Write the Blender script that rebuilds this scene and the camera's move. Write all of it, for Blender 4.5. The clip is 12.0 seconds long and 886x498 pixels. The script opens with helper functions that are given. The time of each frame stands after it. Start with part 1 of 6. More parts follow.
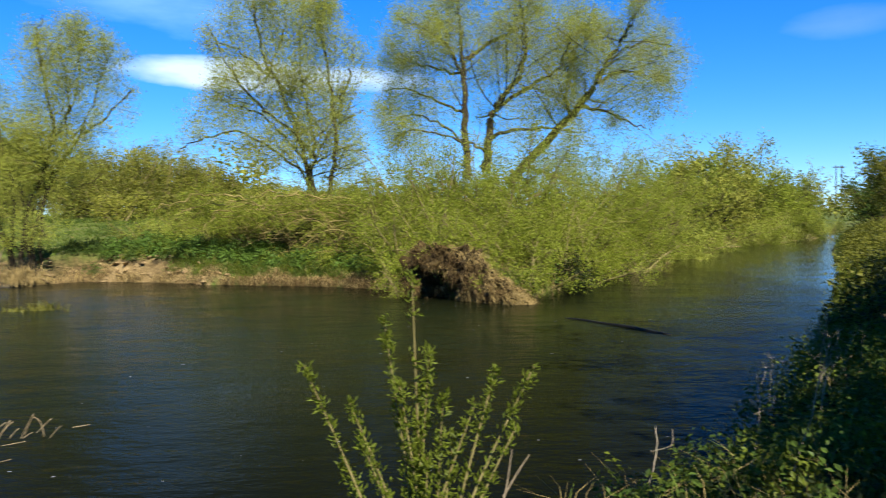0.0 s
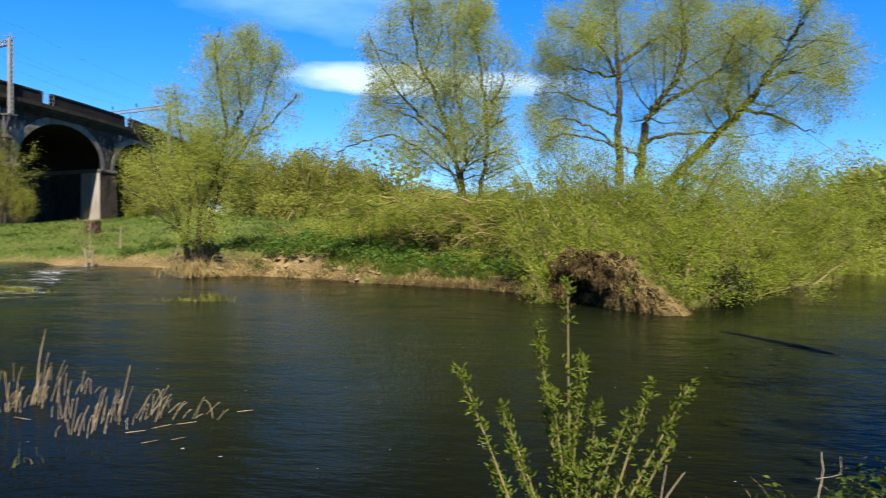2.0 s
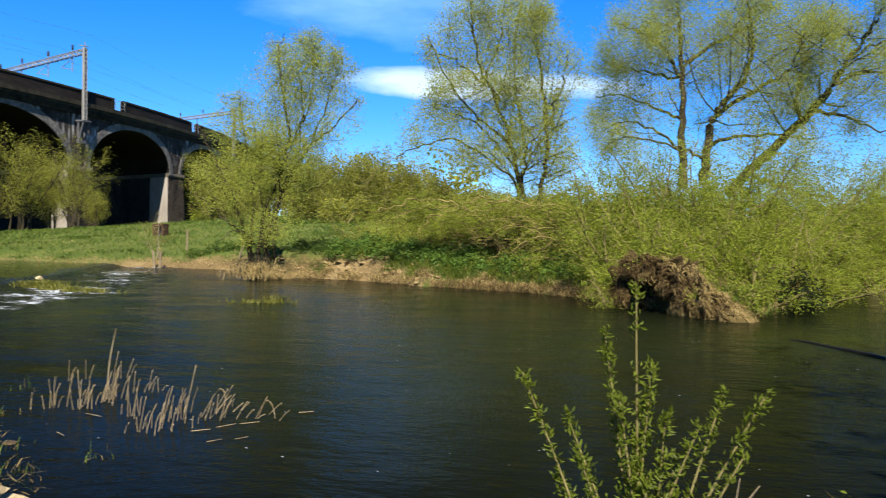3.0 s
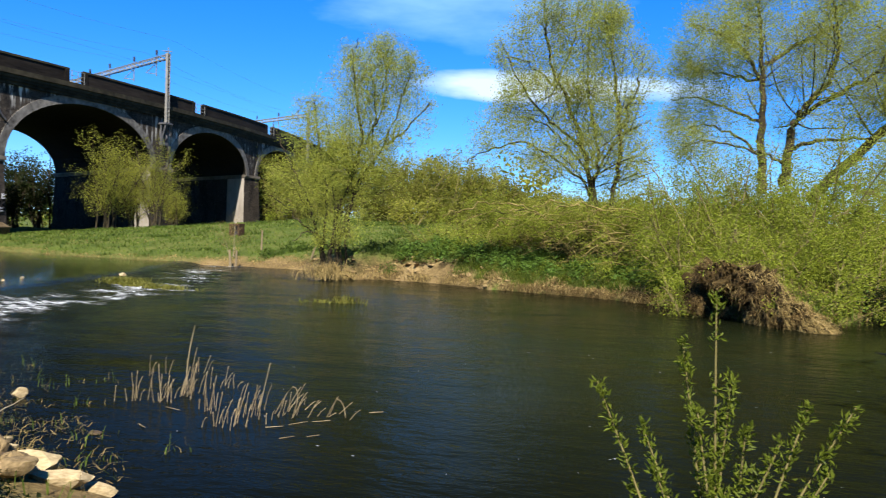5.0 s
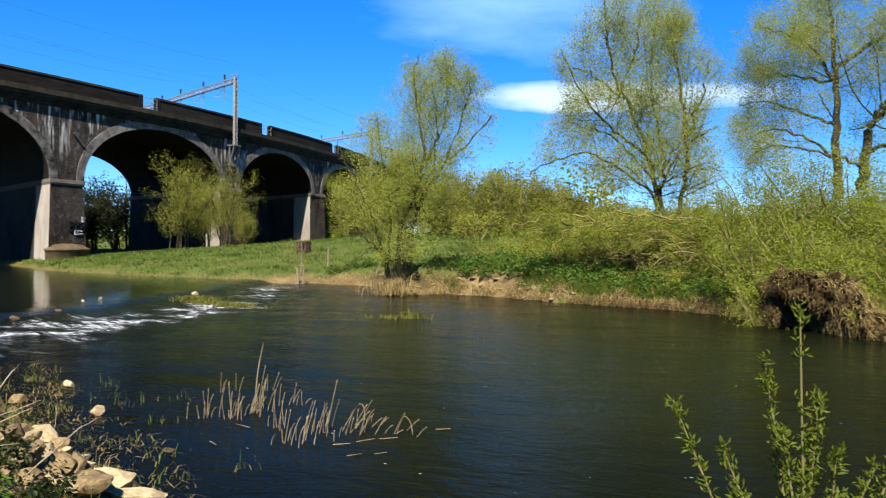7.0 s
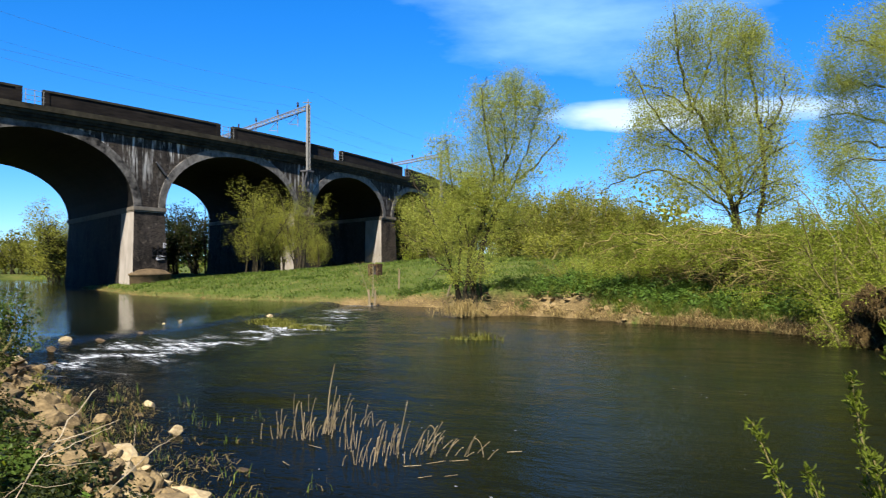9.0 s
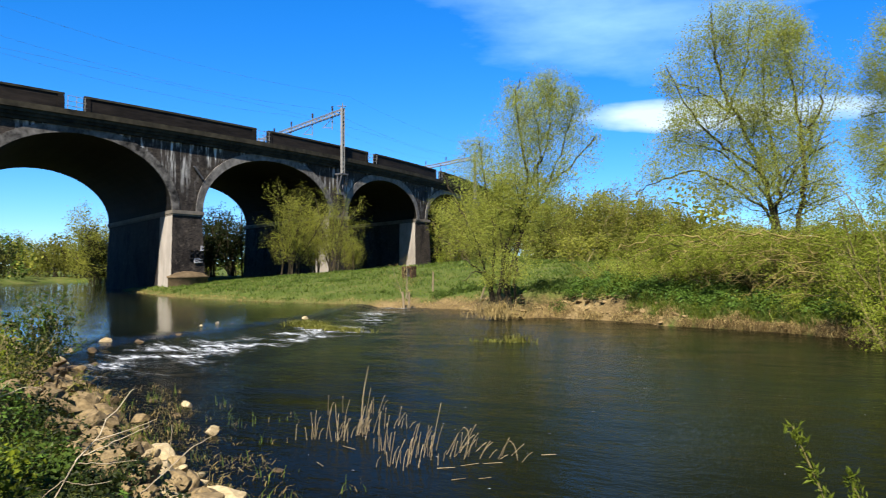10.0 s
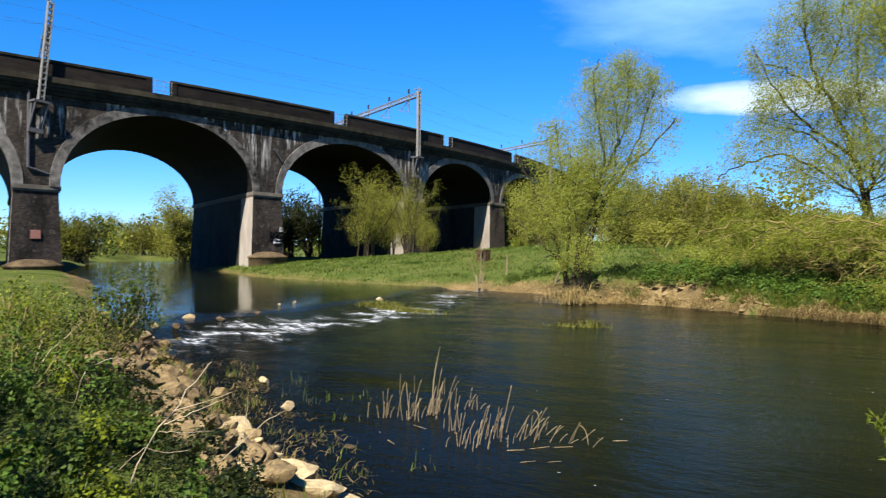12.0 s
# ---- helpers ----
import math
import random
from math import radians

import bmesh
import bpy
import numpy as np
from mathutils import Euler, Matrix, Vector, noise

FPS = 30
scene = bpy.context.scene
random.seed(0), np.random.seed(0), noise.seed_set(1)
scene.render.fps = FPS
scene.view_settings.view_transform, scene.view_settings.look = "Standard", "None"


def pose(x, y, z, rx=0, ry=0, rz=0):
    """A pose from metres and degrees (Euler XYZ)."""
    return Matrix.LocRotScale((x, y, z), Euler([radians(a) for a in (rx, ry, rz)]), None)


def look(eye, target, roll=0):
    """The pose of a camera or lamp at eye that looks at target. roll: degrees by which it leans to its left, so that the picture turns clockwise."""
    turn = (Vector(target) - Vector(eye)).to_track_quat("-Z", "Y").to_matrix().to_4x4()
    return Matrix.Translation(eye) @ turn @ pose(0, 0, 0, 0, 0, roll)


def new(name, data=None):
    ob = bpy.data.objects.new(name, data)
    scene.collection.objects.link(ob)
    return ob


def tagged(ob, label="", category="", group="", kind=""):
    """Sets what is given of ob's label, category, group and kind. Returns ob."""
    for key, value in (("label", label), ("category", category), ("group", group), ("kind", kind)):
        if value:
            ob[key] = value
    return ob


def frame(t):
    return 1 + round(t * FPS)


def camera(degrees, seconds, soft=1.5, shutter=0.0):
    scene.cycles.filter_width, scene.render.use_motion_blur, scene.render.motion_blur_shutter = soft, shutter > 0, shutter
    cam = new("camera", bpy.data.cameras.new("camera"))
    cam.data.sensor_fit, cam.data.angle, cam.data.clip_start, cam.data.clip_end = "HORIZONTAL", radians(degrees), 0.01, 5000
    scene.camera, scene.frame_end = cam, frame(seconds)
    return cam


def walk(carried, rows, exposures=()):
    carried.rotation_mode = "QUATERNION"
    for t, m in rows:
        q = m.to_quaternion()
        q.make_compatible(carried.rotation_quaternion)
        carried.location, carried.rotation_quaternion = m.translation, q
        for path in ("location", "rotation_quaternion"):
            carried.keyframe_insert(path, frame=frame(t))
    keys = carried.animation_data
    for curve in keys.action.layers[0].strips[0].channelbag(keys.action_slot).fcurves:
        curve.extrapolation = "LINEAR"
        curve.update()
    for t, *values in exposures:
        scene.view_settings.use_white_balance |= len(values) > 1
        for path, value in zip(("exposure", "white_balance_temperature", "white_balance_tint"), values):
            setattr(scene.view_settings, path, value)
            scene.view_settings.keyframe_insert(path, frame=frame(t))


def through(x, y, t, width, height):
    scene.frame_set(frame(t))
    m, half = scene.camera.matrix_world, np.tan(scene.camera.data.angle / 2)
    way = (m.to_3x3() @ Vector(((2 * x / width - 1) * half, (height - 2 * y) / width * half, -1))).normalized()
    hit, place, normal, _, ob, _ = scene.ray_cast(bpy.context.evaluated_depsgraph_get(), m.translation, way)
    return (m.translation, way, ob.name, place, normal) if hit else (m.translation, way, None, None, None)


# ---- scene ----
# ---------------- camera and its walk: a slow turn, held in the hand ----------------
cam = camera(58.5, 12.0, soft=1.1, shutter=0.95)
TURN = [  # seconds; yaw, pitch, roll in degrees; the place of the eye
    (0, -0.01, -1.77, -0.72, 0.086, -0.023, 1.987),
    (0.5, 2.52, -1.57, -0.41, 0.071, -0.036, 1.991),
    (1, 5.29, -1.44, -0.07, 0.063, -0.048, 1.993),
    (1.5, 8.01, -1.47, 0.37, 0.053, -0.051, 1.994),
    (2, 10.61, -1.49, 0.69, 0.053, -0.043, 1.993),
    (2.5, 12.91, -1.42, 0.75, 0.040, -0.026, 1.992),
    (3, 14.85, -1.28, 0.87, 0.024, -0.011, 1.990),
    (5, 19.84, -1.18, 1.62, 0.004, -0.026, 1.999),
    (5.5, 21.21, -1.18, 1.50, -0.002, -0.013, 1.999),
    (6, 22.41, -1.01, 1.17, -0.000, 0.000, 2.000),
    (6.5, 23.41, -0.67, 0.69, -0.011, 0.020, 2.006),
    (7, 24.51, -0.26, 0.41, -0.021, 0.045, 2.005),
    (9, 29.62, 1.29, -0.22, -0.019, 0.087, 1.993),
    (9.5, 30.84, 1.49, -0.34, -0.017, 0.092, 1.991),
    (10, 32.08, 1.48, -0.29, -0.020, 0.105, 1.984),
    (10.5, 33.34, 1.38, -0.16, -0.022, 0.117, 1.974),
    (11, 34.60, 1.14, 0.08, -0.021, 0.125, 1.970),
    (11.5, 36.01, 0.76, 0.35, -0.017, 0.131, 1.964),
    (12, 37.47, 0.28, 0.51, -0.011, 0.134, 1.964)]


def turned(yaw, pitch, roll, eye):
    """The pose at the standing place, as yaw to the left, pitch up and roll."""
    a, b = radians(yaw), radians(pitch)
    ahead = Vector((-math.sin(a) * math.cos(b), math.cos(a) * math.cos(b), math.sin(b)))
    return look(eye, Vector(eye) + ahead, roll)


walk(cam, [(t, turned(y, p, r, eye)) for t, y, p, r, *eye in TURN])

# ---------------- world, sun ----------------
SUN_TO = Vector((0.24, -0.66, 0.71)).normalized()
world = bpy.data.worlds.new("spring_sky")
scene.world = world
world.use_nodes = True


def node(tree, kind, **values):
    n = tree.nodes.new(kind)
    for key, value in values.items():
        if key in n.inputs:
            n.inputs[key].default_value = value
    return n


def calc(tree, op, a, b=None, c=None, clamp=False):
    n = tree.nodes.new("ShaderNodeMath")
    n.operation = op
    n.use_clamp = clamp
    for i, v in enumerate((a, b, c)):
        if v is None:
            continue
        if isinstance(v, (int, float)):
            n.inputs[i].default_value = v
        else:
            tree.links.new(v, n.inputs[i])
    return n.outputs[0]


def blend_sky(t, colour, tint):
    """The sky's own blue, a little deeper."""
    m = t.nodes.new("ShaderNodeMix")
    m.data_type, m.blend_type = "RGBA", "MULTIPLY"
    m.inputs[0].default_value = 1.0
    t.links.new(colour, m.inputs[6])
    t.links.new(tint, m.inputs[7])
    return m.outputs[2]


def build_sky():
    t = world.node_tree
    t.nodes.clear()
    sky = t.nodes.new("ShaderNodeTexSky")
    sky.sky_type = "NISHITA"
    sky.sun_disc = False
    sky.sun_elevation = math.asin(SUN_TO.z)
    sky.sun_rotation = math.atan2(SUN_TO.x, SUN_TO.y)
    sky.altitude = 60
    sky.air_density, sky.dust_density, sky.ozone_density = 0.75, 0.0, 4.0
    hue = node(t, "ShaderNodeHueSaturation", Saturation=1.33, Value=1.19, Hue=0.497)
    t.links.new(sky.outputs[0], hue.inputs["Color"])
    # thin cloud, as bearing and height in degrees
    coord = t.nodes.new("ShaderNodeTexCoord")
    sep = t.nodes.new("ShaderNodeSeparateXYZ")
    t.links.new(coord.outputs["Generated"], sep.inputs[0])
    x, y, z = sep.outputs
    bearing = calc(t, "MULTIPLY", calc(t, "ARCTAN2", calc(t, "MULTIPLY", x, -1.0), y), 57.2958)
    height = calc(t, "MULTIPLY", calc(t, "ARCSINE", z), 57.2958)
    flat = t.nodes.new("ShaderNodeCombineXYZ")
    t.links.new(calc(t, "MULTIPLY", bearing, 0.10), flat.inputs[0])
    t.links.new(calc(t, "MULTIPLY", height, 0.32), flat.inputs[1])
    noise_tex = node(t, "ShaderNodeTexNoise", Scale=1.0, Detail=6.0, Roughness=0.55)
    t.links.new(flat.outputs[0], noise_tex.inputs["Vector"])
    wisps = calc(t, "MULTIPLY", calc(t, "SUBTRACT", noise_tex.outputs[0], 0.5), 2.4)

    def bank(b0, bw, h0, hw, tilt, gain, soft):
        db = calc(t, "SUBTRACT", bearing, b0)
        dh = calc(t, "SUBTRACT", calc(t, "SUBTRACT", height, h0), calc(t, "MULTIPLY", db, tilt))
        db2 = calc(t, "POWER", calc(t, "ABSOLUTE", calc(t, "DIVIDE", db, bw)), 2.0)
        dh2 = calc(t, "POWER", calc(t, "ABSOLUTE", calc(t, "DIVIDE", dh, hw)), 2.0)
        m = calc(t, "ADD", calc(t, "SUBTRACT", 1.0, calc(t, "ADD", db2, dh2)), wisps)
        return calc(t, "MULTIPLY", calc(t, "DIVIDE", m, soft, clamp=True), gain)

    low = bank(13.0, 13.5, 10.5, 1.15, 0.02, 0.92, 0.8)
    high = bank(20.0, 13.0, 17.5, 4.4, 0.10, 0.82, 2.3)
    far = bank(-27.0, 4.0, 12.5, 1.2, 0.0, 0.16, 1.5)
    mask = calc(t, "MAXIMUM", low, far)
    mix = t.nodes.new("ShaderNodeMix")
    mix.data_type = "RGBA"
    t.links.new(mask, mix.inputs[0])
    rise = calc(t, "MULTIPLY", height, 0.05, clamp=True)
    tint = t.nodes.new("ShaderNodeMix")
    tint.data_type = "RGBA"
    t.links.new(rise, tint.inputs[0])
    tint.inputs[6].default_value, tint.inputs[7].default_value = (0.62, 0.74, 0.96, 1), (0.54, 0.95, 1.24, 1)
    cool = blend_sky(t, hue.outputs[0], tint.outputs[2])
    veil = t.nodes.new("ShaderNodeMix")
    veil.data_type = "RGBA"
    t.links.new(high, veil.inputs[0])
    t.links.new(cool, veil.inputs[6])
    veil.inputs[7].default_value = (4.6, 7.8, 9.4, 1)
    t.links.new(veil.outputs[2], mix.inputs[6])
    mix.inputs[7].default_value = (6.3, 7.8, 8.6, 1)
    back = node(t, "ShaderNodeBackground", Strength=0.057)
    out = t.nodes.new("ShaderNodeOutputWorld")
    t.links.new(mix.outputs[2], back.inputs[0])
    t.links.new(back.outputs[0], out.inputs[0])


build_sky()
sun = new("sun", bpy.data.lights.new("sun", "SUN"))
sun.data.energy, sun.data.angle, sun.data.color = 5.0, radians(0.53), (1.0, 0.93, 0.82)
sun.matrix_world = look(SUN_TO * 50, (0, 0, 0))
scene.view_settings.exposure = 1.46


# ---------------- materials ----------------
def material(name):
    m = bpy.data.materials.new(name)
    m.use_nodes = True
    t = m.node_tree
    return m, t, t.nodes["Principled BSDF"]


def ramp(t, fac, stops):
    r = t.nodes.new("ShaderNodeValToRGB")
    while len(r.color_ramp.elements) < len(stops):
        r.color_ramp.elements.new(0.5)
    for e, (p, c) in zip(r.color_ramp.elements, stops):
        e.position, e.color = p, (*c, 1)
    t.links.new(fac, r.inputs[0])
    return r.outputs[0]


def blend(t, fac, a, b, mode="MIX"):
    m = t.nodes.new("ShaderNodeMix")
    m.data_type, m.blend_type = "RGBA", mode
    for s, v in ((0, fac), (6, a), (7, b)):
        if isinstance(v, (int, float)):
            m.inputs[s].default_value = v
        elif isinstance(v, tuple):
            m.inputs[s].default_value = (*v, 1)
        else:
            t.links.new(v, m.inputs[s])
    return m.outputs[2]


def noise_of(t, vec, scale, detail=4.0, rough=0.55, stretch=None):
    if stretch:
        mp = node(t, "ShaderNodeMapping", Scale=stretch)
        t.links.new(vec, mp.inputs[0])
        vec = mp.outputs[0]
    n = node(t, "ShaderNodeTexNoise", Scale=scale, Detail=detail, Roughness=rough)
    t.links.new(vec, n.inputs["Vector"])
    return n.outputs[0]


def bump(t, p, height, strength, distance):
    b = node(t, "ShaderNodeBump", Strength=strength, Distance=distance)
    t.links.new(height, b.inputs["Height"])
    t.links.new(b.outputs[0], p.inputs["Normal"])


def object_vec(t):
    return t.nodes.new("ShaderNodeTexCoord").outputs["Object"]


def grained(name, dark, light, scale, rough=0.85, strength=0.4, distance=0.01, stretch=None, big=0.25):
    """A rough surface between two colours, with grain and larger blotches."""
    m, t, p = material(name)
    v = object_vec(t)
    fine, broad = noise_of(t, v, scale, 6, 0.65, stretch), noise_of(t, v, scale * big, 3, 0.5, stretch)
    f = calc(t, "ADD", calc(t, "MULTIPLY", fine, 0.55), calc(t, "MULTIPLY", broad, 0.45))
    info = t.nodes.new("ShaderNodeObjectInfo")
    f = calc(t, "ADD", f, calc(t, "MULTIPLY", calc(t, "SUBTRACT", info.outputs["Random"], 0.5), 0.14))
    t.links.new(ramp(t, f, [(0.3, dark), (0.7, light)]), p.inputs["Base Color"])
    p.inputs["Roughness"].default_value = rough
    p.inputs["Specular IOR Level"].default_value = 0.12
    bump(t, p, fine, strength, distance)
    return m


def leafy(name, dark, light, through=0.33, rough=0.5):
    """Thin leaves: each one its own tint, letting some light through."""
    m, t, p = material(name)
    geo = t.nodes.new("ShaderNodeNewGeometry")
    col = ramp(t, geo.outputs["Random Per Island"], [(0.0, tuple(0.7 * a + 0.28 * b for a, b in zip(dark, light))), (0.6, tuple(0.96 * c for c in light)), (1.0, tuple(1.15 * c for c in light))])
    t.links.new(col, p.inputs["Base Color"])
    p.inputs["Roughness"].default_value = rough
    p.inputs["Specular IOR Level"].default_value = 0.10
    tr = t.nodes.new("ShaderNodeBsdfTranslucent")
    t.links.new(blend(t, 0.35, col, (0.153, 0.174, 0.0103)), tr.inputs[0])
    mx = t.nodes.new("ShaderNodeMixShader")
    mx.inputs[0].default_value = through
    t.links.new(p.outputs[0], mx.inputs[1])
    t.links.new(tr.outputs[0], mx.inputs[2])
    t.links.new(mx.outputs[0], t.nodes["Material Output"].inputs[0])
    return m


def make_ground():
    m, t, p = material("meadow_ground")
    v = object_vec(t)
    broad, mid, fine = noise_of(t, v, 0.09, 3), noise_of(t, v, 0.7, 4), noise_of(t, v, 9.0, 5, 0.7)
    f = calc(t, "ADD", calc(t, "MULTIPLY", broad, 0.4), calc(t, "ADD", calc(t, "MULTIPLY", mid, 0.35), calc(t, "MULTIPLY", fine, 0.3)))
    green = ramp(t, f, [(0.38, (0.023, 0.0435, 0.00614)), (0.52, (0.0512, 0.0793, 0.0123)), (0.66, (0.0976, 0.102, 0.0281))])
    soil = ramp(t, calc(t, "ADD", calc(t, "MULTIPLY", mid, 0.5), calc(t, "MULTIPLY", fine, 0.5)),
                [(0.35, (0.0486, 0.0317, 0.0143)), (0.52, (0.138, 0.0976, 0.042)), (0.68, (0.226, 0.164, 0.0768))])
    straw = ramp(t, fine, [(0.35, (0.0614, 0.0563, 0.0179)), (0.6, (0.174, 0.138, 0.0563))])
    at = t.nodes.new("ShaderNodeAttribute")
    at.attribute_name = "bare"
    dry = t.nodes.new("ShaderNodeAttribute")
    dry.attribute_name = "dry"
    ragged = calc(t, "SUBTRACT", calc(t, "ADD", at.outputs["Fac"], calc(t, "MULTIPLY", mid, 0.8)), 0.40)
    c = blend(t, calc(t, "MULTIPLY", dry.outputs["Fac"], calc(t, "MULTIPLY", mid, 1.5, clamp=True), clamp=True), green, straw)
    c = blend(t, calc(t, "MULTIPLY", calc(t, "SUBTRACT", ragged, 0.3), 3.0, clamp=True), c, soil)
    t.links.new(c, p.inputs["Base Color"])
    p.inputs["Roughness"].default_value = 0.95
    p.inputs["Specular IOR Level"].default_value = 0.06
    bump(t, p, calc(t, "ADD", fine, mid), 0.8, 0.08)
    return m


def make_water():
    m, t, p = material("river_water")
    v = object_vec(t)
    broad = noise_of(t, v, 0.16, 3)
    bed = ramp(t, broad, [(0.35, (0.0072, 0.0108, 0.0046)), (0.6, (0.0106, 0.0126, 0.0038)), (0.75, (0.0136, 0.0132, 0.0028))])
    unshaded = t.nodes.new("ShaderNodeAttribute")
    unshaded.attribute_name = "unshaded"
    # margins fade to near-black, with the banks' shade in the colour
    bed = blend(t, unshaded.outputs["Fac"], (0.0026, 0.0032, 0.0015), bed)
    foam = t.nodes.new("ShaderNodeAttribute")
    foam.attribute_name = "foam"
    churn = noise_of(t, v, 2.6, 8, 0.80, (0.8, 1.6, 1.0))
    white = calc(t, "MULTIPLY", calc(t, "SUBTRACT", calc(t, "ADD", calc(t, "MULTIPLY", foam.outputs["Fac"], 0.62), churn), 0.81), 4.5, clamp=True)
    flecks = calc(t, "MULTIPLY", calc(t, "SUBTRACT", noise_of(t, v, 4.2, 6, 0.75, (0.55, 1.5, 1.0)), 0.46), 6.0, clamp=True)
    white = calc(t, "MULTIPLY", white, flecks)
    t.links.new(blend(t, white, bed, (0.72, 0.75, 0.77)), p.inputs["Base Color"])
    p.inputs["IOR"].default_value = 1.33
    t.links.new(calc(t, "ADD", calc(t, "MULTIPLY", white, 0.5), 0.08), p.inputs["Roughness"])
    rip = calc(t, "ADD", noise_of(t, v, 1.1, 3, 0.5, (0.8, 1.5, 1.0)), calc(t, "MULTIPLY", noise_of(t, v, 5.0, 3, 0.6, (0.8, 1.5, 1)), 0.42))
    calm = t.nodes.new("ShaderNodeAttribute")
    calm.attribute_name = "calm"
    # still water mirrors more than the ruffled pool
    t.links.new(calc(t, "ADD", 0.014, calc(t, "MULTIPLY", calc(t, "SUBTRACT", calm.outputs["Fac"], 0.5), 1.6, clamp=True)), p.inputs["Specular IOR Level"])
    patch = calc(t, "MULTIPLY", calc(t, "SUBTRACT", noise_of(t, v, 0.22, 2), 0.25), 1.8, clamp=True)
    level = calc(t, "MULTIPLY", calc(t, "SUBTRACT", 1.0, calm.outputs["Fac"]), patch)
    rip = calc(t, "MULTIPLY", rip, calc(t, "ADD", 0.07, level))
    rip = calc(t, "ADD", rip, calc(t, "MULTIPLY", calc(t, "MULTIPLY", foam.outputs["Fac"], churn), 1.6))
    bump(t, p, rip, 1.0, 0.075)
    return m


def make_brick():
    m, t, p = material("soot_dark_brick")
    uv = t.nodes.new("ShaderNodeTexCoord").outputs["UV"]
    br = node(t, "ShaderNodeTexBrick", Scale=1.0)
    br.inputs["Brick Width"].default_value, br.inputs["Row Height"].default_value = 0.235, 0.085
    br.inputs["Mortar Size"].default_value, br.inputs["Bias"].default_value = 0.010, -0.2
    br.inputs["Color1"].default_value = (0.042, 0.034, 0.028, 1)
    br.inputs["Color2"].default_value = (0.006, 0.0052, 0.0048, 1)
    br.inputs["Mortar"].default_value = (0.045, 0.038, 0.030, 1)
    t.links.new(uv, br.inputs["Vector"])
    broad, mid = noise_of(t, uv, 0.16, 4), noise_of(t, uv, 1.2, 5)
    c = blend(t, calc(t, "MULTIPLY", calc(t, "SUBTRACT", broad, 0.42), 3.0, clamp=True), br.outputs["Color"], (0.046, 0.037, 0.029), "MIX")
    c = blend(t, 0.45, c, br.outputs["Color"])
    soot = calc(t, "MULTIPLY", calc(t, "SUBTRACT", noise_of(t, uv, 0.5, 6, 0.7, (1, 0.5, 1)), 0.47), 7.0, clamp=True)
    c = blend(t, calc(t, "MULTIPLY", soot, 0.8), c, (0.005, 0.0045, 0.0045))
    c = blend(t, calc(t, "MULTIPLY", calc(t, "SUBTRACT", noise_of(t, uv, 2.0, 6, 0.75), 0.56), 7.0, clamp=True), c, (0.105, 0.086, 0.066))
    # pale lime runs under the ledge
    sep = t.nodes.new("ShaderNodeSeparateXYZ")
    t.links.new(uv, sep.inputs[0])
    near_top = calc(t, "MULTIPLY", calc(t, "SUBTRACT", sep.outputs[1], 7.5), 0.16, clamp=True)
    runs = calc(t, "MULTIPLY", calc(t, "SUBTRACT", noise_of(t, uv, 1.0, 3, 0.6, (2.2, 0.25, 1)), 0.51), 10.0, clamp=True)
    blot = calc(t, "MULTIPLY", calc(t, "SUBTRACT", noise_of(t, uv, 0.35, 4), 0.44), 7.0, clamp=True)
    lime = calc(t, "MULTIPLY", calc(t, "MULTIPLY", runs, blot), near_top)
    lime = calc(t, "MULTIPLY", lime, calc(t, "ADD", 0.35, mid))
    c = blend(t, calc(t, "MULTIPLY", lime, 1.3, clamp=True), c, (0.50, 0.49, 0.46))
    t.links.new(c, p.inputs["Base Color"])
    p.inputs["Roughness"].default_value = 0.86
    p.inputs["Specular IOR Level"].default_value = 0.12
    bump(t, p, calc(t, "ADD", br.outputs["Fac"], mid), 0.5, 0.03)
    return m


GROUND, WATER, BRICK = make_ground(), make_water(), make_brick()
RING_BRICK = grained("arch_ring_brick", (0.008, 0.0075, 0.007), (0.20, 0.185, 0.165), 2.2)
LEDGE = grained("weathered_ledge_stone", (0.004, 0.0036, 0.0026), (0.046, 0.040, 0.026), 1.8)
FACING = grained("sunlit_limewash_side", (0.14, 0.12, 0.095), (0.40, 0.36, 0.31), 1.0, stretch=(1, 1, 0.4))
IMPOST = grained("impost_stone", (0.0665, 0.0563, 0.0435), (0.169, 0.148, 0.118), 1.5)
COPING = grained("blue_brick_parapet", (0.003, 0.0025, 0.0022), (0.024, 0.019, 0.015), 1.6, stretch=(1, 0.5, 4))
# near-black lining: the shade under the arches is in this colour
LINING = grained("shade_dark_lining", (0.0025, 0.0022, 0.0020), (0.014, 0.012, 0.010), 1.2)
PLINTH = grained("pier_footing", (0.02, 0.014, 0.008), (0.14, 0.10, 0.055), 1.6)
STEEL = grained("galvanised_steel", (0.102, 0.102, 0.0976), (0.205, 0.199, 0.184), 3.0, 0.55, 0.1)
WIRE = grained("dark_wire", (0.0512, 0.0512, 0.0563), (0.0717, 0.0717, 0.0768), 3.0, 0.6, 0.05)
BARK = grained("willow_bark", (0.0153, 0.0123, 0.00665), (0.064, 0.0502, 0.0281), 5.0, 0.9, 0.7, 0.03, (1, 1, 0.25))
MOSSWOOD = grained("mossy_brown_wood", (0.050, 0.038, 0.012), (0.23, 0.185, 0.062), 5.0, 0.9, 0.6, 0.02, (1, 1, 0.35))
TWIG = grained("olive_twig", (0.085, 0.072, 0.026), (0.19, 0.16, 0.062), 6.0, 0.85, 0.3)
DEADWOOD = grained("bleached_deadwood", (0.12, 0.088, 0.054), (0.37, 0.31, 0.215), 6.0, 0.9, 0.5, 0.01, (1, 1, 0.3))
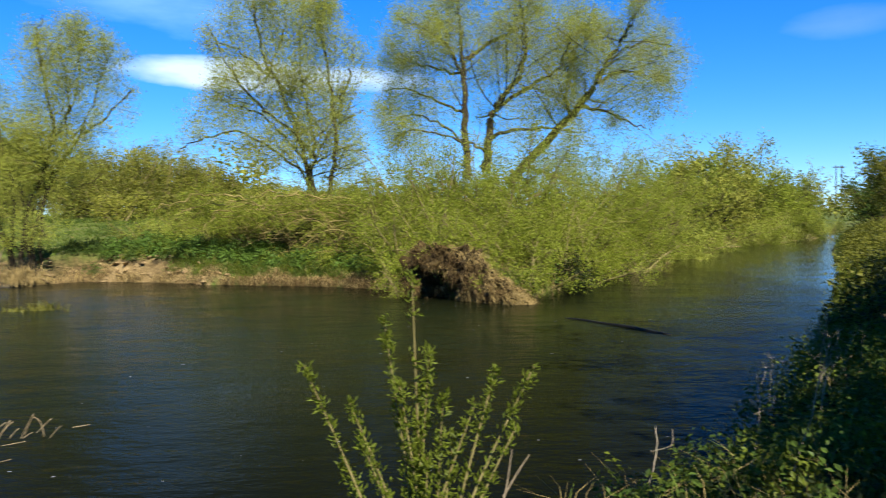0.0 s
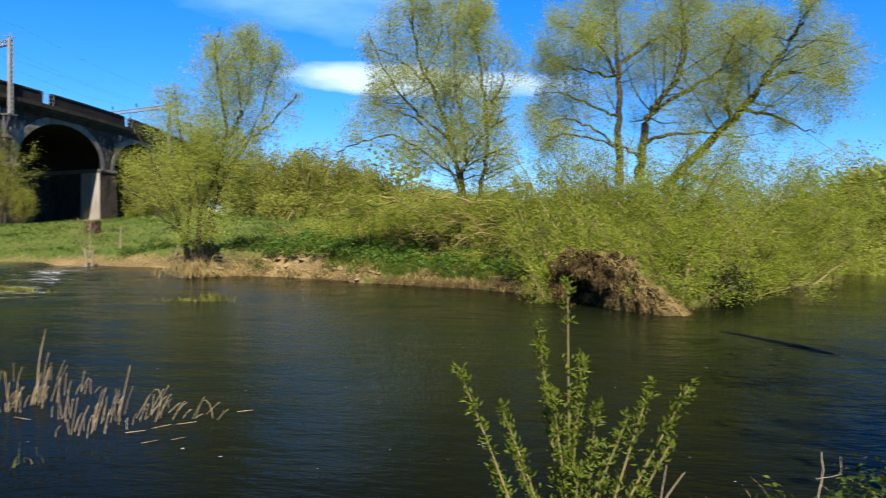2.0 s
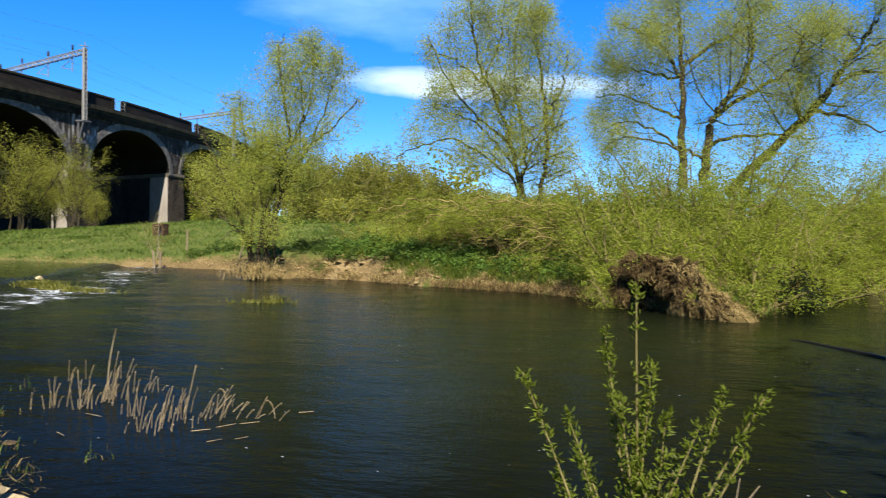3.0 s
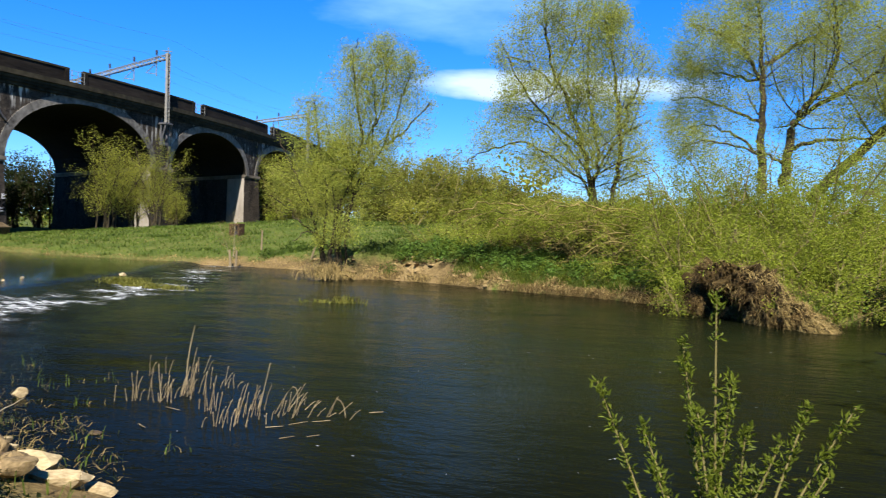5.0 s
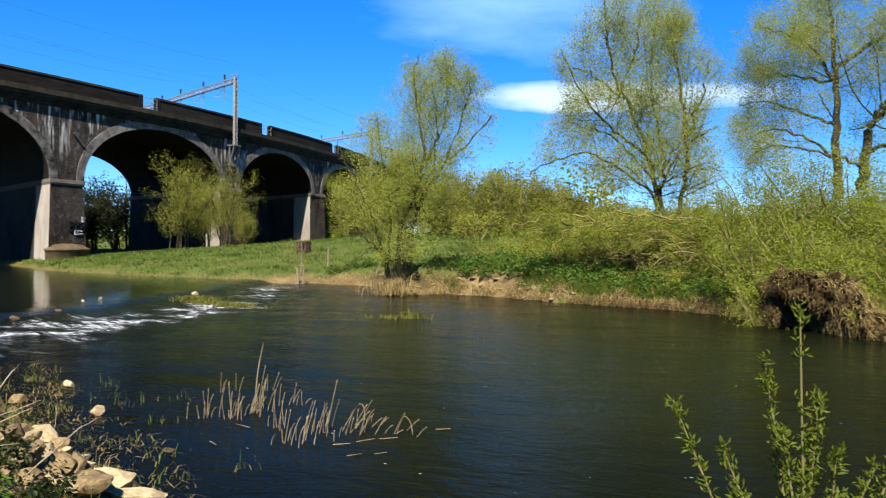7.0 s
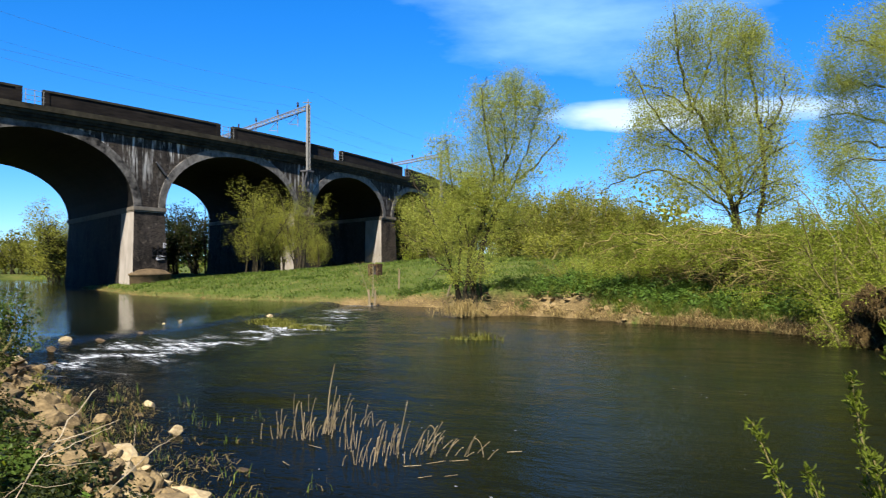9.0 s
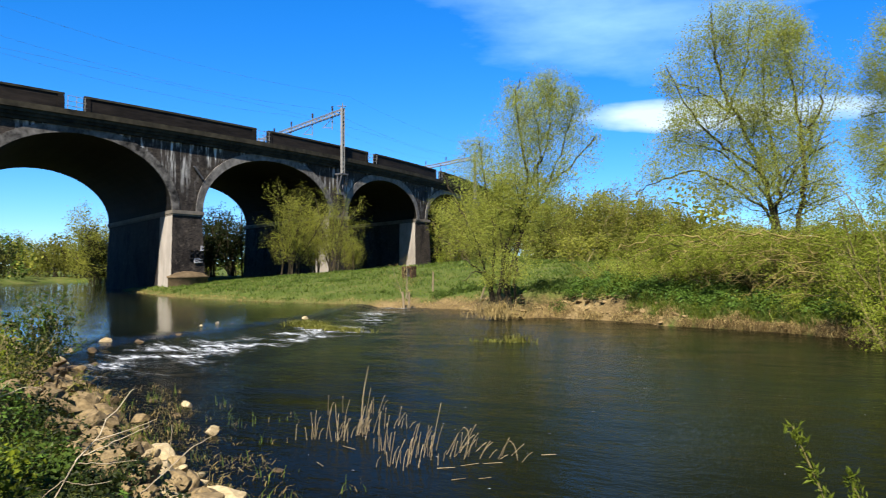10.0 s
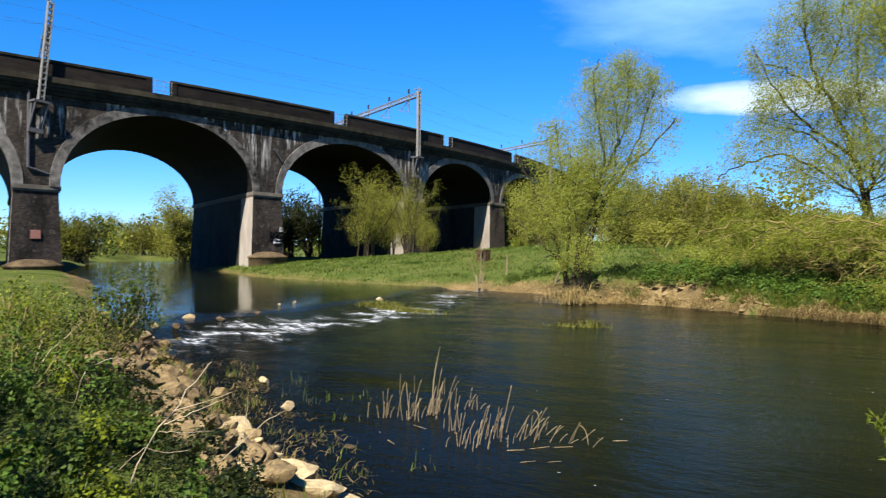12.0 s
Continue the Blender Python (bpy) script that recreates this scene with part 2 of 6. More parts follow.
STRAW = leafy("dry_straw", (0.115, 0.080, 0.026), (0.27, 0.20, 0.080), 0.2, 0.8)
DEADLEAF = leafy("dead_bramble_stem", (0.055, 0.036, 0.014), (0.20, 0.145, 0.062), 0.15, 0.85)
REED = grained("dry_cut_reed", (0.075, 0.053, 0.027), (0.335, 0.262, 0.155), 9.0, 0.8, 0.3, 0.003, (1, 1, 0.2))
STONE = grained("pale_limestone", (0.15, 0.108, 0.052), (0.45, 0.36, 0.21), 5.0, 0.9, 0.7, 0.012)
CLAY = grained("sandy_clay", (0.15, 0.105, 0.046), (0.26, 0.185, 0.088), 6.0, 0.95, 0.9, 0.03)
MIDSTONE = grained("ochre_limestone", (0.040, 0.028, 0.014), (0.25, 0.182, 0.092), 4.0, 0.9, 0.7, 0.012)
WETSTONE = grained("brown_river_stone", (0.0307, 0.0215, 0.0112), (0.102, 0.0717, 0.0384), 5.0, 0.6, 0.6, 0.02)
POST = grained("weathered_post", (0.102, 0.0768, 0.0461), (0.215, 0.169, 0.102), 6.0, 0.9, 0.4, 0.01, (1, 1, 0.2))
RUST = grained("rust_brown_timber", (0.0256, 0.0143, 0.00818), (0.0614, 0.0358, 0.0205), 4.0)
WILLOW = leafy("spring_willow_leaf", (0.160, 0.182, 0.026), (0.315, 0.345, 0.058), 0.5)
BRIGHT = leafy("bright_willow_leaf", (0.084, 0.110, 0.008), (0.198, 0.236, 0.026), 0.42)
FIELD = leafy("field_tree_leaf", (0.098, 0.105, 0.014), (0.215, 0.220, 0.034), 0.4)
OLIVE = leafy("olive_hedge_leaf", (0.045, 0.054, 0.007), (0.115, 0.118, 0.017))
NETTLE = leafy("nettle_leaf", (0.018, 0.044, 0.006), (0.070, 0.122, 0.018), 0.28)
HERB = leafy("herb_leaf", (0.0184, 0.0361, 0.00525), (0.0492, 0.0787, 0.0118), 0.25)
GRASS = leafy("grass_blade", (0.034, 0.060, 0.008), (0.090, 0.125, 0.020), 0.3)
# near-black green: shade under and between plants is put into the colour
SHADELEAF = leafy("shade_dark_leaf", (0.004, 0.008, 0.002), (0.016, 0.023, 0.005), 0.2)
SOIL = grained("root_soil", (0.00984, 0.00656, 0.00246), (0.0697, 0.0476, 0.0148), 4.0, 0.95, 0.8, 0.05)
STREAKBARK = grained("shade_streak_black", (0.00307, 0.00307, 0.00205), (0.0103, 0.00918, 0.00614), 5.0, 0.4)
PAINT_DARK = grained("graffiti_black", (0.00409, 0.00409, 0.00461), (0.00717, 0.00717, 0.00818), 4.0)
PAINT_PALE = grained("graffiti_white", (0.23, 0.235, 0.256), (0.307, 0.307, 0.338), 4.0)
PLAQUE = grained("red_sign", (0.215, 0.0818, 0.0614), (0.281, 0.153, 0.123), 8.0)
MOSS = leafy("weir_grass", (0.0461, 0.0614, 0.00614), (0.133, 0.128, 0.0256), 0.3)
LIME = leafy("lime_herb_leaf", (0.026, 0.044, 0.004), (0.125, 0.15, 0.010), 0.28)
ROOTHAIR = leafy("brown_root_hair", (0.0295, 0.0184, 0.00656), (0.0984, 0.0656, 0.0262), 0.1, 0.9)
FRESH = leafy("sapling_leaf", (0.038, 0.056, 0.005), (0.100, 0.125, 0.014), 0.38)


# ---------------- mesh helpers ----------------
def mesh_from(name, verts, faces, mat, smooth=False, uvs=None):
    """A mesh from an n x 3 array and an m x 3 or m x 4 array of corners (or a list of such arrays)."""
    me = bpy.data.meshes.new(name)
    verts = np.asarray(verts, np.float32)
    groups = [np.asarray(f, np.int32) for f in (faces if isinstance(faces, list) else [faces]) if len(f)]
    loops = np.concatenate([g.ravel() for g in groups])
    sizes = np.concatenate([np.full(len(g), g.shape[1], np.int32) for g in groups])
    me.vertices.add(len(verts))
    me.vertices.foreach_set("co", verts.ravel())
    me.loops.add(len(loops))
    me.loops.foreach_set("vertex_index", loops)
    me.polygons.add(len(sizes))
    me.polygons.foreach_set("loop_start", np.concatenate([[0], np.cumsum(sizes)[:-1]]).astype(np.int32))
    me.polygons.foreach_set("use_smooth", np.full(len(sizes), smooth))
    if uvs is not None:
        layer = me.uv_layers.new(name="uv")
        layer.data.foreach_set("uv", np.asarray(uvs, np.float32)[loops].ravel())
    me.materials.append(mat)
    me.update(calc_edges=True)
    me.validate()
    return me


def link(name, me, parent=None, at=(0, 0, 0), label="", kind=""):
    ob = new(name, me)
    ob.location = at
    if parent is not None:
        ob.parent = parent
    return tagged(ob, label=label, kind=kind)


def thing(name, at, label, category, group="", kind=""):
    ob = new(name)
    ob.location = at
    return tagged(ob, label, category, group, kind)


class Build:
    """Collects boxes, tubes and strips into one mesh."""

    def __init__(self):
        self.v, self.q, self.t, self.uv, self.n = [], [], [], [], 0

    def add(self, verts, quads=(), tris=(), uv=None):
        verts = np.asarray(verts, float)
        if len(quads):
            self.q.append(np.asarray(quads) + self.n)
        if len(tris):
            self.t.append(np.asarray(tris) + self.n)
        self.v.append(verts)
        self.uv.append(np.zeros((len(verts), 2)) if uv is None else np.asarray(uv))
        self.n += len(verts)
        return self

    def box(self, lo, hi):
        (a, b, c), (d, e, f) = lo, hi
        v = [(a, b, c), (d, b, c), (d, e, c), (a, e, c), (a, b, f), (d, b, f), (d, e, f), (a, e, f)]
        return self.add(v, [(0, 3, 2, 1), (4, 5, 6, 7), (0, 1, 5, 4), (1, 2, 6, 5), (2, 3, 7, 6), (3, 0, 4, 7)])

    def tube(self, pts, radii, sides=6, cap=True):
        pts = np.asarray(pts, float)
        radii = np.broadcast_to(np.asarray(radii, float), len(pts))
        d = np.gradient(pts, axis=0)
        d /= np.linalg.norm(d, axis=1, keepdims=True) + 1e-9
        ref = np.where(np.abs(d[:, 2:3]) < 0.9, [[0, 0, 1.0]], [[1.0, 0, 0]])
        a = np.cross(d, ref)
        a /= np.linalg.norm(a, axis=1, keepdims=True) + 1e-9
        b = np.cross(d, a)
        ang = np.arange(sides) * 2 * np.pi / sides
        ring = pts[:, None] + radii[:, None, None] * (np.cos(ang)[None, :, None] * a[:, None] + np.sin(ang)[None, :, None] * b[:, None])
        i = np.arange(sides)
        rows = np.arange(len(pts) - 1)[:, None] * sides
        quads = np.stack([rows + i, rows + (i + 1) % sides, rows + sides + (i + 1) % sides, rows + sides + i], -1).reshape(-1, 4)
        tris = []
        if cap and sides >= 4:
            top = (len(pts) - 1) * sides
            tris = [(top, top + k, top + k + 1) for k in range(1, sides - 1)] + [(0, k + 1, k) for k in range(1, sides - 1)]
        return self.add(ring.reshape(-1, 3), quads, tris)

    def mesh(self, name, mat, smooth=False, uv=False):
        groups = []
        if self.q:
            groups.append(np.concatenate(self.q))
        if self.t:
            groups.append(np.concatenate(self.t))
        return mesh_from(name, np.concatenate(self.v), groups, mat, smooth, np.concatenate(self.uv) if uv else None)


def part(name, build, mat, parent, label="", smooth=False, uv=False, kind="", at=(0, 0, 0)):
    me = build if isinstance(build, bpy.types.Mesh) else build.mesh(name, mat, smooth, uv)
    return link(name, me, parent, at, label, kind)


# ---------------- the land: river outline and banks ----------------
# x, y, bank height, bank width, rise per metre behind, bare soil
NEAR_BANK = [
    (64, 128, 1.0, 2.5, 0.03, 0), (40, 80, 1.0, 2.5, 0.03, 0), (25, 51, 1.0, 2.5, 0.03, 0), (11, 21.6, 0.9, 2.2, 0.04, 0), (6.6, 13.3, 0.75, 1.8, 0.06, 0),
    (4.6, 10, 0.55, 1.8, 0.06, 0), (3.15, 7.8, 0.42, 1.8, 0.05, 0.1), (2.2, 6.3, 0.36, 1.8, 0.03, 0.2), (1.3, 5.2, 0.34, 1.6, 0.02, 0.3),
    (-0.6, 4.7, 0.35, 1.6, 0.02, 0.4), (-2.6, 4.3, 0.35, 1.6, 0.02, 0.6), (-4.3, 4.8, 0.38, 1.8, 0.03, 0.9), (-6.3, 5.5, 0.50, 1.7, 0.03, 1),
    (-8.8, 6.8, 0.58, 1.7, 0.03, 1), (-13.2, 9.2, 0.58, 1.9, 0.02, 1), (-17.4, 10.8, 0.55, 2.4, 0.01, 0.8), (-22, 13, 0.55, 2.5, 0.005, 0.1),
    (-30, 17.5, 0.6, 2.6, 0.003, 1.0), (-45, 25.2, 0.6, 2.6, 0.003, 1.0), (-58, 30, 0.7, 1.8, 0.003, 0.3), (-90, 49, 0.7, 2.5, 0.002, 0.2), (-98, 52.5, 0.8, 3, 0.002, 0.2), (-106, 56, 0.8, 3, 0.002, 0.1)]
FAR_BANK = [
    (-111, 61.5, 0.9, 5, 0.004, 0), (-121, 76, 0.9, 5, 0.004, 0), (-112, 79, 1.0, 5, 0.006, 0), (-66, 47, 0.9, 4, 0.02, 0), (-54, 40.6, 0.75, 3.5, 0.05, 0.2),
    (-45, 35.8, 0.7, 3.5, 0.07, 0.1), (-35, 33.4, 0.6, 3, 0.075, 0.1), (-27.5, 32.6, 0.55, 2.4, 0.075, 0.3), (-23.4, 34.2, 0.5, 2.2, 0.075, 0.8), (-19.5, 33.6, 0.75, 1.6, 0.05, 0.8),
    (-16.2, 29.5, 0.8, 1.2, 0.045, 0.4), (-14.4, 28.0, 0.8, 1.1, 0.045, 0.4), (-13.4, 30.0, 1.05, 1.0, 0.04, 1), (-10.2, 28.6, 0.9, 0.9, 0.06, 1), (-7.6, 27.2, 0.36, 0.5, 0.12, 0.35),
    (-4.5, 26.2, 0.34, 0.5, 0.13, 0.3), (-1.9, 24.6, 0.40, 0.5, 0.12, 0.5), (0.1, 21.6, 0.6, 0.8, 0.06, 0.8), (2.3, 20.3, 0.35, 0.8, 0.05, 0.7), (4.2, 25.0, 0.5, 1.2, 0.05, 0.3),
    (6.2, 29.5, 0.9, 1.6, 0.03, 0.2), (8.6, 31.2, 0.9, 1.6, 0.03, 0.2), (12, 40.7, 0.8, 2.2, 0.03, 0), (22.6, 62.4, 0.8, 2.2, 0.03, 0), (33.2, 75.6, 0.9, 1.8, 0.02, 0.2),
    (40, 84, 0.9, 1.8, 0.02, 0.2), (54, 112, 1, 2, 0.02, 0), (66, 131, 1, 2, 0.02, 0)]
SHORE = np.array(NEAR_BANK + FAR_BANK, float)
UP_LEVEL = 0.16
WEIR = np.array([(-16.6, 9.6), (-18.2, 13.0), (-19.3, 18.0), (-21.5, 23.6), (-25.6, 31.5), (-26.5, 34.5)])


def shore_at(px, py):
    """Distance from the river's edge (negative in the river) and the bank's values there."""
    px, py = np.asarray(px, float), np.asarray(py, float)
    best = np.full(px.shape, 1e9)
    inside = np.zeros(px.shape, bool)
    vals = np.zeros(px.shape + (4,))
    for a, b in zip(SHORE, np.roll(SHORE, -1, 0)):
        ex, ey = b[0] - a[0], b[1] - a[1]
        k = np.clip(((px - a[0]) * ex + (py - a[1]) * ey) / (ex * ex + ey * ey), 0, 1)
        d = np.hypot(px - a[0] - k * ex, py - a[1] - k * ey)
        near = d < best
        best = np.where(near, d, best)
        vals = np.where(near[..., None], a[2:] + k[..., None] * (b[2:] - a[2:]), vals)
        cross = (a[1] > py) != (b[1] > py)
        with np.errstate(divide="ignore", invalid="ignore"):
            xi = a[0] + (py - a[1]) * ex / ey if ey else np.full(px.shape, 1e9)
        inside ^= cross & (px < xi)
    return np.where(inside, -best, best), vals


def wavy(x, y, s, seed=0.0):
    """Cheap smooth unevenness in -1 .. 1."""
    return (np.sin(x * s + 1.7 * np.sin(y * s * 0.73 + seed) + seed) + np.sin(y * s * 1.31 + 1.3 * np.sin(x * s * 0.57 + 2 * seed))) / 2


def ground_z(px, py):
    px, py = np.asarray(px, float), np.asarray(py, float)
    d, v = shore_at(px, py)
    d = d + 0.16 * wavy(px, py, 2.3, 0.4) + 0.07 * wavy(px, py, 6.1, 1.9)
    height, width, slope = v[..., 0], v[..., 1], v[..., 2]
    k = np.clip(d / width, 0, 1)
    up = height * (k * k * (3 - 2 * k)) ** 0.75
    behind = np.clip(d - width, 0, None)
    up = up + slope * 55 * (1 - np.exp(-behind / 55)) * 1.6
    up = up + np.clip(k, 0, 1) * (0.05 * wavy(px, py, 1.1) + 0.10 * wavy(px, py, 0.31, 2.0))
    bed = -0.10 - 1.0 * np.clip(-d / 4, 0, 1)
    far = np.clip((np.hypot(px, py) - 260) / 900, 0, 1)
    return np.where(d > 0, up - 0.1 * np.clip(1 - d / 0.3, 0, 1), bed) + far * far * 22 * np.clip(py / (np.abs(px) + 1 + np.abs(py)), 0, 1)


def gz(x, y):
    return float(ground_z(np.array([x]), np.array([y]))[0])


def make_land():
    rings = np.concatenate([np.arange(0.0, 14, 0.25), np.arange(14, 62, 0.34), 62 * np.geomspace(1, 50, 80)])
    bearings = np.radians(np.concatenate([np.arange(-40, 75, 0.48), np.arange(75, 320, 3.0)]))
    nr, nb = len(rings), len(bearings)
    r, b = np.meshgrid(rings, bearings, indexing="ij")
    x, y = -np.sin(b) * r, np.cos(b) * r
    z = ground_z(x, y)
    d, v = shore_at(x, y)
    i, j = np.meshgrid(np.arange(nr - 1), np.arange(nb), indexing="ij")
    quads = np.stack([i * nb + j, (i + 1) * nb + j, (i + 1) * nb + (j + 1) % nb, i * nb + (j + 1) % nb], -1).reshape(-1, 4)[:, ::-1]
    me = mesh_from("ground", np.stack([x, y, z], -1).reshape(-1, 3), quads, GROUND, True)
    edge = np.clip(1 - np.abs(d - 0.2) / (v[..., 1] * 0.85), 0, 1) ** 0.6
    me.attributes.new("bare", "FLOAT", "POINT").data.foreach_set("value", np.where(d < -0.2, 1, v[..., 3] * edge).ravel().astype(np.float32))
    dry = np.clip(1.1 - d / 1.2, 0, 1) * 0.7 + 0.2
    me.attributes.new("dry", "FLOAT", "POINT").data.foreach_set("value", np.where(d > 0, dry, 0).ravel().astype(np.float32))
    tagged(link("ground", me), "grassy river banks and rising meadow, sandy at the water", "ground", kind="structure")


def weir_side(px, py):
    """Distance from the weir's crest line, positive upstream."""
    best, side = np.full(np.shape(px), 1e9), np.zeros(np.shape(px))
    for a, b in zip(WEIR, WEIR[1:]):
        e = b - a
        k = np.clip(((px - a[0]) * e[0] + (py - a[1]) * e[1]) / (e @ e), 0, 1)
        dx, dy = px - a[0] - k * e[0], py - a[1] - k * e[1]
        d = np.hypot(dx, dy)
        s = np.sign(e[0] * dy - e[1] * dx)
        side = np.where(d < best, s, side)
        best = np.minimum(best, d)
    return best * side


def make_water_sheet():
    rings = np.concatenate([np.arange(3.0, 36, 0.22), 36 * np.geomspace(1, 11, 90)])
    bearings = np.radians(np.arange(-34, 76, 0.36))
    nr, nb = len(rings), len(bearings)
    r, b = np.meshgrid(rings, bearings, indexing="ij")
    x, y = -np.sin(b) * r, np.cos(b) * r
    w = weir_side(x, y)
    up = 1 / (1 + np.exp(-np.clip((w + 0.55) / 0.22, -30, 30)))
    d, _ = shore_at(x, y)
    band = np.exp(-((w + 2.5) / 2.1) ** 2)
    tail = np.exp(-np.clip(-w - 2.0, 0, None) / 1.8) * (w < -2.0) * 0.5
    across = 0.70 + 0.26 * wavy(x, y, 0.75, 1.0) + 0.36 * wavy(x, y, 2.9, 2.0)
    foam = np.clip(np.maximum(band, tail) * across, 0, 1) * (d < 1) * np.where(y > 25, 0.72, 0.95)
    # the tussock on the crest parts the fall
    foam *= 1 - np.exp(-(((x + 19.2) / 1.5) ** 2 + ((y - 22.6) / 1.2) ** 2))
    z = UP_LEVEL * up + foam * 0.05 * wavy(x, y, 4.5, 0.3) + 0.006 * wavy(x, y, 1.9, 3.0) * np.clip(1 - up, 0, 1)
    calm = np.clip(up * 0.80 + np.clip((x - 3.5) / 8, 0, 1) * 0.55, 0, 0.95)
    i, j = np.meshgrid(np.arange(nr - 1), np.arange(nb - 1), indexing="ij")
    quads = np.stack([i * nb + j, (i + 1) * nb + j, (i + 1) * nb + j + 1, i * nb + j + 1], -1).reshape(-1, 4)[:, ::-1]
    keep = (d[:-1, :-1] < 2.5).ravel()
    me = mesh_from("water", np.stack([x, y, z], -1).reshape(-1, 3), quads[keep], WATER, True)
    # the flow is silty; towards the banks, painted-in shade and reflections darken it
    unshaded = np.clip((-d - 0.4) / (2.8 + 4.2 * np.clip((17 - y) / 5, 0, 1)), 0, 1)
    me.attributes.new("unshaded", "FLOAT", "POINT").data.foreach_set("value", unshaded.ravel().astype(np.float32))
    me.attributes.new("foam", "FLOAT", "POINT").data.foreach_set("value", foam.ravel().astype(np.float32))
    me.attributes.new("calm", "FLOAT", "POINT").data.foreach_set("value", calm.ravel().astype(np.float32))
    tagged(link("water", me), "murky green-brown river water, broken white below a low weir", "river", kind="structure")


make_land()
make_water_sheet()


# ---------------- the railway viaduct ----------------
DECK, SKEW = 22.0, 0.432  # the piers run back at a slant
PIERS = [-30.4, -11.4, 7.2, 26.4, 45.4, 65.2, 84.0, 103.0, 122.0, 141.0]
HALF = 1.55
CROWN, TOP, RAIL_TOP = 12.35, 13.05, 15.2
CORNICE = 13.95


def face_x(y):
    return -53.7 - np.where(y < 57.0, 0.0021, 0.0028) * (y - 57.0) ** 2


def spring_z(y):
    return 6.3 + 0.034 * (y - 26.8)


def wall_strip(bl, ys, z0, z1, x_off, flip=False):
    """A strip of upright wall along the viaduct between two heights."""
    n = len(ys)
    xs = face_x(ys) + x_off
    yy = ys - x_off * SKEW
    v = np.concatenate([np.stack([xs, yy, np.broadcast_to(z0, n)], -1), np.stack([xs, yy, np.broadcast_to(z1, n)], -1)])
    i = np.arange(n - 1)
    q = np.stack([i, i + 1, n + i + 1, n + i], -1)
    bl.add(v, q[:, ::-1] if flip else q, uv=np.stack([v[:, 1], v[:, 2]], -1))


def run_box(bl, ys, x0, x1, z0, z1):
    """A solid bar that follows the viaduct: x0 behind, x1 in front of the face."""
    n = len(ys)
    f = face_x(ys)
    v = np.concatenate([np.stack([f + o, ys - o * SKEW, np.full(n, z)], -1) for o, z in ((x1, z0), (x1, z1), (x0, z1), (x0, z0))])
    i = np.arange(n - 1)
    q = [np.stack([k * n + i, k * n + i + 1, ((k + 1) % 4) * n + i + 1, ((k + 1) % 4) * n + i], -1) for k in range(4)]
    q += [np.array([(0, n, 2 * n, 3 * n)]), np.array([(4 * n - 1, 3 * n - 1, 2 * n - 1, n - 1)])]
    bl.add(v, np.concatenate(q), uv=np.stack([v[:, 1], v[:, 2]], -1))


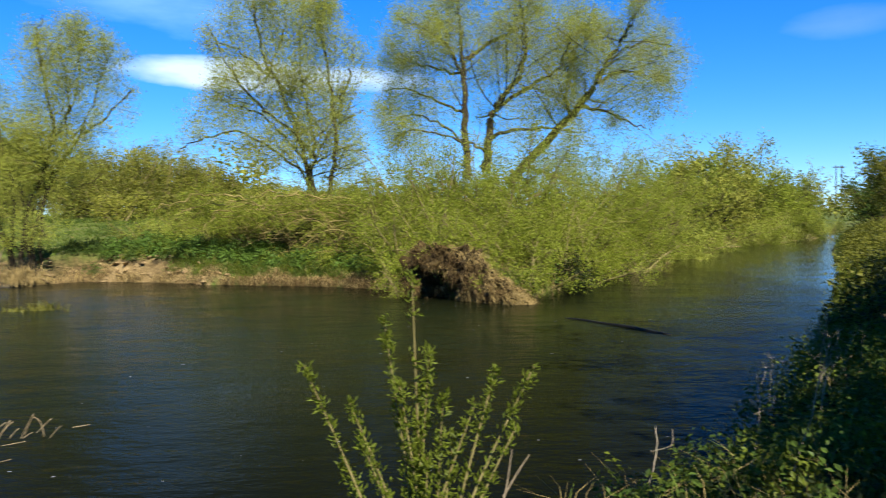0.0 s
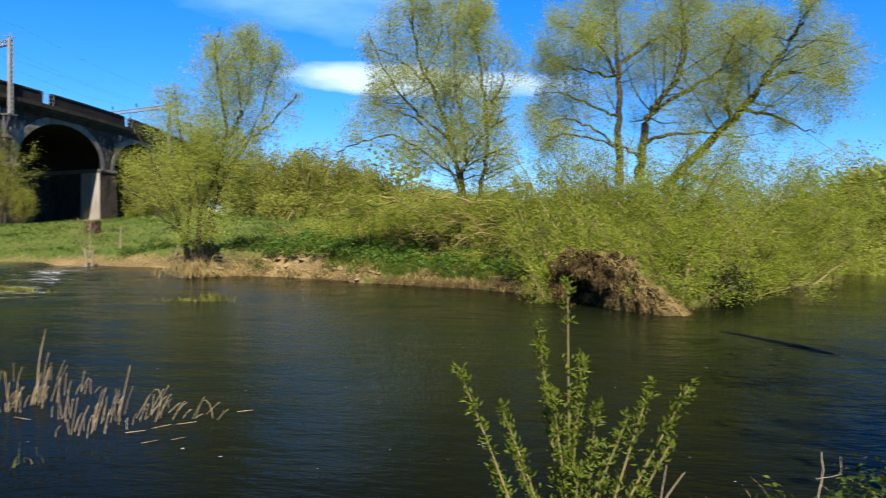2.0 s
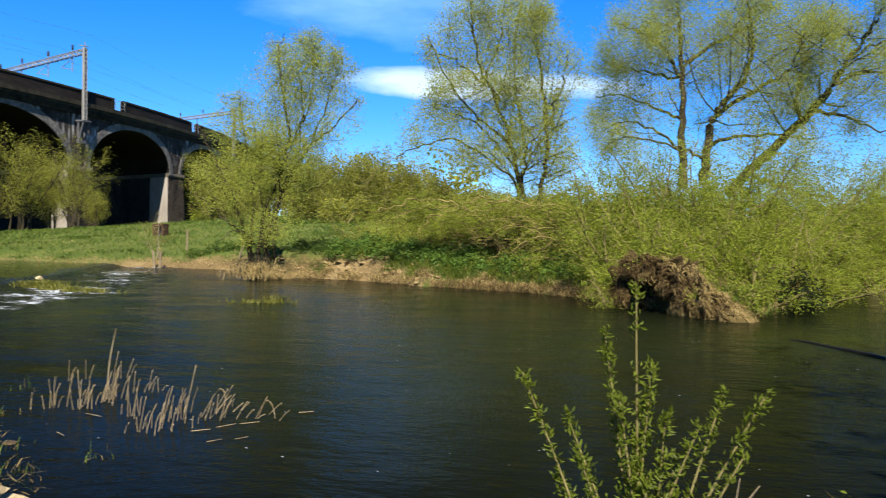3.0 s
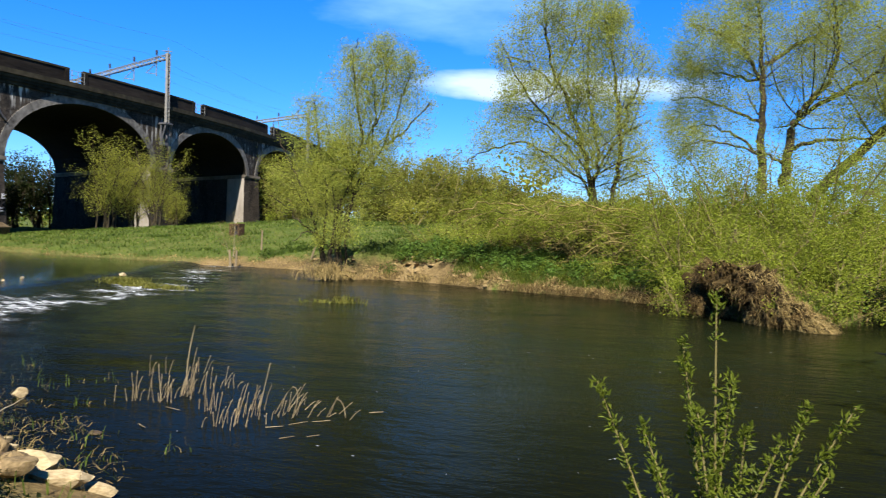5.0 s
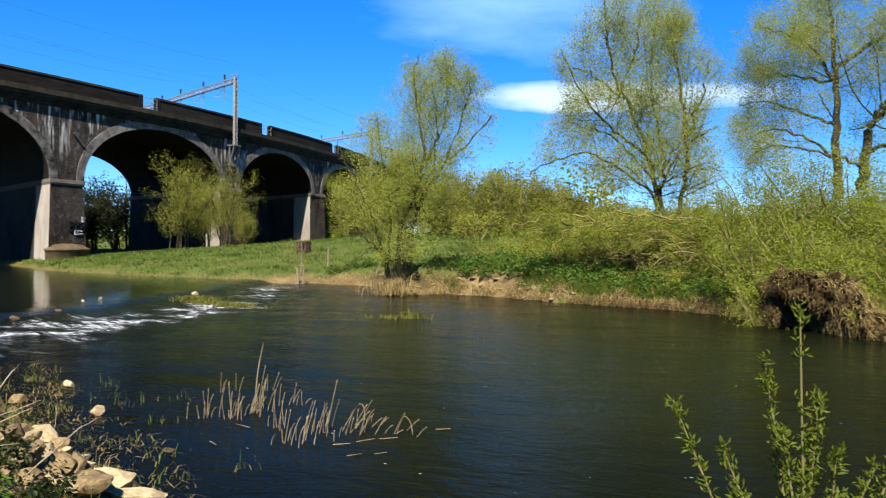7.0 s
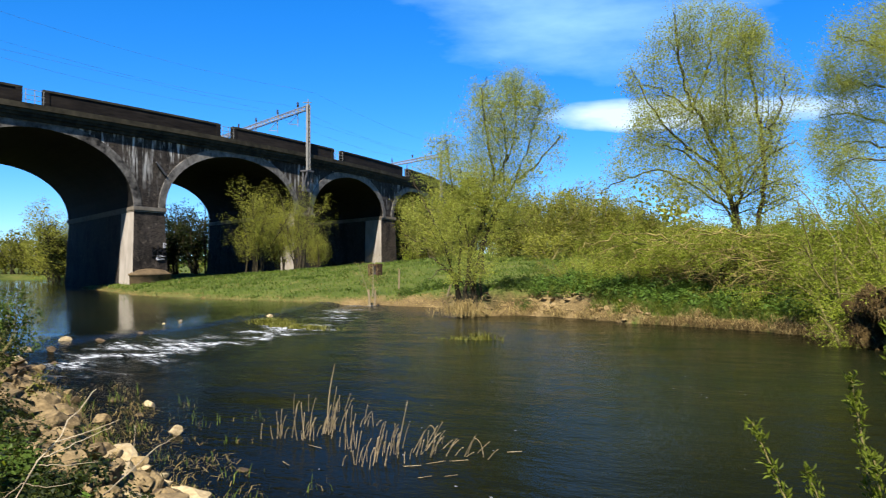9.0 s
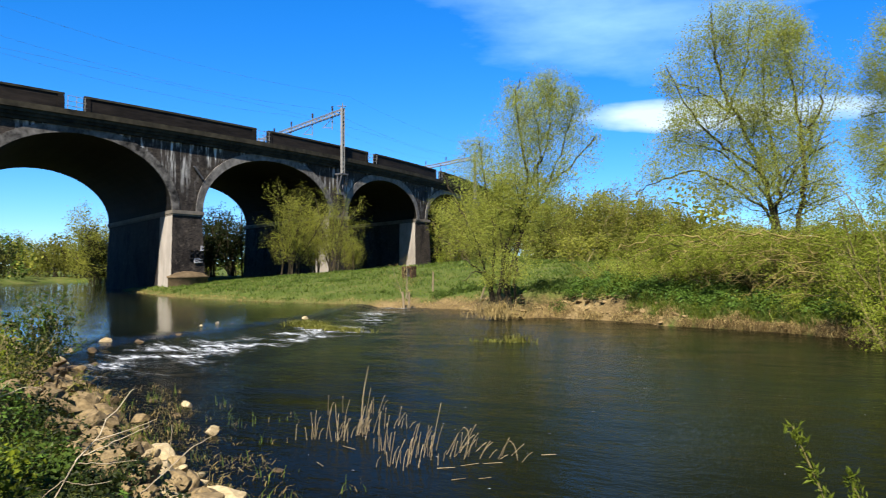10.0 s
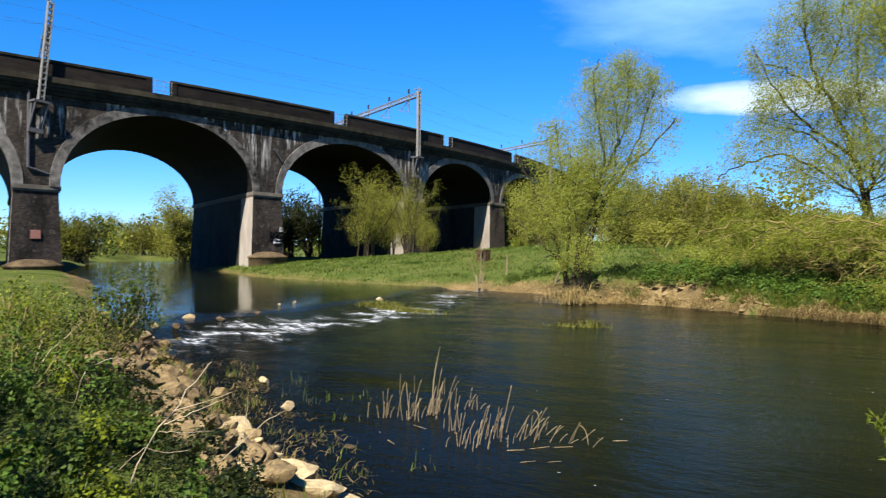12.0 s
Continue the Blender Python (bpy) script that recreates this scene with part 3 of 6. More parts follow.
def make_viaduct():
    root = thing("railway_viaduct", (0, 0, 0), "long soot-dark brick railway viaduct on tall piers", "viaduct")
    for y in PIERS:
        ys = np.array([y - HALF, y + HALF])
        zs, foot = spring_z(y), -1.0
        lo = 0.28
        f = float(face_x(y))
        corners = lambda z, g: [(f + g, y - HALF - g, z), (f + g, y + HALF + g, z), (f - DECK - g, y + HALF + g + DECK * SKEW, z), (f - DECK - g, y - HALF - g + DECK * SKEW, z)]
        v, q, uv = [], [], []
        for k in range(4):
            a, b = k, (k + 1) % 4
            quad = [corners(foot, lo)[a], corners(foot, lo)[b], corners(zs, 0)[b], corners(zs, 0)[a]]
            span = 2 * HALF if k % 2 == 0 else DECK
            q.append([len(v) + n for n in range(4)])
            v += quad
            uv += [(y * 3 + k, foot), (y * 3 + k + span, foot), (y * 3 + k + span, zs), (y * 3 + k, zs)]
        part("pier", Build().add(v, q, uv=uv), BRICK, root, uv=True)
        # limewashed side, pale only near the open face, where sunlight is painted in
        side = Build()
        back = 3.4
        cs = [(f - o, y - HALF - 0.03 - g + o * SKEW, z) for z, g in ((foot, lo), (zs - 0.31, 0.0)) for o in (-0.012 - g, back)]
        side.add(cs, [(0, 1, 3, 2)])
        part("pier_facing", side, FACING, root, "limewashed pier flank, its sunlit strip put into the pale colour")
        band = Build()
        for g, z0, z1 in ((0.14, zs - 0.16, zs + 0.14), (0.08, zs - 0.30, zs - 0.165)):
            c = corners(z0, g) + corners(z1, g)
            band.add(c, [(3, 2, 1, 0), (4, 5, 6, 7)] + [(k, (k + 1) % 4, 4 + (k + 1) % 4, 4 + k) for k in range(4)])
        part("impost", band, IMPOST, root, "pale stone impost band")
    for a, b in zip(PIERS, PIERS[1:]):
        yc, half = (a + b) / 2, (b - a) / 2 - HALF
        th = np.linspace(math.pi, 0, 29)
        ya = yc + half * np.cos(th)
        za = spring_z(ya) + (CROWN - spring_z(ya)) * np.sin(th) ** 0.93
        za = np.maximum.accumulate(za[:15]).tolist() + za[15:].tolist()
        za = np.array(za)
        ys = np.concatenate([[a], ya, [b]])
        low = np.concatenate([[za[0]], za, [za[-1]]])
        for off in (0.0, -DECK):
            bl = Build()
            wall_strip(bl, ys, low, TOP, off, off < 0)
            part("spandrel", bl, BRICK, root, uv=True)
        n = len(ya)
        f = face_x(ya)
        v = np.concatenate([np.stack([f, ya, za], -1), np.stack([f - DECK, ya + DECK * SKEW, za], -1)])
        arc = np.concatenate([[0], np.cumsum(np.hypot(np.diff(ya), np.diff(za)))])
        i = np.arange(n - 1)
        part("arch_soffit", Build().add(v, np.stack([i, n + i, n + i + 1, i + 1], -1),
             uv=np.concatenate([np.stack([arc, np.zeros(n) + 3.0], -1), np.stack([arc, np.full(n, -DECK)], -1)])), LINING, root, "brick lining of the arch, darkened for the shade inside")
        # the ring of header bricks, a little proud of the wall
        out = np.stack([np.gradient(za), -np.gradient(ya)], -1)
        out /= -np.linalg.norm(out, axis=1, keepdims=True)
        yo, zo = ya + 0.72 * out[:, 0], za + 0.72 * out[:, 1]
        ring = Build()
        p = 0.07
        v = np.concatenate([np.stack([f + p, ya, za], -1), np.stack([face_x(yo) + p, yo, zo], -1), np.stack([face_x(yo) - 0.02, yo, zo], -1), np.stack([f - 0.02, ya, za - 0.012], -1)])
        q = [np.stack([k * n + i, k * n + i + 1, ((k + 1) % 4) * n + i + 1, ((k + 1) % 4) * n + i], -1)[:, ::-1] for k in range(4)]
        ring.add(v, np.concatenate(q))
        part("arch_ring", ring, RING_BRICK, root, "pale-stained ring of header bricks")
    ends = np.arange(PIERS[0], PIERS[-1] + 0.1, 2.0)
    bl = Build()
    run_box(bl, ends, -DECK + 0.3, -0.3, TOP - 0.3, TOP + 0.35)
    part("deck", bl, LEDGE, root)
    for o0, o1, z0, z1 in ((-0.05, 0.20, TOP - 0.28, TOP), (-0.1, 0.34, TOP, TOP + 0.25), (-0.12, 0.46, TOP + 0.25, TOP + 0.50), (-0.15, 0.60, TOP + 0.50, CORNICE)):
        bl = Build()
        run_box(bl, ends, o0, o1, z0, z1)
        run_box(bl, ends, -DECK - o1, -DECK - o0, z0, z1)
        part("ledge", bl, LEDGE, root, "mossy corbelled brick cornice")
    gaps = [-20.0, -2.0, 17.5, 35.4, 53.8, 71.4, 89.0, 106.5, 124.0]
    starts = [PIERS[0]] + [g + 0.75 for g in gaps]
    stops = [g - 0.75 for g in gaps] + [PIERS[-1]]
    for s, e in zip(starts, stops):
        ys = np.linspace(s, e, 9)
        for o in (0.0, -DECK - 0.12):
            bl = Build()
            run_box(bl, ys, o - 0.22, o + 0.16, CORNICE - 0.05, RAIL_TOP - 0.16)
            run_box(bl, np.array([s, s + 0.5]), o - 0.28, o + 0.22, CORNICE - 0.05, RAIL_TOP - 0.1)
            run_box(bl, np.array([e - 0.5, e]), o - 0.28, o + 0.22, CORNICE - 0.05, RAIL_TOP - 0.1)
            wallp = part("parapet", bl, COPING, root, "sooty brick parapet")
            bl = Build()
            run_box(bl, ys, o - 0.27, o + 0.23, RAIL_TOP - 0.155, RAIL_TOP)
            part("coping", bl, LEDGE, wallp)
    for g in gaps:
        bl = Build()
        f = float(face_x(g))
        for z in (CORNICE + 0.3, CORNICE + 0.65, CORNICE + 1.05):
            bl.tube([(f + 0.3, g - 0.8, z), (f + 0.3, g + 0.8, z)], 0.022, 5)
        for y in (g - 0.7, g, g + 0.7):
            bl.tube([(f + 0.3, y, CORNICE - 0.02), (f + 0.3, y, CORNICE + 1.08)], 0.026, 5)
        part("railing", bl, STEEL, root, "grey steel railing in a parapet gap")
    # rounded footings at the water side of the river piers
    for y, top, reach in ((26.2, 1.25, 1.5), (45.3, 1.9, 1.4)):
        f = float(face_x(y))
        v, q = [], []
        n = 13
        prof = [(1.0, -1.0), (1.0, top - 0.55), (1.06, top - 0.5), (1.06, top - 0.38), (0.96, top - 0.34), (0.7, top - 0.08), (0.3, top + 0.03), (0.0, top + 0.05)]
        for s, z in prof:
            for a in np.linspace(-math.pi / 2, math.pi / 2, n):
                v.append((f + 0.05 + reach * s * math.cos(a), y + 1.95 * s * math.sin(a), z))
        for r in range(len(prof) - 1):
            q += [(r * n + k, r * n + k + 1, (r + 1) * n + k + 1, (r + 1) * n + k) for k in range(n - 1)]
        part("footing", Build().add(v, q), PLINTH, root, "rounded domed brick footing of the pier", smooth=True)
    # drain pipe, a dark slanting bar on the next pier, and scrawled paint
    for y0, y1, z0, z1 in ((25.8, 25.8, 7.6, 12.9), (25.8, 28.0, 7.6, 7.0), (45.9, 46.9, 10.9, 9.9)):
        f = float(face_x(y0))
        part("drain_pipe", Build().tube([(f + 0.16, y0, z1 if z1 > z0 else z0), (f + 0.16, y1, z0 if z1 > z0 else z1)], 0.10, 7), WIRE, root, "dark pipe-like bar on the pier face")
    f = float(face_x(45.4)) + 0.2
    for k, (y, z, w, h, mat) in enumerate(((45.75, 3.35, 0.5, 0.8, PAINT_DARK), (46.3, 3.4, 0.42, 0.75, PAINT_DARK), (46.8, 3.3, 0.35, 0.7, PAINT_DARK), (46.4, 2.85, 0.8, 0.35, PAINT_PALE), (46.85, 3.9, 0.3, 0.4, PAINT_PALE))):
        bl = Build()
        bl.tube([(f, y - w / 2, z - h / 2), (f, y - w / 2, z + h / 2), (f, y + w / 2, z + h / 3), (f, y - w / 3, z), (f, y + w / 2, z - h / 3), (f, y - w / 2, z - h / 2)], 0.07, 4)
        part("paint_mark", bl, mat, root, "scrawled graffiti paint on the brick")
    f = float(face_x(26.2)) + 0.22
    part("sign_plate", Build().box((f, 25.95, 2.7), (f + 0.03, 26.65, 3.3)), PLAQUE, root, "small faded red sign plate")


def make_mast(y, reach=DECK - 1.2, lean=0.0):
    f = float(face_x(y))
    x = f + 0.75
    root = thing("catenary_mast", (x, y, TOP - 0.9), "grey steel overhead-line mast on a pier bracket", "mast", "overhead line masts")
    root.rotation_euler.x = lean
    top = 6.95
    post = Build()
    for s in (-0.17, 0.17):
        post.box((-0.13, s - 0.035, 0.0), (0.13, s + 0.035, top))
    for k in range(17):
        z = 0.25 + k * top / 17
        post.box((-0.10, -0.13, z), (0.10, 0.13, z + 0.10))
    part("post", post, STEEL, root, "battened steel post")
    br = Build()
    br.box((-0.6, -0.55, -0.16), (0.32, 0.55, 0.0))
    for s in (-0.42, 0.42):
        br.tube([(0.25, s, -0.1), (-0.35, s, -1.9)], 0.09, 5)
        br.tube([(-0.35, s, -0.1), (-0.35, s, -2.0)], 0.09, 5)
    br.box((-0.5, -0.5, -2.2), (-0.2, 0.5, -1.9))
    part("bracket", br, WIRE, root, "dark steel bracket bolted to the pier")
    boom = Build()
    for s in (-0.16, 0.16):
        for z in (top - 0.12, top - 0.55):
            boom.tube([(0, s, z), (-reach - 2, s + (reach + 2) * SKEW, z)], 0.05, 5)
    for k in range(26):
        x0, x1 = -k * (reach + 2) / 26, -(k + 1) * (reach + 2) / 26
        y0, y1 = -x0 * SKEW, -x1 * SKEW
        for s in (-0.16, 0.16):
            boom.tube([(x0, s + y0, top - 0.55), (x1, s + y1, top - 0.12)], 0.03, 4)
            boom.tube([(x0, s + y0, top - 0.12), (x0, s + y0, top - 0.55)], 0.03, 4)
    part("boom", boom, STEEL, root, "lattice steel boom across the tracks")
    for k, xo in enumerate((-3.0, -7.6, -13.0, -17.8)):
        arm, yo = Build(), -xo * SKEW
        arm.tube([(xo + 0.5, yo, top + 0.7), (xo + 0.5, yo, top - 1.9)], 0.05, 5)
        arm.tube([(xo + 0.5, yo, top - 1.7), (xo - 0.9, yo, top - 1.5)], 0.035, 5)
        arm.tube([(xo + 0.5, yo, top - 0.6), (xo - 0.7, yo, top - 1.45)], 0.035, 5)
        hold = part("registration_arm", arm, STEEL, root)
        ins = Build()
        for n in range(5):
            ins.tube([(xo + 0.5, yo, top + 0.25 + 0.1 * n), (xo + 0.5, yo, top + 0.3 + 0.1 * n)], 0.12, 7)
        part("insulator", ins, RUST, hold, "brown ribbed insulator")
    finial = Build().tube([(0.45, 0, top + 0.12), (-0.7, 0, top + 0.28)], 0.05, 5)
    finial.tube([(0, 0, top - 0.1), (0, 0, top + 0.55)], 0.05, 5)
    part("top_arm", finial, STEEL, root)
    far = Build()
    for s in (-0.17, 0.17):
        far.box((-reach - 2.1, s - 0.035 + (reach + 2) * SKEW, 0.4), (-reach - 1.85, s + 0.035 + (reach + 2) * SKEW, top))
    part("far_post", far, STEEL, root)


make_viaduct()
for mast_y in (-11.0, 26.3, 65.0, 103.2):
    make_mast(mast_y, lean=-0.09 if mast_y == 26.3 else 0.0)


def make_wires():
    root = thing("overhead_wires", (0, 0, 0), "thin overhead wires strung between the masts", "wires")
    for xo, z in ((-3.0, TOP + 5.4), (-3.0, TOP + 6.6), (-7.6, TOP + 6.6), (0.9, TOP + 7.5)):
        pts = []
        for y in np.arange(-30, 141, 4.0):
            k = ((y + min(xo, 0) * SKEW - 26.9) / 38.3) % 1.0
            pts.append((float(face_x(y)) + xo, y, z - (1.1 if z > TOP + 6 else 0.1) * 4 * k * (1 - k)))
        part("wire", Build().tube(pts, 0.007, 4), WIRE, root)


make_wires()


# ---------------- plants ----------------
def unit(v):
    return v / (np.linalg.norm(v, axis=-1, keepdims=True) + 1e-9)


def stem_line(points, r0, r1, sides=6, n=9):
    """A smooth tapered stem through the given points."""
    p = np.asarray(points, float)
    t = np.linspace(0, len(p) - 1, n)
    i = np.minimum(t.astype(int), len(p) - 2)
    f = (t - i)[:, None]
    before, after = p[np.maximum(i - 1, 0)], p[np.minimum(i + 2, len(p) - 1)]
    a, b = p[i], p[i + 1]
    q = 0.5 * (2 * a + (b - before) * f + (2 * before - 5 * a + 4 * b - after) * f**2 + (3 * a - before - 3 * b + after) * f**3)
    return q, np.linspace(r0, r1, n)


class Plant:
    """Grows limbs from stems by repeated forking, and keeps where twigs carry leaves."""

    def __init__(self, seed):
        self.rng = np.random.default_rng(seed)
        self.wood, self.twigs, self.sites = Build(), Build(), []
        self.hull = None

    def within(self, p):
        """Whether a place lies inside the crown's uneven outline."""
        if self.hull is None:
            return True
        d = ((p - self.hull[:, :3]) / self.hull[:, 3:]) ** 2
        return d.sum(1).min() < 1.0 + 0.55 * noise.noise(Vector(p) * 0.75) + 0.3 * noise.noise(Vector(p) * 2.1)

    def limb(self, start, way, length, radius, level, last, spec):
        rng = self.rng
        steps = max(3, 7 - 2 * level)
        pts, p, d = [np.array(start, float)], np.array(start, float), unit(np.array(way, float))
        wob = spec["bend"] * (0.5 + 0.5 * level)
        for _ in range(steps):
            d = unit(d + rng.normal(0, wob, 3) + np.array([0, 0, spec["lift"][min(level, len(spec["lift"]) - 1)]]))
            p = p + d * length / steps
            if level > 0 and not self.within(p):
                break
            pts.append(p)
        if len(pts) < 2:
            return
        if len(pts) <= steps:
            length, steps = length * (len(pts) - 1) / steps, len(pts) - 1
        pts = np.array(pts)
        tip = radius * (0.45 if level < last else 0.3)
        rad = np.linspace(radius, tip, len(pts))
        if level == 0:
            rad[0] *= 1.25
        sides = (7, 5, 3, 3, 3)[min(level, 4)]
        if level < last or rng.uniform() < spec.get("fine", 1.0):
            (self.wood if level <= spec["thick"] else self.twigs).tube(pts, rad, sides, cap=False)
        if level >= last:
            self.sites.append((pts, length))
            return
        count = spec["forks"][level]
        count = max(1, int(round(count * rng.uniform(0.8, 1.2))))
        for k in range(count):
            f = spec["from"][level] + (1 - spec["from"][level]) * (k + rng.uniform(0, 1)) / count
            i = min(int(f * steps), steps - 1)
            at = pts[i] + (pts[i + 1] - pts[i]) * (f * steps - i)
            along = unit(pts[i + 1] - pts[i])
            side = unit(np.cross(along, rng.normal(0, 1, 3)))
            a = radians(rng.uniform(*spec["angle"]))
            way2 = along * math.cos(a) + side * math.sin(a)
            size = length * spec["ratio"][level] * (1.15 - 0.55 * f) * rng.uniform(0.75, 1.2)
            self.limb(at, way2, size, max(radius * spec["thin"][level] * (1 - 0.4 * f), 0.003), level + 1, last, spec)

    def bough(self, points, r0, r1, side, spec):
        """A main limb along a given line, forking all the way up."""
        rng = self.rng
        pts, rad = stem_line(points, r0, r1, 8, 5 * len(points))
        pts[1:-1] += rng.normal(0, 0.05, pts[1:-1].shape)
        self.wood.tube(pts, rad, 8, cap=False)
        length = np.linalg.norm(np.diff(pts, axis=0), axis=1).sum()
        for f in rng.uniform(spec["start"], 1.0, int(length * spec["dense"])):
            i = min(int(f * (len(pts) - 1)), len(pts) - 2)
            along = unit(pts[i + 1] - pts[i])
            across = unit(np.cross(along, rng.normal(0, 1, 3)))
            a = radians(rng.uniform(*spec["angle"]))
            self.limb(pts[i], along * math.cos(a) + across * math.sin(a), side * (1.15 - 0.4 * f) * rng.uniform(0.6, 1.3), max(rad[i] * 0.27, 0.010), 1, 3, spec)

    def leaves(self, per_metre, size, width, spread, droop=0.0, tuft=1, gather=0.05):
        """Diamond leaves strewn along the twigs, singly or in tufts."""
        rng = self.rng
        pos = []
        for pts, length in self.sites:
            n = rng.poisson(per_metre * length / tuft)
            if n:
                f = rng.uniform(0.08, 1.0, n) * (len(pts) - 1)
                i = np.minimum(f.astype(int), len(pts) - 2)
                pos.append(pts[i] + (pts[i + 1] - pts[i]) * (f - i)[:, None])
        pos = np.concatenate(pos)
        pos = pos + rng.normal(0, spread, pos.shape)
        if tuft > 1:
            pos = np.repeat(pos, tuft, 0) + rng.normal(0, gather, (len(pos) * tuft, 3)) * [1, 1, 1.3]
        return leaf_mesh(rng, pos, size, width, droop)


def leaf_mesh(rng, pos, size, width, droop=0.0, ways=None):
    n = len(pos)
    a = unit(rng.normal(0, 1, (n, 3)) + [0, 0, -droop]) if ways is None else unit(ways + rng.normal(0, 0.35, (n, 3)))
    b = unit(np.cross(a, rng.normal(0, 1, (n, 3))))
    s = (size * rng.uniform(0.65, 1.3, n))[:, None]
    up = np.cross(a, b) * s * 0.12
    v = np.stack([pos, pos + a * s * 0.5 + b * s * width * 0.5 + up, pos + a * s, pos + a * s * 0.5 - b * s * width * 0.5 + up], 1)
    return v.reshape(-1, 3), np.arange(4 * n).reshape(-1, 4)


def facing_leaves(rng, pos, normal, size, width):
    """Leaves that lie like scales on a mound, each tilted a little."""
    n = len(pos)
    nrm = unit(normal + rng.normal(0, 0.38, (n, 3)))
    a = unit(np.cross(nrm, rng.normal(0, 1, (n, 3))))
    b = np.cross(nrm, a)
    s = (size * rng.uniform(0.6, 1.35, n))[:, None]
    v = np.stack([pos - a * s * 0.5, pos + b * s * width * 0.5 + nrm * s * 0.1, pos + a * s * 0.5, pos - b * s * width * 0.5 + nrm * s * 0.1], 1)
    return v.reshape(-1, 3), np.arange(4 * n).reshape(-1, 4)


SHRUB_FORM = dict(bend=0.13, lift=(0.03, 0.03, 0.0), forks=(9, 6), ratio=(0.42, 0.5), angle=(20, 60), thin=(0.4, 0.4), thick=0)
SHRUB_FORM["from"] = (0.15, 0.1)


def make_plant(name, at, stems, form, last, leaf, label, category, seed, leafmat, woodmat=BARK, group="", shape=None):
    """stems: (x, y, lean bearing, lean angle, length, radius). leaf: (per metre, size, width, spread, droop)."""
    spec = dict(form, **(shape or {}))
    z = gz(at[0], at[1])
    root = thing(name, (at[0], at[1], z), label, category, group)
    pl = Plant(seed)
    for x, y, b, lean, length, radius in stems:
        b, lean = radians(b), radians(lean)
        pl.limb((x, y, -0.15), (-math.sin(b) * math.sin(lean), math.cos(b) * math.sin(lean), math.cos(lean)), length, radius, 0, last, spec)
    part("trunk", pl.wood, woodmat, root, smooth=True)
    if pl.twigs.n:
        part("branchwork", pl.twigs, TWIG, root)
    v, q = pl.leaves(*leaf)
    link("crown", mesh_from("crown", v, q, leafmat), root)
    return root


def fan(rng, count, reach, lean, length, radius):
    """Stems that spread from one stool."""
    return [(rng.uniform(-reach, reach), rng.uniform(-reach, reach), rng.uniform(0, 360), rng.uniform(*lean), length * rng.uniform(0.7, 1.1), radius * rng.uniform(0.7, 1.1)) for _ in range(count)]


RNG = np.random.default_rng(7)


def make_far_woods():
    """A low line of woods and hedges that closes the meadow all round."""
    rng = np.random.default_rng(77)
    for mat, step, off in ((FIELD, 1.5, 0.0), (OLIVE, 1.9, 0.7), (HERB, 3.1, 0.2)):
        pos = []
        for b in np.arange(-75 + off, 110, step):
            d = rng.uniform(125, 190)
            a = radians(b)
            x, y = -math.sin(a) * d, math.cos(a) * d
            if shore_at(np.array([x]), np.array([y]))[0][0] < 6 or abs(x - face_x(y)) < 14 or -90 < x < -52 and y > 0:
                continue
            h = (12.0 if 12 < b < 34 else 6.0) * rng.uniform(0.7, 1.25)
            for _ in range(7):
                c = np.array([x + rng.normal(0, 2.6), y + rng.normal(0, 2.6), gz(x, y) + h * rng.uniform(0.15, 0.85)])
                r = rng.uniform(1.2, 2.4)
                pos.append(c + unit(rng.normal(0, 1, (38, 3))) * r * rng.uniform(0.6, 1.1, (38, 1)))
        v, q = leaf_mesh(rng, np.concatenate(pos), 0.72, 0.6)
        tagged(link("far_woods", mesh_from("far_woods", v, q, mat)), "distant line of spring woodland and hedge", "woodland", kind="stuff")


make_far_woods()

BOUGH_FORM = dict(bend=0.17, lift=(0.04, 0.05, -0.03, -0.10), forks=(0, 8, 6), ratio=(0, 0.55, 0.60), angle=(28, 78), thin=(0.4, 0.40, 0.42), thick=1, start=0.22, dense=2.3, fine=0.3)
BOUGH_FORM["from"] = (0.2, 0.12, 0.1)


def make_willow(at, boughs, side, leaf, label, seed, hull, shape=None):
    """boughs: (line of x, y from the foot and z above the water, thick end, thin end). hull: the rounded masses of the crown (place, half-sizes)."""
    spec = dict(BOUGH_FORM, **(shape or {}))
    z = gz(at[0], at[1])
    root = thing("willow_tree", (at[0], at[1], z), label, "tree")
    pl = Plant(seed)
    pl.hull = np.array([(x, y, h - z, a, 0.5 * (a + b), b) for x, y, h, a, b in hull])
    for line, r0, r1 in boughs:
        p = np.array(line, float) - [0, 0, z]
        if p[0, 2] < 2.8:
            p = np.concatenate([[[p[0, 0] * 0.75, p[0, 1] * 0.75, -0.2]], p])
        pl.bough(p, r0, r1, side, spec)
    part("trunk", pl.wood, BARK, root, smooth=True)
    part("branchwork", pl.twigs, TWIG, root)
    v, q = pl.leaves(*leaf)
    link("crown", mesh_from("crown", v, q, WILLOW), root)


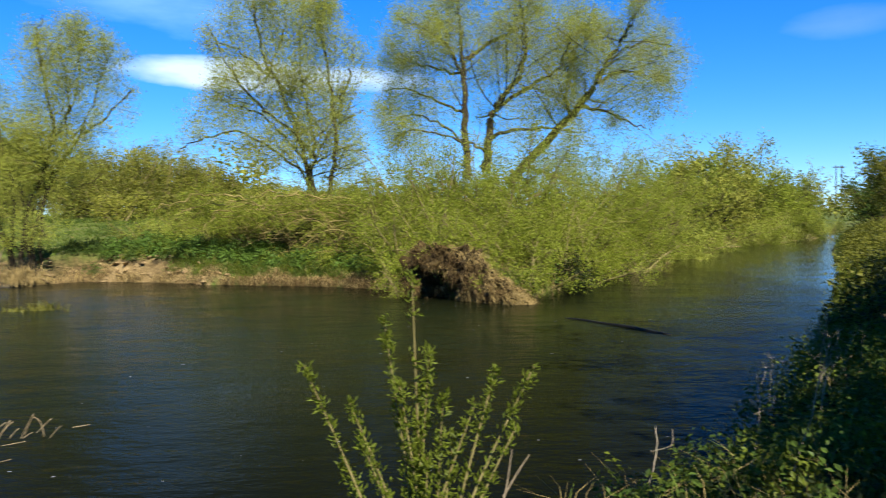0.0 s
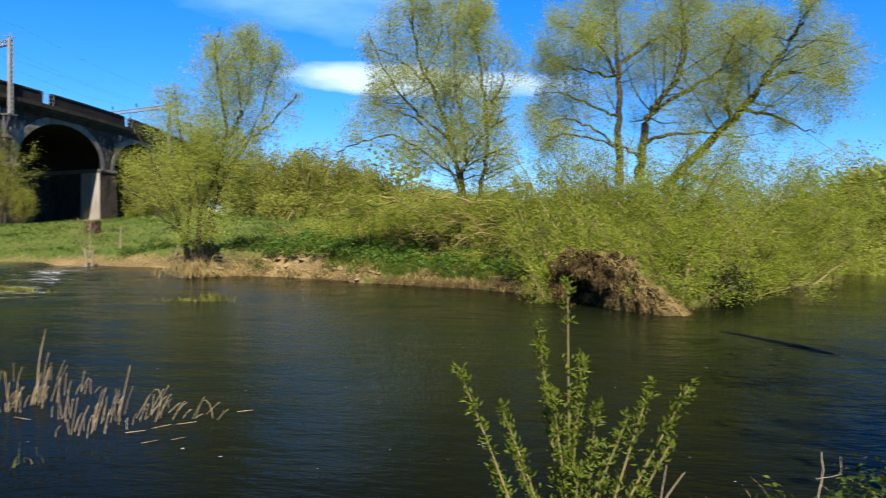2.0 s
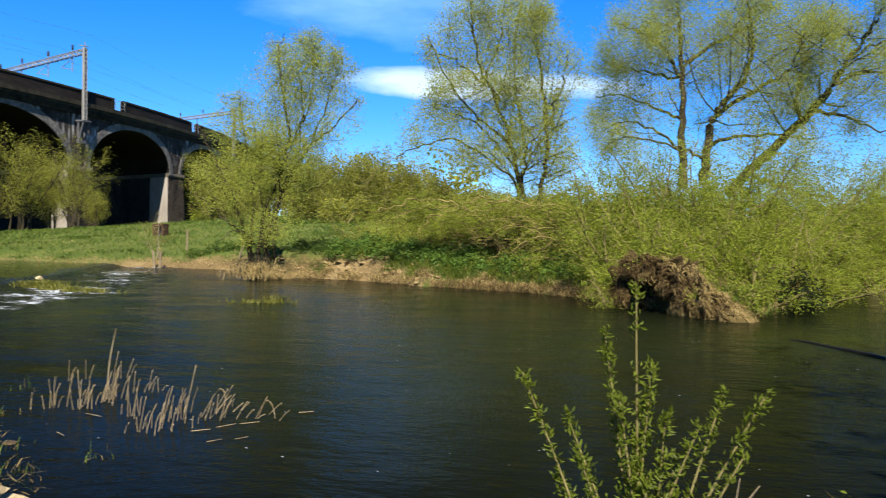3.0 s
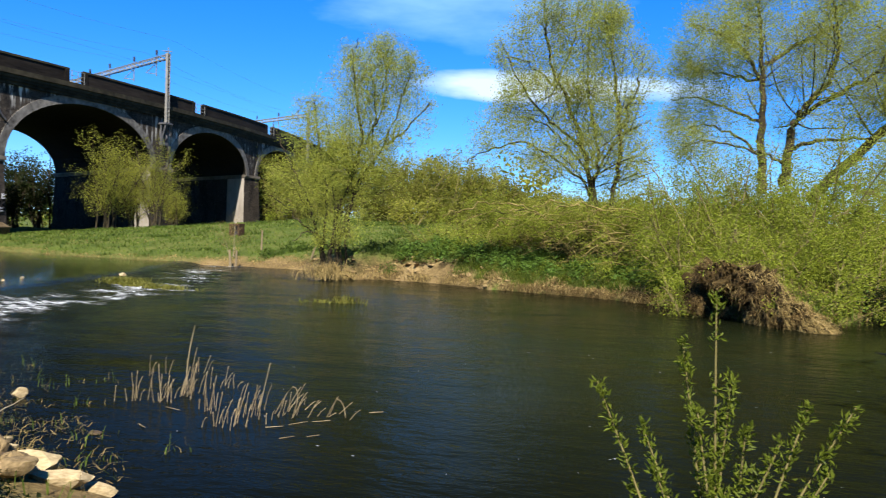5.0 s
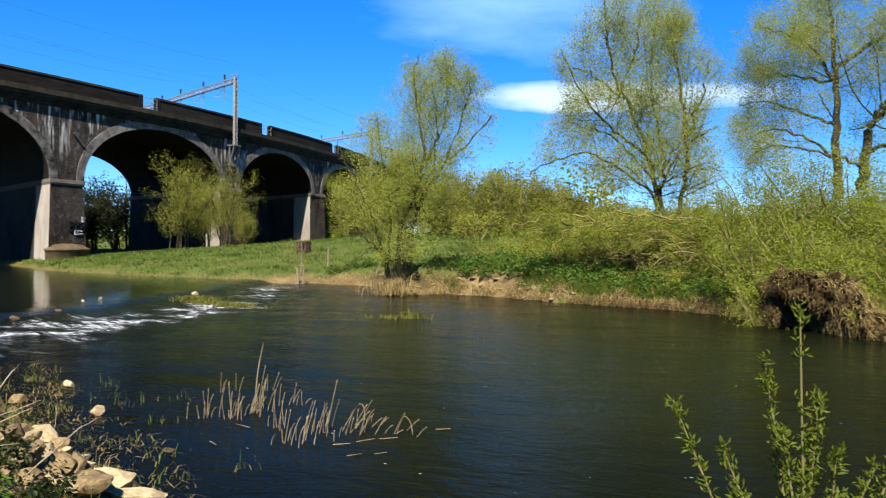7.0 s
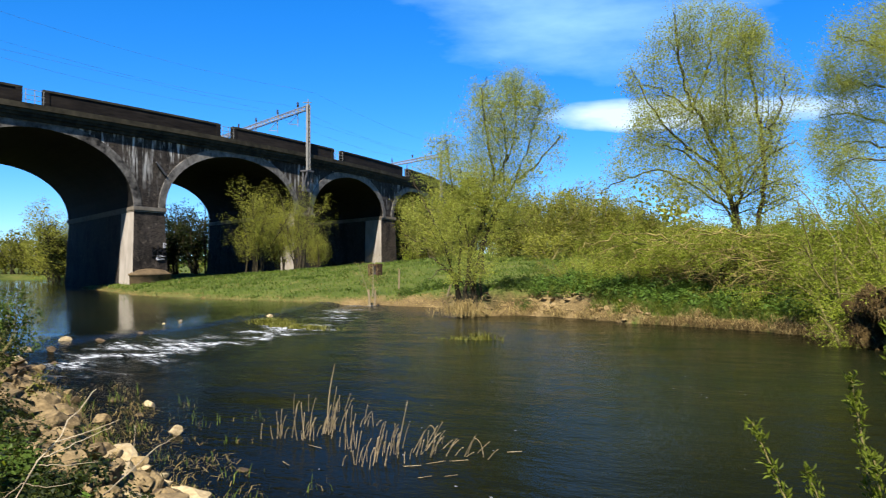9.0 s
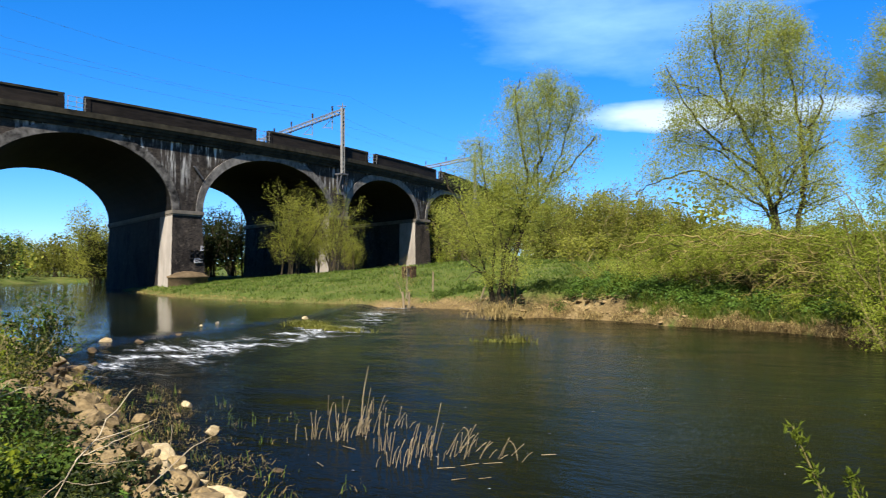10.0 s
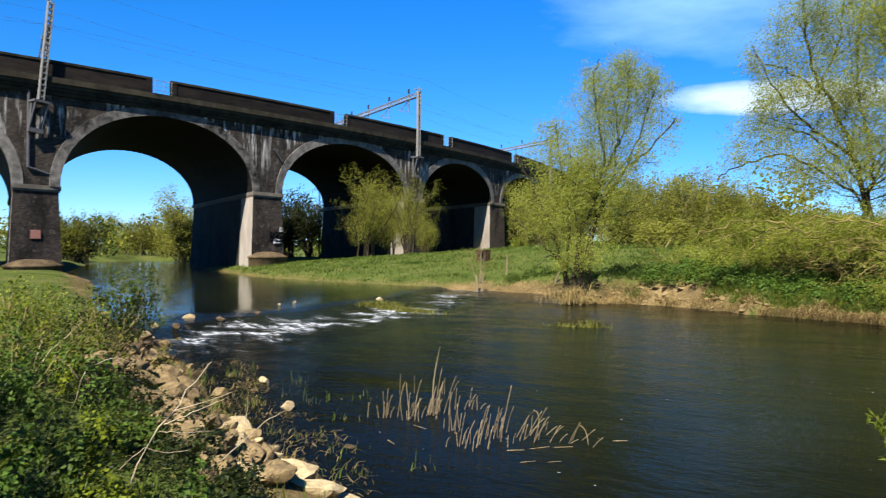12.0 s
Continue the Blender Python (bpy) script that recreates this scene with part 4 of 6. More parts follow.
# the willow beside the weir
make_willow((-14.9, 28.9), [
    ([(-0.3, -0.2, 1.5), (0.2, 0.1, 3.7), (0.7, 0.3, 5.4), (0.5, 0.2, 7.2), (0.3, 0.1, 8.9), (0.5, 0.2, 9.8)], 0.10, 0.02), ([(0.7, 0.3, 5.2), (1.3, 0.9, 7.2), (1.6, 1.1, 9.6)], 0.06, 0.015),
    ([(-0.1, 0.0, 1.5), (0.7, 0.3, 3.9), (1.4, 0.5, 5.2), (2.5, 0.9, 6.2), (3.3, 1.2, 7.3)], 0.09, 0.02), ([(1.5, 0.6, 5.4), (2.0, 1.2, 7.2), (2.3, 1.5, 9.0)], 0.05, 0.015),
    ([(-0.6, -0.3, 1.5), (-0.6, -0.2, 3.7), (-1.0, -0.2, 5.6), (-1.2, -0.2, 7.3)], 0.08, 0.02), ([(-0.7, -0.4, 1.5), (-1.3, -0.7, 3.5), (-2.0, -1.0, 4.9), (-2.5, -1.2, 6.3)], 0.07, 0.015),
    ([(-0.8, -0.5, 1.5), (-1.7, -0.9, 2.6), (-2.6, -1.3, 3.3)], 0.05, 0.015), ([(-0.4, -0.4, 1.4), (-0.9, -1.0, 1.9), (-1.3, -1.6, 1.5)], 0.04, 0.012), ([(0.0, -0.2, 1.4), (0.6, -0.7, 2.0), (1.0, -1.1, 1.7)], 0.04, 0.012),
    ([(0.1, 0.0, 2.8), (1.0, 0.6, 3.5), (1.9, 1.2, 3.7)], 0.04, 0.012), ([(-0.2, 0, 2.2), (-0.3, -0.4, 4.2), (-0.5, -0.5, 6.4)], 0.05, 0.015), ([(0.3, 0.2, 3.0), (0.9, 0.4, 4.8), (1.3, 0.3, 6.9), (0.9, 0.3, 9.0)], 0.06, 0.015)],
    2.0, (58, 0.070, 0.42, 0.13, 0.4, 4, 0.09), "young multi-stemmed willow in fresh yellow-green leaf beside the weir", 11,
    ((1.2, 0.6, 7.5, 2.1, 2.6), (-0.7, -0.3, 6.1, 2.1, 1.4), (-1.0, -0.5, 3.9, 2.0, 1.5), (0.0, -0.2, 2.3, 1.7, 1.0), (0.6, 0.2, 4.8, 1.6, 1.8), (2.2, 0.9, 6.6, 1.4, 1.2)), dict(start=0.34, dense=2.3, forks=(0, 7, 5)))
# the airy pair behind the bank
make_willow((-6.3, 34.5), [
    ([(0.6, 0.1, 3.7), (0.3, 0.0, 5.6), (-0.4, -0.1, 7.5), (-1.1, -0.2, 9.1), (-1.6, -0.3, 11.3), (-1.7, -0.4, 12.8)], 0.14, 0.025), ([(-1.0, -0.2, 8.6), (-0.4, 0.2, 10.7), (-0.3, 0.4, 12.6)], 0.07, 0.02),
    ([(0.8, 0.1, 3.7), (0.7, 0.3, 5.8), (0.3, 0.5, 8.2), (0.2, 0.7, 10.4), (0.5, 0.9, 12.3)], 0.10, 0.02), ([(1.5, 0.3, 3.9), (1.8, 0.2, 5.9), (1.6, 0.0, 8.0), (1.3, -0.1, 10.0), (1.0, -0.3, 11.4)], 0.12, 0.025),
    ([(1.7, 0.1, 6.6), (2.3, 0.5, 8.4), (2.6, 0.9, 10.0)], 0.07, 0.02), ([(0.2, 0.0, 5.8), (-1.2, -0.5, 7.0), (-2.3, -1.2, 8.5), (-3.2, -1.7, 10.4)], 0.07, 0.015),
    ([(0.5, 0.1, 3.9), (-0.7, -0.5, 5.2), (-2.0, -1.2, 5.9), (-3.6, -1.8, 5.6), (-4.6, -2.0, 5.0)], 0.07, 0.015), ([(0.4, 0.1, 4.8), (-0.8, 0.2, 6.3), (-2.4, 0.2, 7.3), (-4.0, 0.2, 7.6)], 0.06, 0.015), ([(0.9, 0.1, 5.0), (1.9, 0.8, 6.6), (2.9, 1.4, 7.2)], 0.06, 0.015),
    ([(-0.9, -0.2, 8.4), (-2.0, -0.6, 9.4), (-3.3, -0.9, 9.8)], 0.05, 0.015), ([(1.6, 0.2, 4.4), (2.3, 0.4, 5.3), (3.1, 0.6, 5.2)], 0.05, 0.015)],
    3.4, (28, 0.084, 0.40, 0.14, 0.4, 4, 0.11), "tall airy willow with several leaning grey-brown trunks", 12,
    ((-0.5, -0.1, 10.0, 3.1, 3.3), (-2.3, -0.5, 6.2, 2.8, 2.2), (1.1, 0.1, 6.4, 2.3, 2.7), (-3.0, -0.8, 10.4, 1.0, 1.6), (2.1, 0.3, 9.2, 1.3, 2.0)))
# the great old willow
make_willow((2.6, 41.5), [
    ([(-1.2, 0.1, 4.4), (-1.3, 0.1, 7.2), (-1.3, 0.1, 9.5), (-1.5, 0.1, 12.1), (-1.6, 0.1, 13.8)], 0.22, 0.04), ([(-1.3, 0.1, 9.5), (-2.1, -0.4, 11.2), (-3.2, -0.9, 11.9), (-4.4, -1.5, 12.3)], 0.09, 0.02),
    ([(-1.2, 0.1, 10.6), (0.0, 0.4, 11.5), (1.7, 0.5, 12.3), (2.8, 0.8, 13.6)], 0.12, 0.03), ([(-1.3, 0.1, 7.8), (-2.9, 0.6, 8.6), (-4.4, 1.0, 9.3), (-5.7, 1.5, 9.3)], 0.08, 0.02),
    ([(-1.3, 0.1, 6.2), (-2.4, 0.6, 7.2), (-4.2, 1.1, 7.9), (-5.4, 1.3, 7.2)], 0.08, 0.02), ([(-1.3, 0.1, 9.8), (-3.2, 1.1, 10.5), (-5.0, 2.0, 11.0)], 0.08, 0.02), ([(-0.2, 0.0, 4.7), (0.0, -0.1, 6.9), (0.4, -0.2, 8.1), (1.6, -0.4, 9.7), (1.9, -0.5, 11.7), (1.6, -0.6, 13.4)], 0.24, 0.04),
    ([(0.4, -0.2, 8.0), (1.9, -1.0, 8.9), (3.3, -1.7, 9.7), (3.9, -2.4, 11.2)], 0.12, 0.03), ([(0.1, -0.1, 6.5), (1.2, -0.6, 6.8), (2.7, -1.3, 6.8), (4.1, -2.0, 6.5)], 0.11, 0.03),
    ([(-0.2, 0.0, 5.8), (-1.2, -0.4, 6.2), (-3.4, -0.9, 6.8), (-4.8, -1.5, 6.5)], 0.08, 0.02), ([(0.9, 0.0, 4.1), (2.8, -0.5, 6.1), (4.7, -1.0, 8.1), (5.7, -1.4, 9.8), (6.6, -1.8, 11.1), (7.2, -2.1, 12.3)], 0.26, 0.05),
    ([(4.6, -1.1, 7.9), (5.9, -2.1, 7.4), (7.3, -3.2, 6.5)], 0.10, 0.025), ([(5.3, -1.4, 9.0), (6.9, -0.9, 9.7), (8.8, -0.6, 9.3)], 0.10, 0.025), ([(6.0, -1.5, 10.2), (7.6, -1.6, 11.0), (9.2, -1.5, 10.8)], 0.07, 0.02),
    ([(4.0, -1.0, 7.4), (4.0, -0.3, 9.3), (4.6, 0.3, 11.1), (4.4, 1.0, 12.6)], 0.09, 0.025), ([(2.0, -0.6, 4.9), (4.0, -1.1, 4.1), (5.4, -1.7, 3.8)], 0.11, 0.03)],
    4.0, (42, 0.086, 0.40, 0.16, 0.4, 4, 0.13), "great spreading old willow with dark forking trunks and thin new leaf", 13,
    ((-1.4, -0.1, 10.8, 4.9, 4.2), (3.2, -0.5, 10.8, 4.0, 4.0), (7.2, -1.2, 9.6, 3.1, 4.0), (-4.0, -0.1, 7.4, 2.6, 2.4), (2.8, -0.4, 6.6, 5.4, 2.4), (7.8, -1.4, 5.8, 2.3, 2.0)), dict(angle=(32, 80), dense=2.0, start=0.30))
# yellow-green willow scrub on the point
WEEP = dict(thick=1, fine=0, bend=0.2, lift=(-0.01, -0.07, -0.14), forks=(10, 6))
for k, (x, y, h) in enumerate(((-1.3, 27.9, 3.8), (0.4, 26.4, 4.6), (1.6, 28.8, 5.4), (3.2, 27.8, 5.0), (4.4, 31.2, 5.0), (6.2, 32.6, 4.5), (7.6, 35.8, 4.8), (9.8, 36.4, 4.0), (10.4, 41.0, 4.6), (3.4, 24.8, 2.7), (1.6, 23.8, 2.8), (8.6, 33.0, 2.8), (4.6, 26.4, 2.6), (5.6, 28.6, 2.8), (7.2, 30.6, 2.6), (2.5, 21.9, 1.7), (0.2, 22.9, 2.2), (-0.9, 25.0, 2.4), (0.9, 22.0, 1.3), (-0.7, 22.6, 1.5))):
    make_plant("willow_bush", (x, y), fan(RNG, 13, 0.6, (6, 72), h * 0.98, 0.036), SHRUB_FORM, 2, (44, 0.074, 0.42, 0.06, 0.3, 4, 0.08),
               "dense yellow-green willow bush on the river point", "bush", 30 + k, BRIGHT, TWIG, "willow scrub", WEEP)
# low scrub behind the nettles
for k, (x, y, h) in enumerate(((-10.4, 32.4, 1.8), (-8.6, 31.4, 2.0), (-6.6, 30.9, 2.2), (-4.6, 30.2, 2.2), (-2.8, 29.0, 2.6), (-7.6, 33.4, 2.4), (-12.4, 34.6, 1.8), (-3.6, 31.4, 2.8), (-9.4, 34.4, 2.4), (-5.6, 32.6, 2.7), (-1.6, 30.4, 3.2), (-11.4, 36.6, 2.2), (-8.2, 36.2, 2.5), (-4.8, 33.6, 2.4), (-1.6, 33.4, 3.6), (0.6, 34.0, 4.4), (-7.4, 38.0, 2.2), (-13.6, 37.0, 1.8))):
    make_plant("scrub_bush", (x, y), fan(RNG, 11, 0.6, (20, 80), h, 0.03), SHRUB_FORM, 2, (28, 0.080, 0.42, 0.06, 0.3, 4, 0.08),
               "sprawling leafy scrub with tangled brown stems", "bush", 60 + k, BRIGHT if k % 3 else WILLOW, MOSSWOOD, "bank scrub", WEEP)


def make_collapsed_willow():
    """A willow fallen over the bank: long arching limbs, mossy above, with new leaf along them."""
    root = thing("collapsed_willow", (-4.0, 30.4, gz(-4.0, 30.4)), "collapsed mossy willow limbs arching over the nettle bank", "tree")
    pl, z = Plant(44), gz(-4.0, 30.4)
    rng = np.random.default_rng(45)
    spec = dict(BOUGH_FORM, bend=0.24, lift=(0, -0.06, -0.12, -0.15), start=0.15, dense=2.6, forks=(0, 5, 4), fine=0, angle=(25, 85))
    for k in range(24):
        s = -1 if k % 12 < 7 else 1
        x0, y0 = rng.uniform(-2.6, 2.2), rng.uniform(-0.8, 0.8)
        reach, h = rng.uniform(2.0, 4.6), rng.uniform(2.3, 3.5) - z
        line = [(x0, y0, 0.2), (x0 + s * 0.25 * reach, y0 - 0.5, h * 0.85), (x0 + s * 0.6 * reach, y0 - 1.1, h), (x0 + s * 0.85 * reach, y0 - 1.7, h * 0.75), (x0 + s * reach, y0 - 2.1, h * rng.uniform(0.62, 0.9))]
        pl.bough(np.array(line) + rng.normal(0, 0.12, (5, 3)), rng.uniform(0.03, 0.055), 0.010, 0.7, spec)
    part("trunk", pl.wood, MOSSWOOD, root, "brown arching limbs furred with moss", smooth=True)
    part("branchwork", pl.twigs, MOSSWOOD, root)
    v, q = pl.leaves(40, 0.062, 0.42, 0.05, 0.5, 4, 0.06)
    link("crown", mesh_from("crown", v, q, BRIGHT), root)


make_collapsed_willow()
# bushes that overhang the far water's edge down the reach
for k, (x, y, h) in enumerate(((13.2, 42.6, 2.8), (16.6, 50.4, 3.0), (20.4, 58.6, 3.2), (24.4, 64.6, 3.4), (30.0, 72.2, 3.6), (35.6, 78.8, 3.6), (41.8, 87.0, 3.8))):
    make_plant("willow_bush", (x, y), fan(RNG, 11, 0.9, (20, 85), h, 0.05), SHRUB_FORM, 2, (24, 0.14, 0.45, 0.1, 0.3, 4, 0.14),
               "low willow bush overhanging the far water", "bush", 400 + k, BRIGHT if k % 2 else WILLOW, TWIG, "overhanging scrub", WEEP)
# trees down the reach, both banks
for k, (x, y, h) in enumerate(((14.5, 48, 5.2), (17.5, 55, 6.0), (22, 66, 7.2), (27, 74, 8.2), (31, 80, 8.6), (36, 88, 8.0), (42, 97, 7.0), (50, 112, 7.0), (24.5, 78, 9.0))):
    make_plant("bank_tree", (x, y), fan(RNG, 11, 1.0, (4, 62), h * 0.9, 0.08), SHRUB_FORM, 2, (10, 0.25, 0.5, 0.14, 0.2, 4, 0.2),
               "rounded pale green willow on the far reach of the river", "tree", 80 + k, BRIGHT if k % 2 else FIELD, BARK, "trees down the reach", dict(forks=(11, 7), thick=1, fine=0))
for k, (x, y, h) in enumerate(((14.6, 20.6, 2.2), (18.6, 27.4, 3.4), (23.6, 36.6, 4.6), (28.6, 46, 5.4), (32, 57, 6.0), (39.5, 71, 6.2), (47, 84, 6.0), (55, 98, 6.0))):
    make_plant("hedge_tree", (x, y), fan(RNG, 8, 0.7, (4, 44), h * 0.88, 0.07), SHRUB_FORM, 2, (17, 0.19, 0.5, 0.16, 0.1),
               "shaggy bank-side bush with dark shaded leaf", "tree", 100 + k, OLIVE if k % 2 else HERB, BARK, "near bank hedge", dict(forks=(10, 7), thick=1, fine=0))
# by the viaduct
for k, (x, y, h, mat) in enumerate(((-47.8, 51.5, 7.6, WILLOW), (-45.8, 55.2, 7.0, WILLOW), (-49.4, 56.5, 6.0, WILLOW), (-50.2, 80.5, 2.2, BRIGHT), (-49.5, 62.0, 4.0, WILLOW))):
    make_plant("willow_tree", (x, y), fan(RNG, 9, 0.7, (2, 20), h * 0.95, 0.07), SHRUB_FORM, 2, (24, 0.11, 0.42, 0.16, 0.2),
               "slender willow thicket standing against the viaduct pier", "tree", 120 + k, FIELD if mat is WILLOW else mat, BARK, "trees by the viaduct", dict(forks=(10, 7), thick=1, fine=0))
for k, (x, y, h) in enumerate(((-80, 76, 8.5), (-86, 80, 8.0), (-83, 73, 8.0), (-80, 70, 6.0), (-82, 62, 7.0), (-84, 100, 9.0), (-88, 104, 9.5), (-82, 105, 9.0))):
    make_plant("thicket_tree", (x, y), fan(RNG, 9, 1.0, (2, 24), h, 0.10), SHRUB_FORM, 2, (7, 0.30, 0.5, 0.25, 0.1),
               "thin dark thicket tree behind the viaduct", "tree", 130 + k, SHADELEAF, BARK, "trees behind the viaduct", dict(thick=1, fine=0))
for k, (x, y, h, mat) in enumerate(((-126, 83, 7.5, OLIVE), (-121, 84, 7.5, FIELD), (-131, 82, 6.5, OLIVE), (-98, 51.0, 6.4, OLIVE), (-102, 53.0, 5.6, SHADELEAF), (-108, 57, 5.0, OLIVE), (-140, 84, 7.5, FIELD), (-150, 84, 7.5, OLIVE), (-165, 96, 9.0, FIELD), (-107.5, 75.0, 13.0, FIELD), (-104.5, 74.5, 8.0, SHADELEAF), (-112, 77, 8.0, FIELD), (-104, 78, 8.5, OLIVE))):
    make_plant("far_tree", (x, y), fan(RNG, 11, 1.4, (3, 50), h * 0.9, 0.10), SHRUB_FORM, 2, (8, 0.29, 0.5, 0.24, 0.2, 4, 0.24),
               "rounded tree on the far bank upstream", "tree", 140 + k, mat, BARK, "trees upstream", dict(forks=(10, 7), thick=1, fine=0))
# hillside and meadow edge trees beyond the meadow
for k, (b, d, h, mat) in enumerate(((27.2, 88, 8.4, FIELD), (25.6, 84, 7.2, OLIVE), (24.2, 86, 8.0, FIELD), (23.0, 80, 6.4, OLIVE), (22.2, 86, 7.9, FIELD), (21.0, 88, 6.2, OLIVE), (19.9, 82, 6.0, FIELD), (18.8, 90, 5.6, OLIVE), (17.7, 82, 5.2, FIELD),
                                    (16.6, 86, 5.0, OLIVE), (15.5, 84, 3.8, OLIVE), (14.4, 88, 4.8, FIELD), (13.2, 84, 4.4, OLIVE), (12.0, 88, 4.8, FIELD), (10.8, 84, 4.6, FIELD), (9.4, 88, 5.0, OLIVE), (8.0, 84, 4.8, FIELD), (6.4, 90, 5.4, OLIVE),
                                    (29.5, 96, 9.5, OLIVE), (31.5, 104, 10.5, FIELD), (20.6, 64, 2.4, OLIVE), (17.4, 62, 2.0, OLIVE), (22.6, 62, 2.2, FIELD), (15.6, 60, 2.4, FIELD), (12.8, 58, 2.8, FIELD), (24.6, 66, 3.0, OLIVE))):
    a = radians(b)
    make_plant("field_tree", (-math.sin(a) * d, math.cos(a) * d), fan(RNG, 9, 1.6, (3, 58), h * 0.92, 0.09), SHRUB_FORM, 2, (14, 0.20, 0.5, 0.2, 0.2, 4, 0.2),
               "field-edge tree in pale spring leaf beyond the meadow", "tree", 160 + k, mat, TWIG, "field-edge trees", dict(forks=(11, 7), thick=1, fine=0, lift=(0.03, 0.0, -0.04)))
# unseen trees, added off to the side to shade the near bank
for k, (x, y, h) in enumerate(((7.2, -1.0, 8.0), (7.4, 1.9, 8.8), (9.4, 5.5, 8.4), (12.1, 9.9, 7.8), (15.8, 15.0, 6.6))):
    make_plant("shade_tree", (x, y), fan(np.random.default_rng(70 + k), 9, 0.8, (4, 36 if k else 25), h * 0.88, 0.10), SHRUB_FORM, 2, (12, 0.30, 0.6, 0.2, 0.1),
               "unseen leafy tree added to shade the near bank", "tree", 300 + k, OLIVE, BARK, "shading bank trees", dict(forks=(10, 7), thick=1, fine=0))

# unseen sapling added further back, dappling the rubble bank with shade
make_plant("shade_tree", (-3.95, -0.7), fan(np.random.default_rng(76), 7, 0.5, (4, 30), 4.3, 0.05), SHRUB_FORM, 2, (10, 0.16, 0.6, 0.2, 0.1),
           "unseen thin sapling added to dapple the near bank with shade", "tree", 306, OLIVE, BARK, "shading bank trees", dict(forks=(9, 6), thick=1, fine=0))

# ---------------- small plants, stones and drift ----------------
def blades(rng, xy, height, width, lean, z=None, tip=0.12):
    """Grass-like blades: two bent quads each, standing on the ground."""
    n = len(xy)
    base = np.column_stack([xy, ground_z(xy[:, 0], xy[:, 1]) - 0.02 if z is None else np.broadcast_to(z, n)])
    h = (height * rng.uniform(0.5, 1.25, n))[:, None]
    a = rng.uniform(0, 2 * np.pi, n)
    side = np.stack([np.cos(a), np.sin(a), 0 * a], -1) * (width * rng.uniform(0.7, 1.3, n))[:, None] / 2
    b = rng.uniform(0, 2 * np.pi, n)
    out = np.stack([np.cos(b), np.sin(b), 0 * b], -1) * (lean * rng.uniform(0.2, 1.2, n))[:, None] * h
    up = np.array([0, 0, 1.0]) * h
    mid, top = base + out * 0.35 + up * 0.6, base + out + up * (1 - 0.25 * lean)
    v = np.stack([base - side, base + side, mid + side * 0.8, mid - side * 0.8, top + side * tip, top - side * tip], 1).reshape(-1, 3)
    k = np.arange(n)[:, None] * 6
    return v, np.concatenate([k + [0, 1, 2, 3], k + [3, 2, 4, 5]])


def in_patch(rng, count, b0, b1, d0, d1, lo=0.3, hi=99.0, clump=0.0):
    """Random spots by bearing and distance that lie between lo and hi metres from the water's edge."""
    b = np.radians(rng.uniform(b0, b1, count))
    d = np.sqrt(rng.uniform(d0 * d0, d1 * d1, count))
    xy = np.stack([-np.sin(b) * d, np.cos(b) * d], -1)
    s, _ = shore_at(xy[:, 0], xy[:, 1])
    keep = (s > lo) & (s < hi)
    if clump:
        keep &= wavy(xy[:, 0], xy[:, 1], clump, 0.7) + rng.normal(0, 0.35, count) > 0
    return xy[keep]


def stuff(name, v, q, mat, label, category):
    return tagged(link(name, mesh_from(name, v, q, mat)), label, category, kind="stuff")


def along_shore(rng, a, b, count, lo, hi):
    """Random spots beside the far bank between two of its corners."""
    pts = np.array([p[:2] for p in FAR_BANK[a:b + 1]], float)
    seg = np.hypot(*np.diff(pts, axis=0).T)
    f = rng.uniform(0, seg.sum(), count)
    i = np.minimum(np.searchsorted(np.cumsum(seg), f), len(seg) - 1)
    k = (f - np.concatenate([[0], np.cumsum(seg)])[i]) / seg[i]
    d = pts[i + 1] - pts[i]
    nrm = np.stack([-d[:, 1], d[:, 0]], -1) / seg[i][:, None]
    return pts[i] + d * k[:, None] + nrm * rng.uniform(lo, hi, count)[:, None]


def clusters(rng, centres, each, spread):
    """Spots gathered into separate tufts."""
    pts = np.repeat(centres, each, 0)
    return pts + rng.normal(0, 1, pts.shape) * np.repeat(rng.uniform(0.5, 1.3, len(centres)), each)[:, None] * spread


def leafy_bed(name, rng, xy, height, per, size, width, mat, label, category, reach=0.22):
    """Upright herbs: each stands on its own spot with leaves up its stem."""
    n = len(xy)
    z = ground_z(xy[:, 0], xy[:, 1])
    h = height * rng.uniform(0.5, 1.2, n) * (0.85 + 0.30 * wavy(xy[:, 0], xy[:, 1], 1.7, 0.2) + 0.25 * wavy(xy[:, 0], xy[:, 1], 4.7, 1.1))
    pos = np.repeat(np.column_stack([xy, z]), per, 0)
    pos[:, 2] += np.repeat(h, per) * rng.uniform(0.05, 1.0, n * per) ** 0.8
    pos[:, :2] += rng.normal(0, reach * 0.5, (n * per, 2))
    ways = np.column_stack([rng.normal(0, 1, (n * per, 2)), rng.uniform(-0.6, 0.5, n * per)])
    v, q = leaf_mesh(rng, pos, size, width, ways=ways)
    return stuff(name, v, q, mat, label, category)


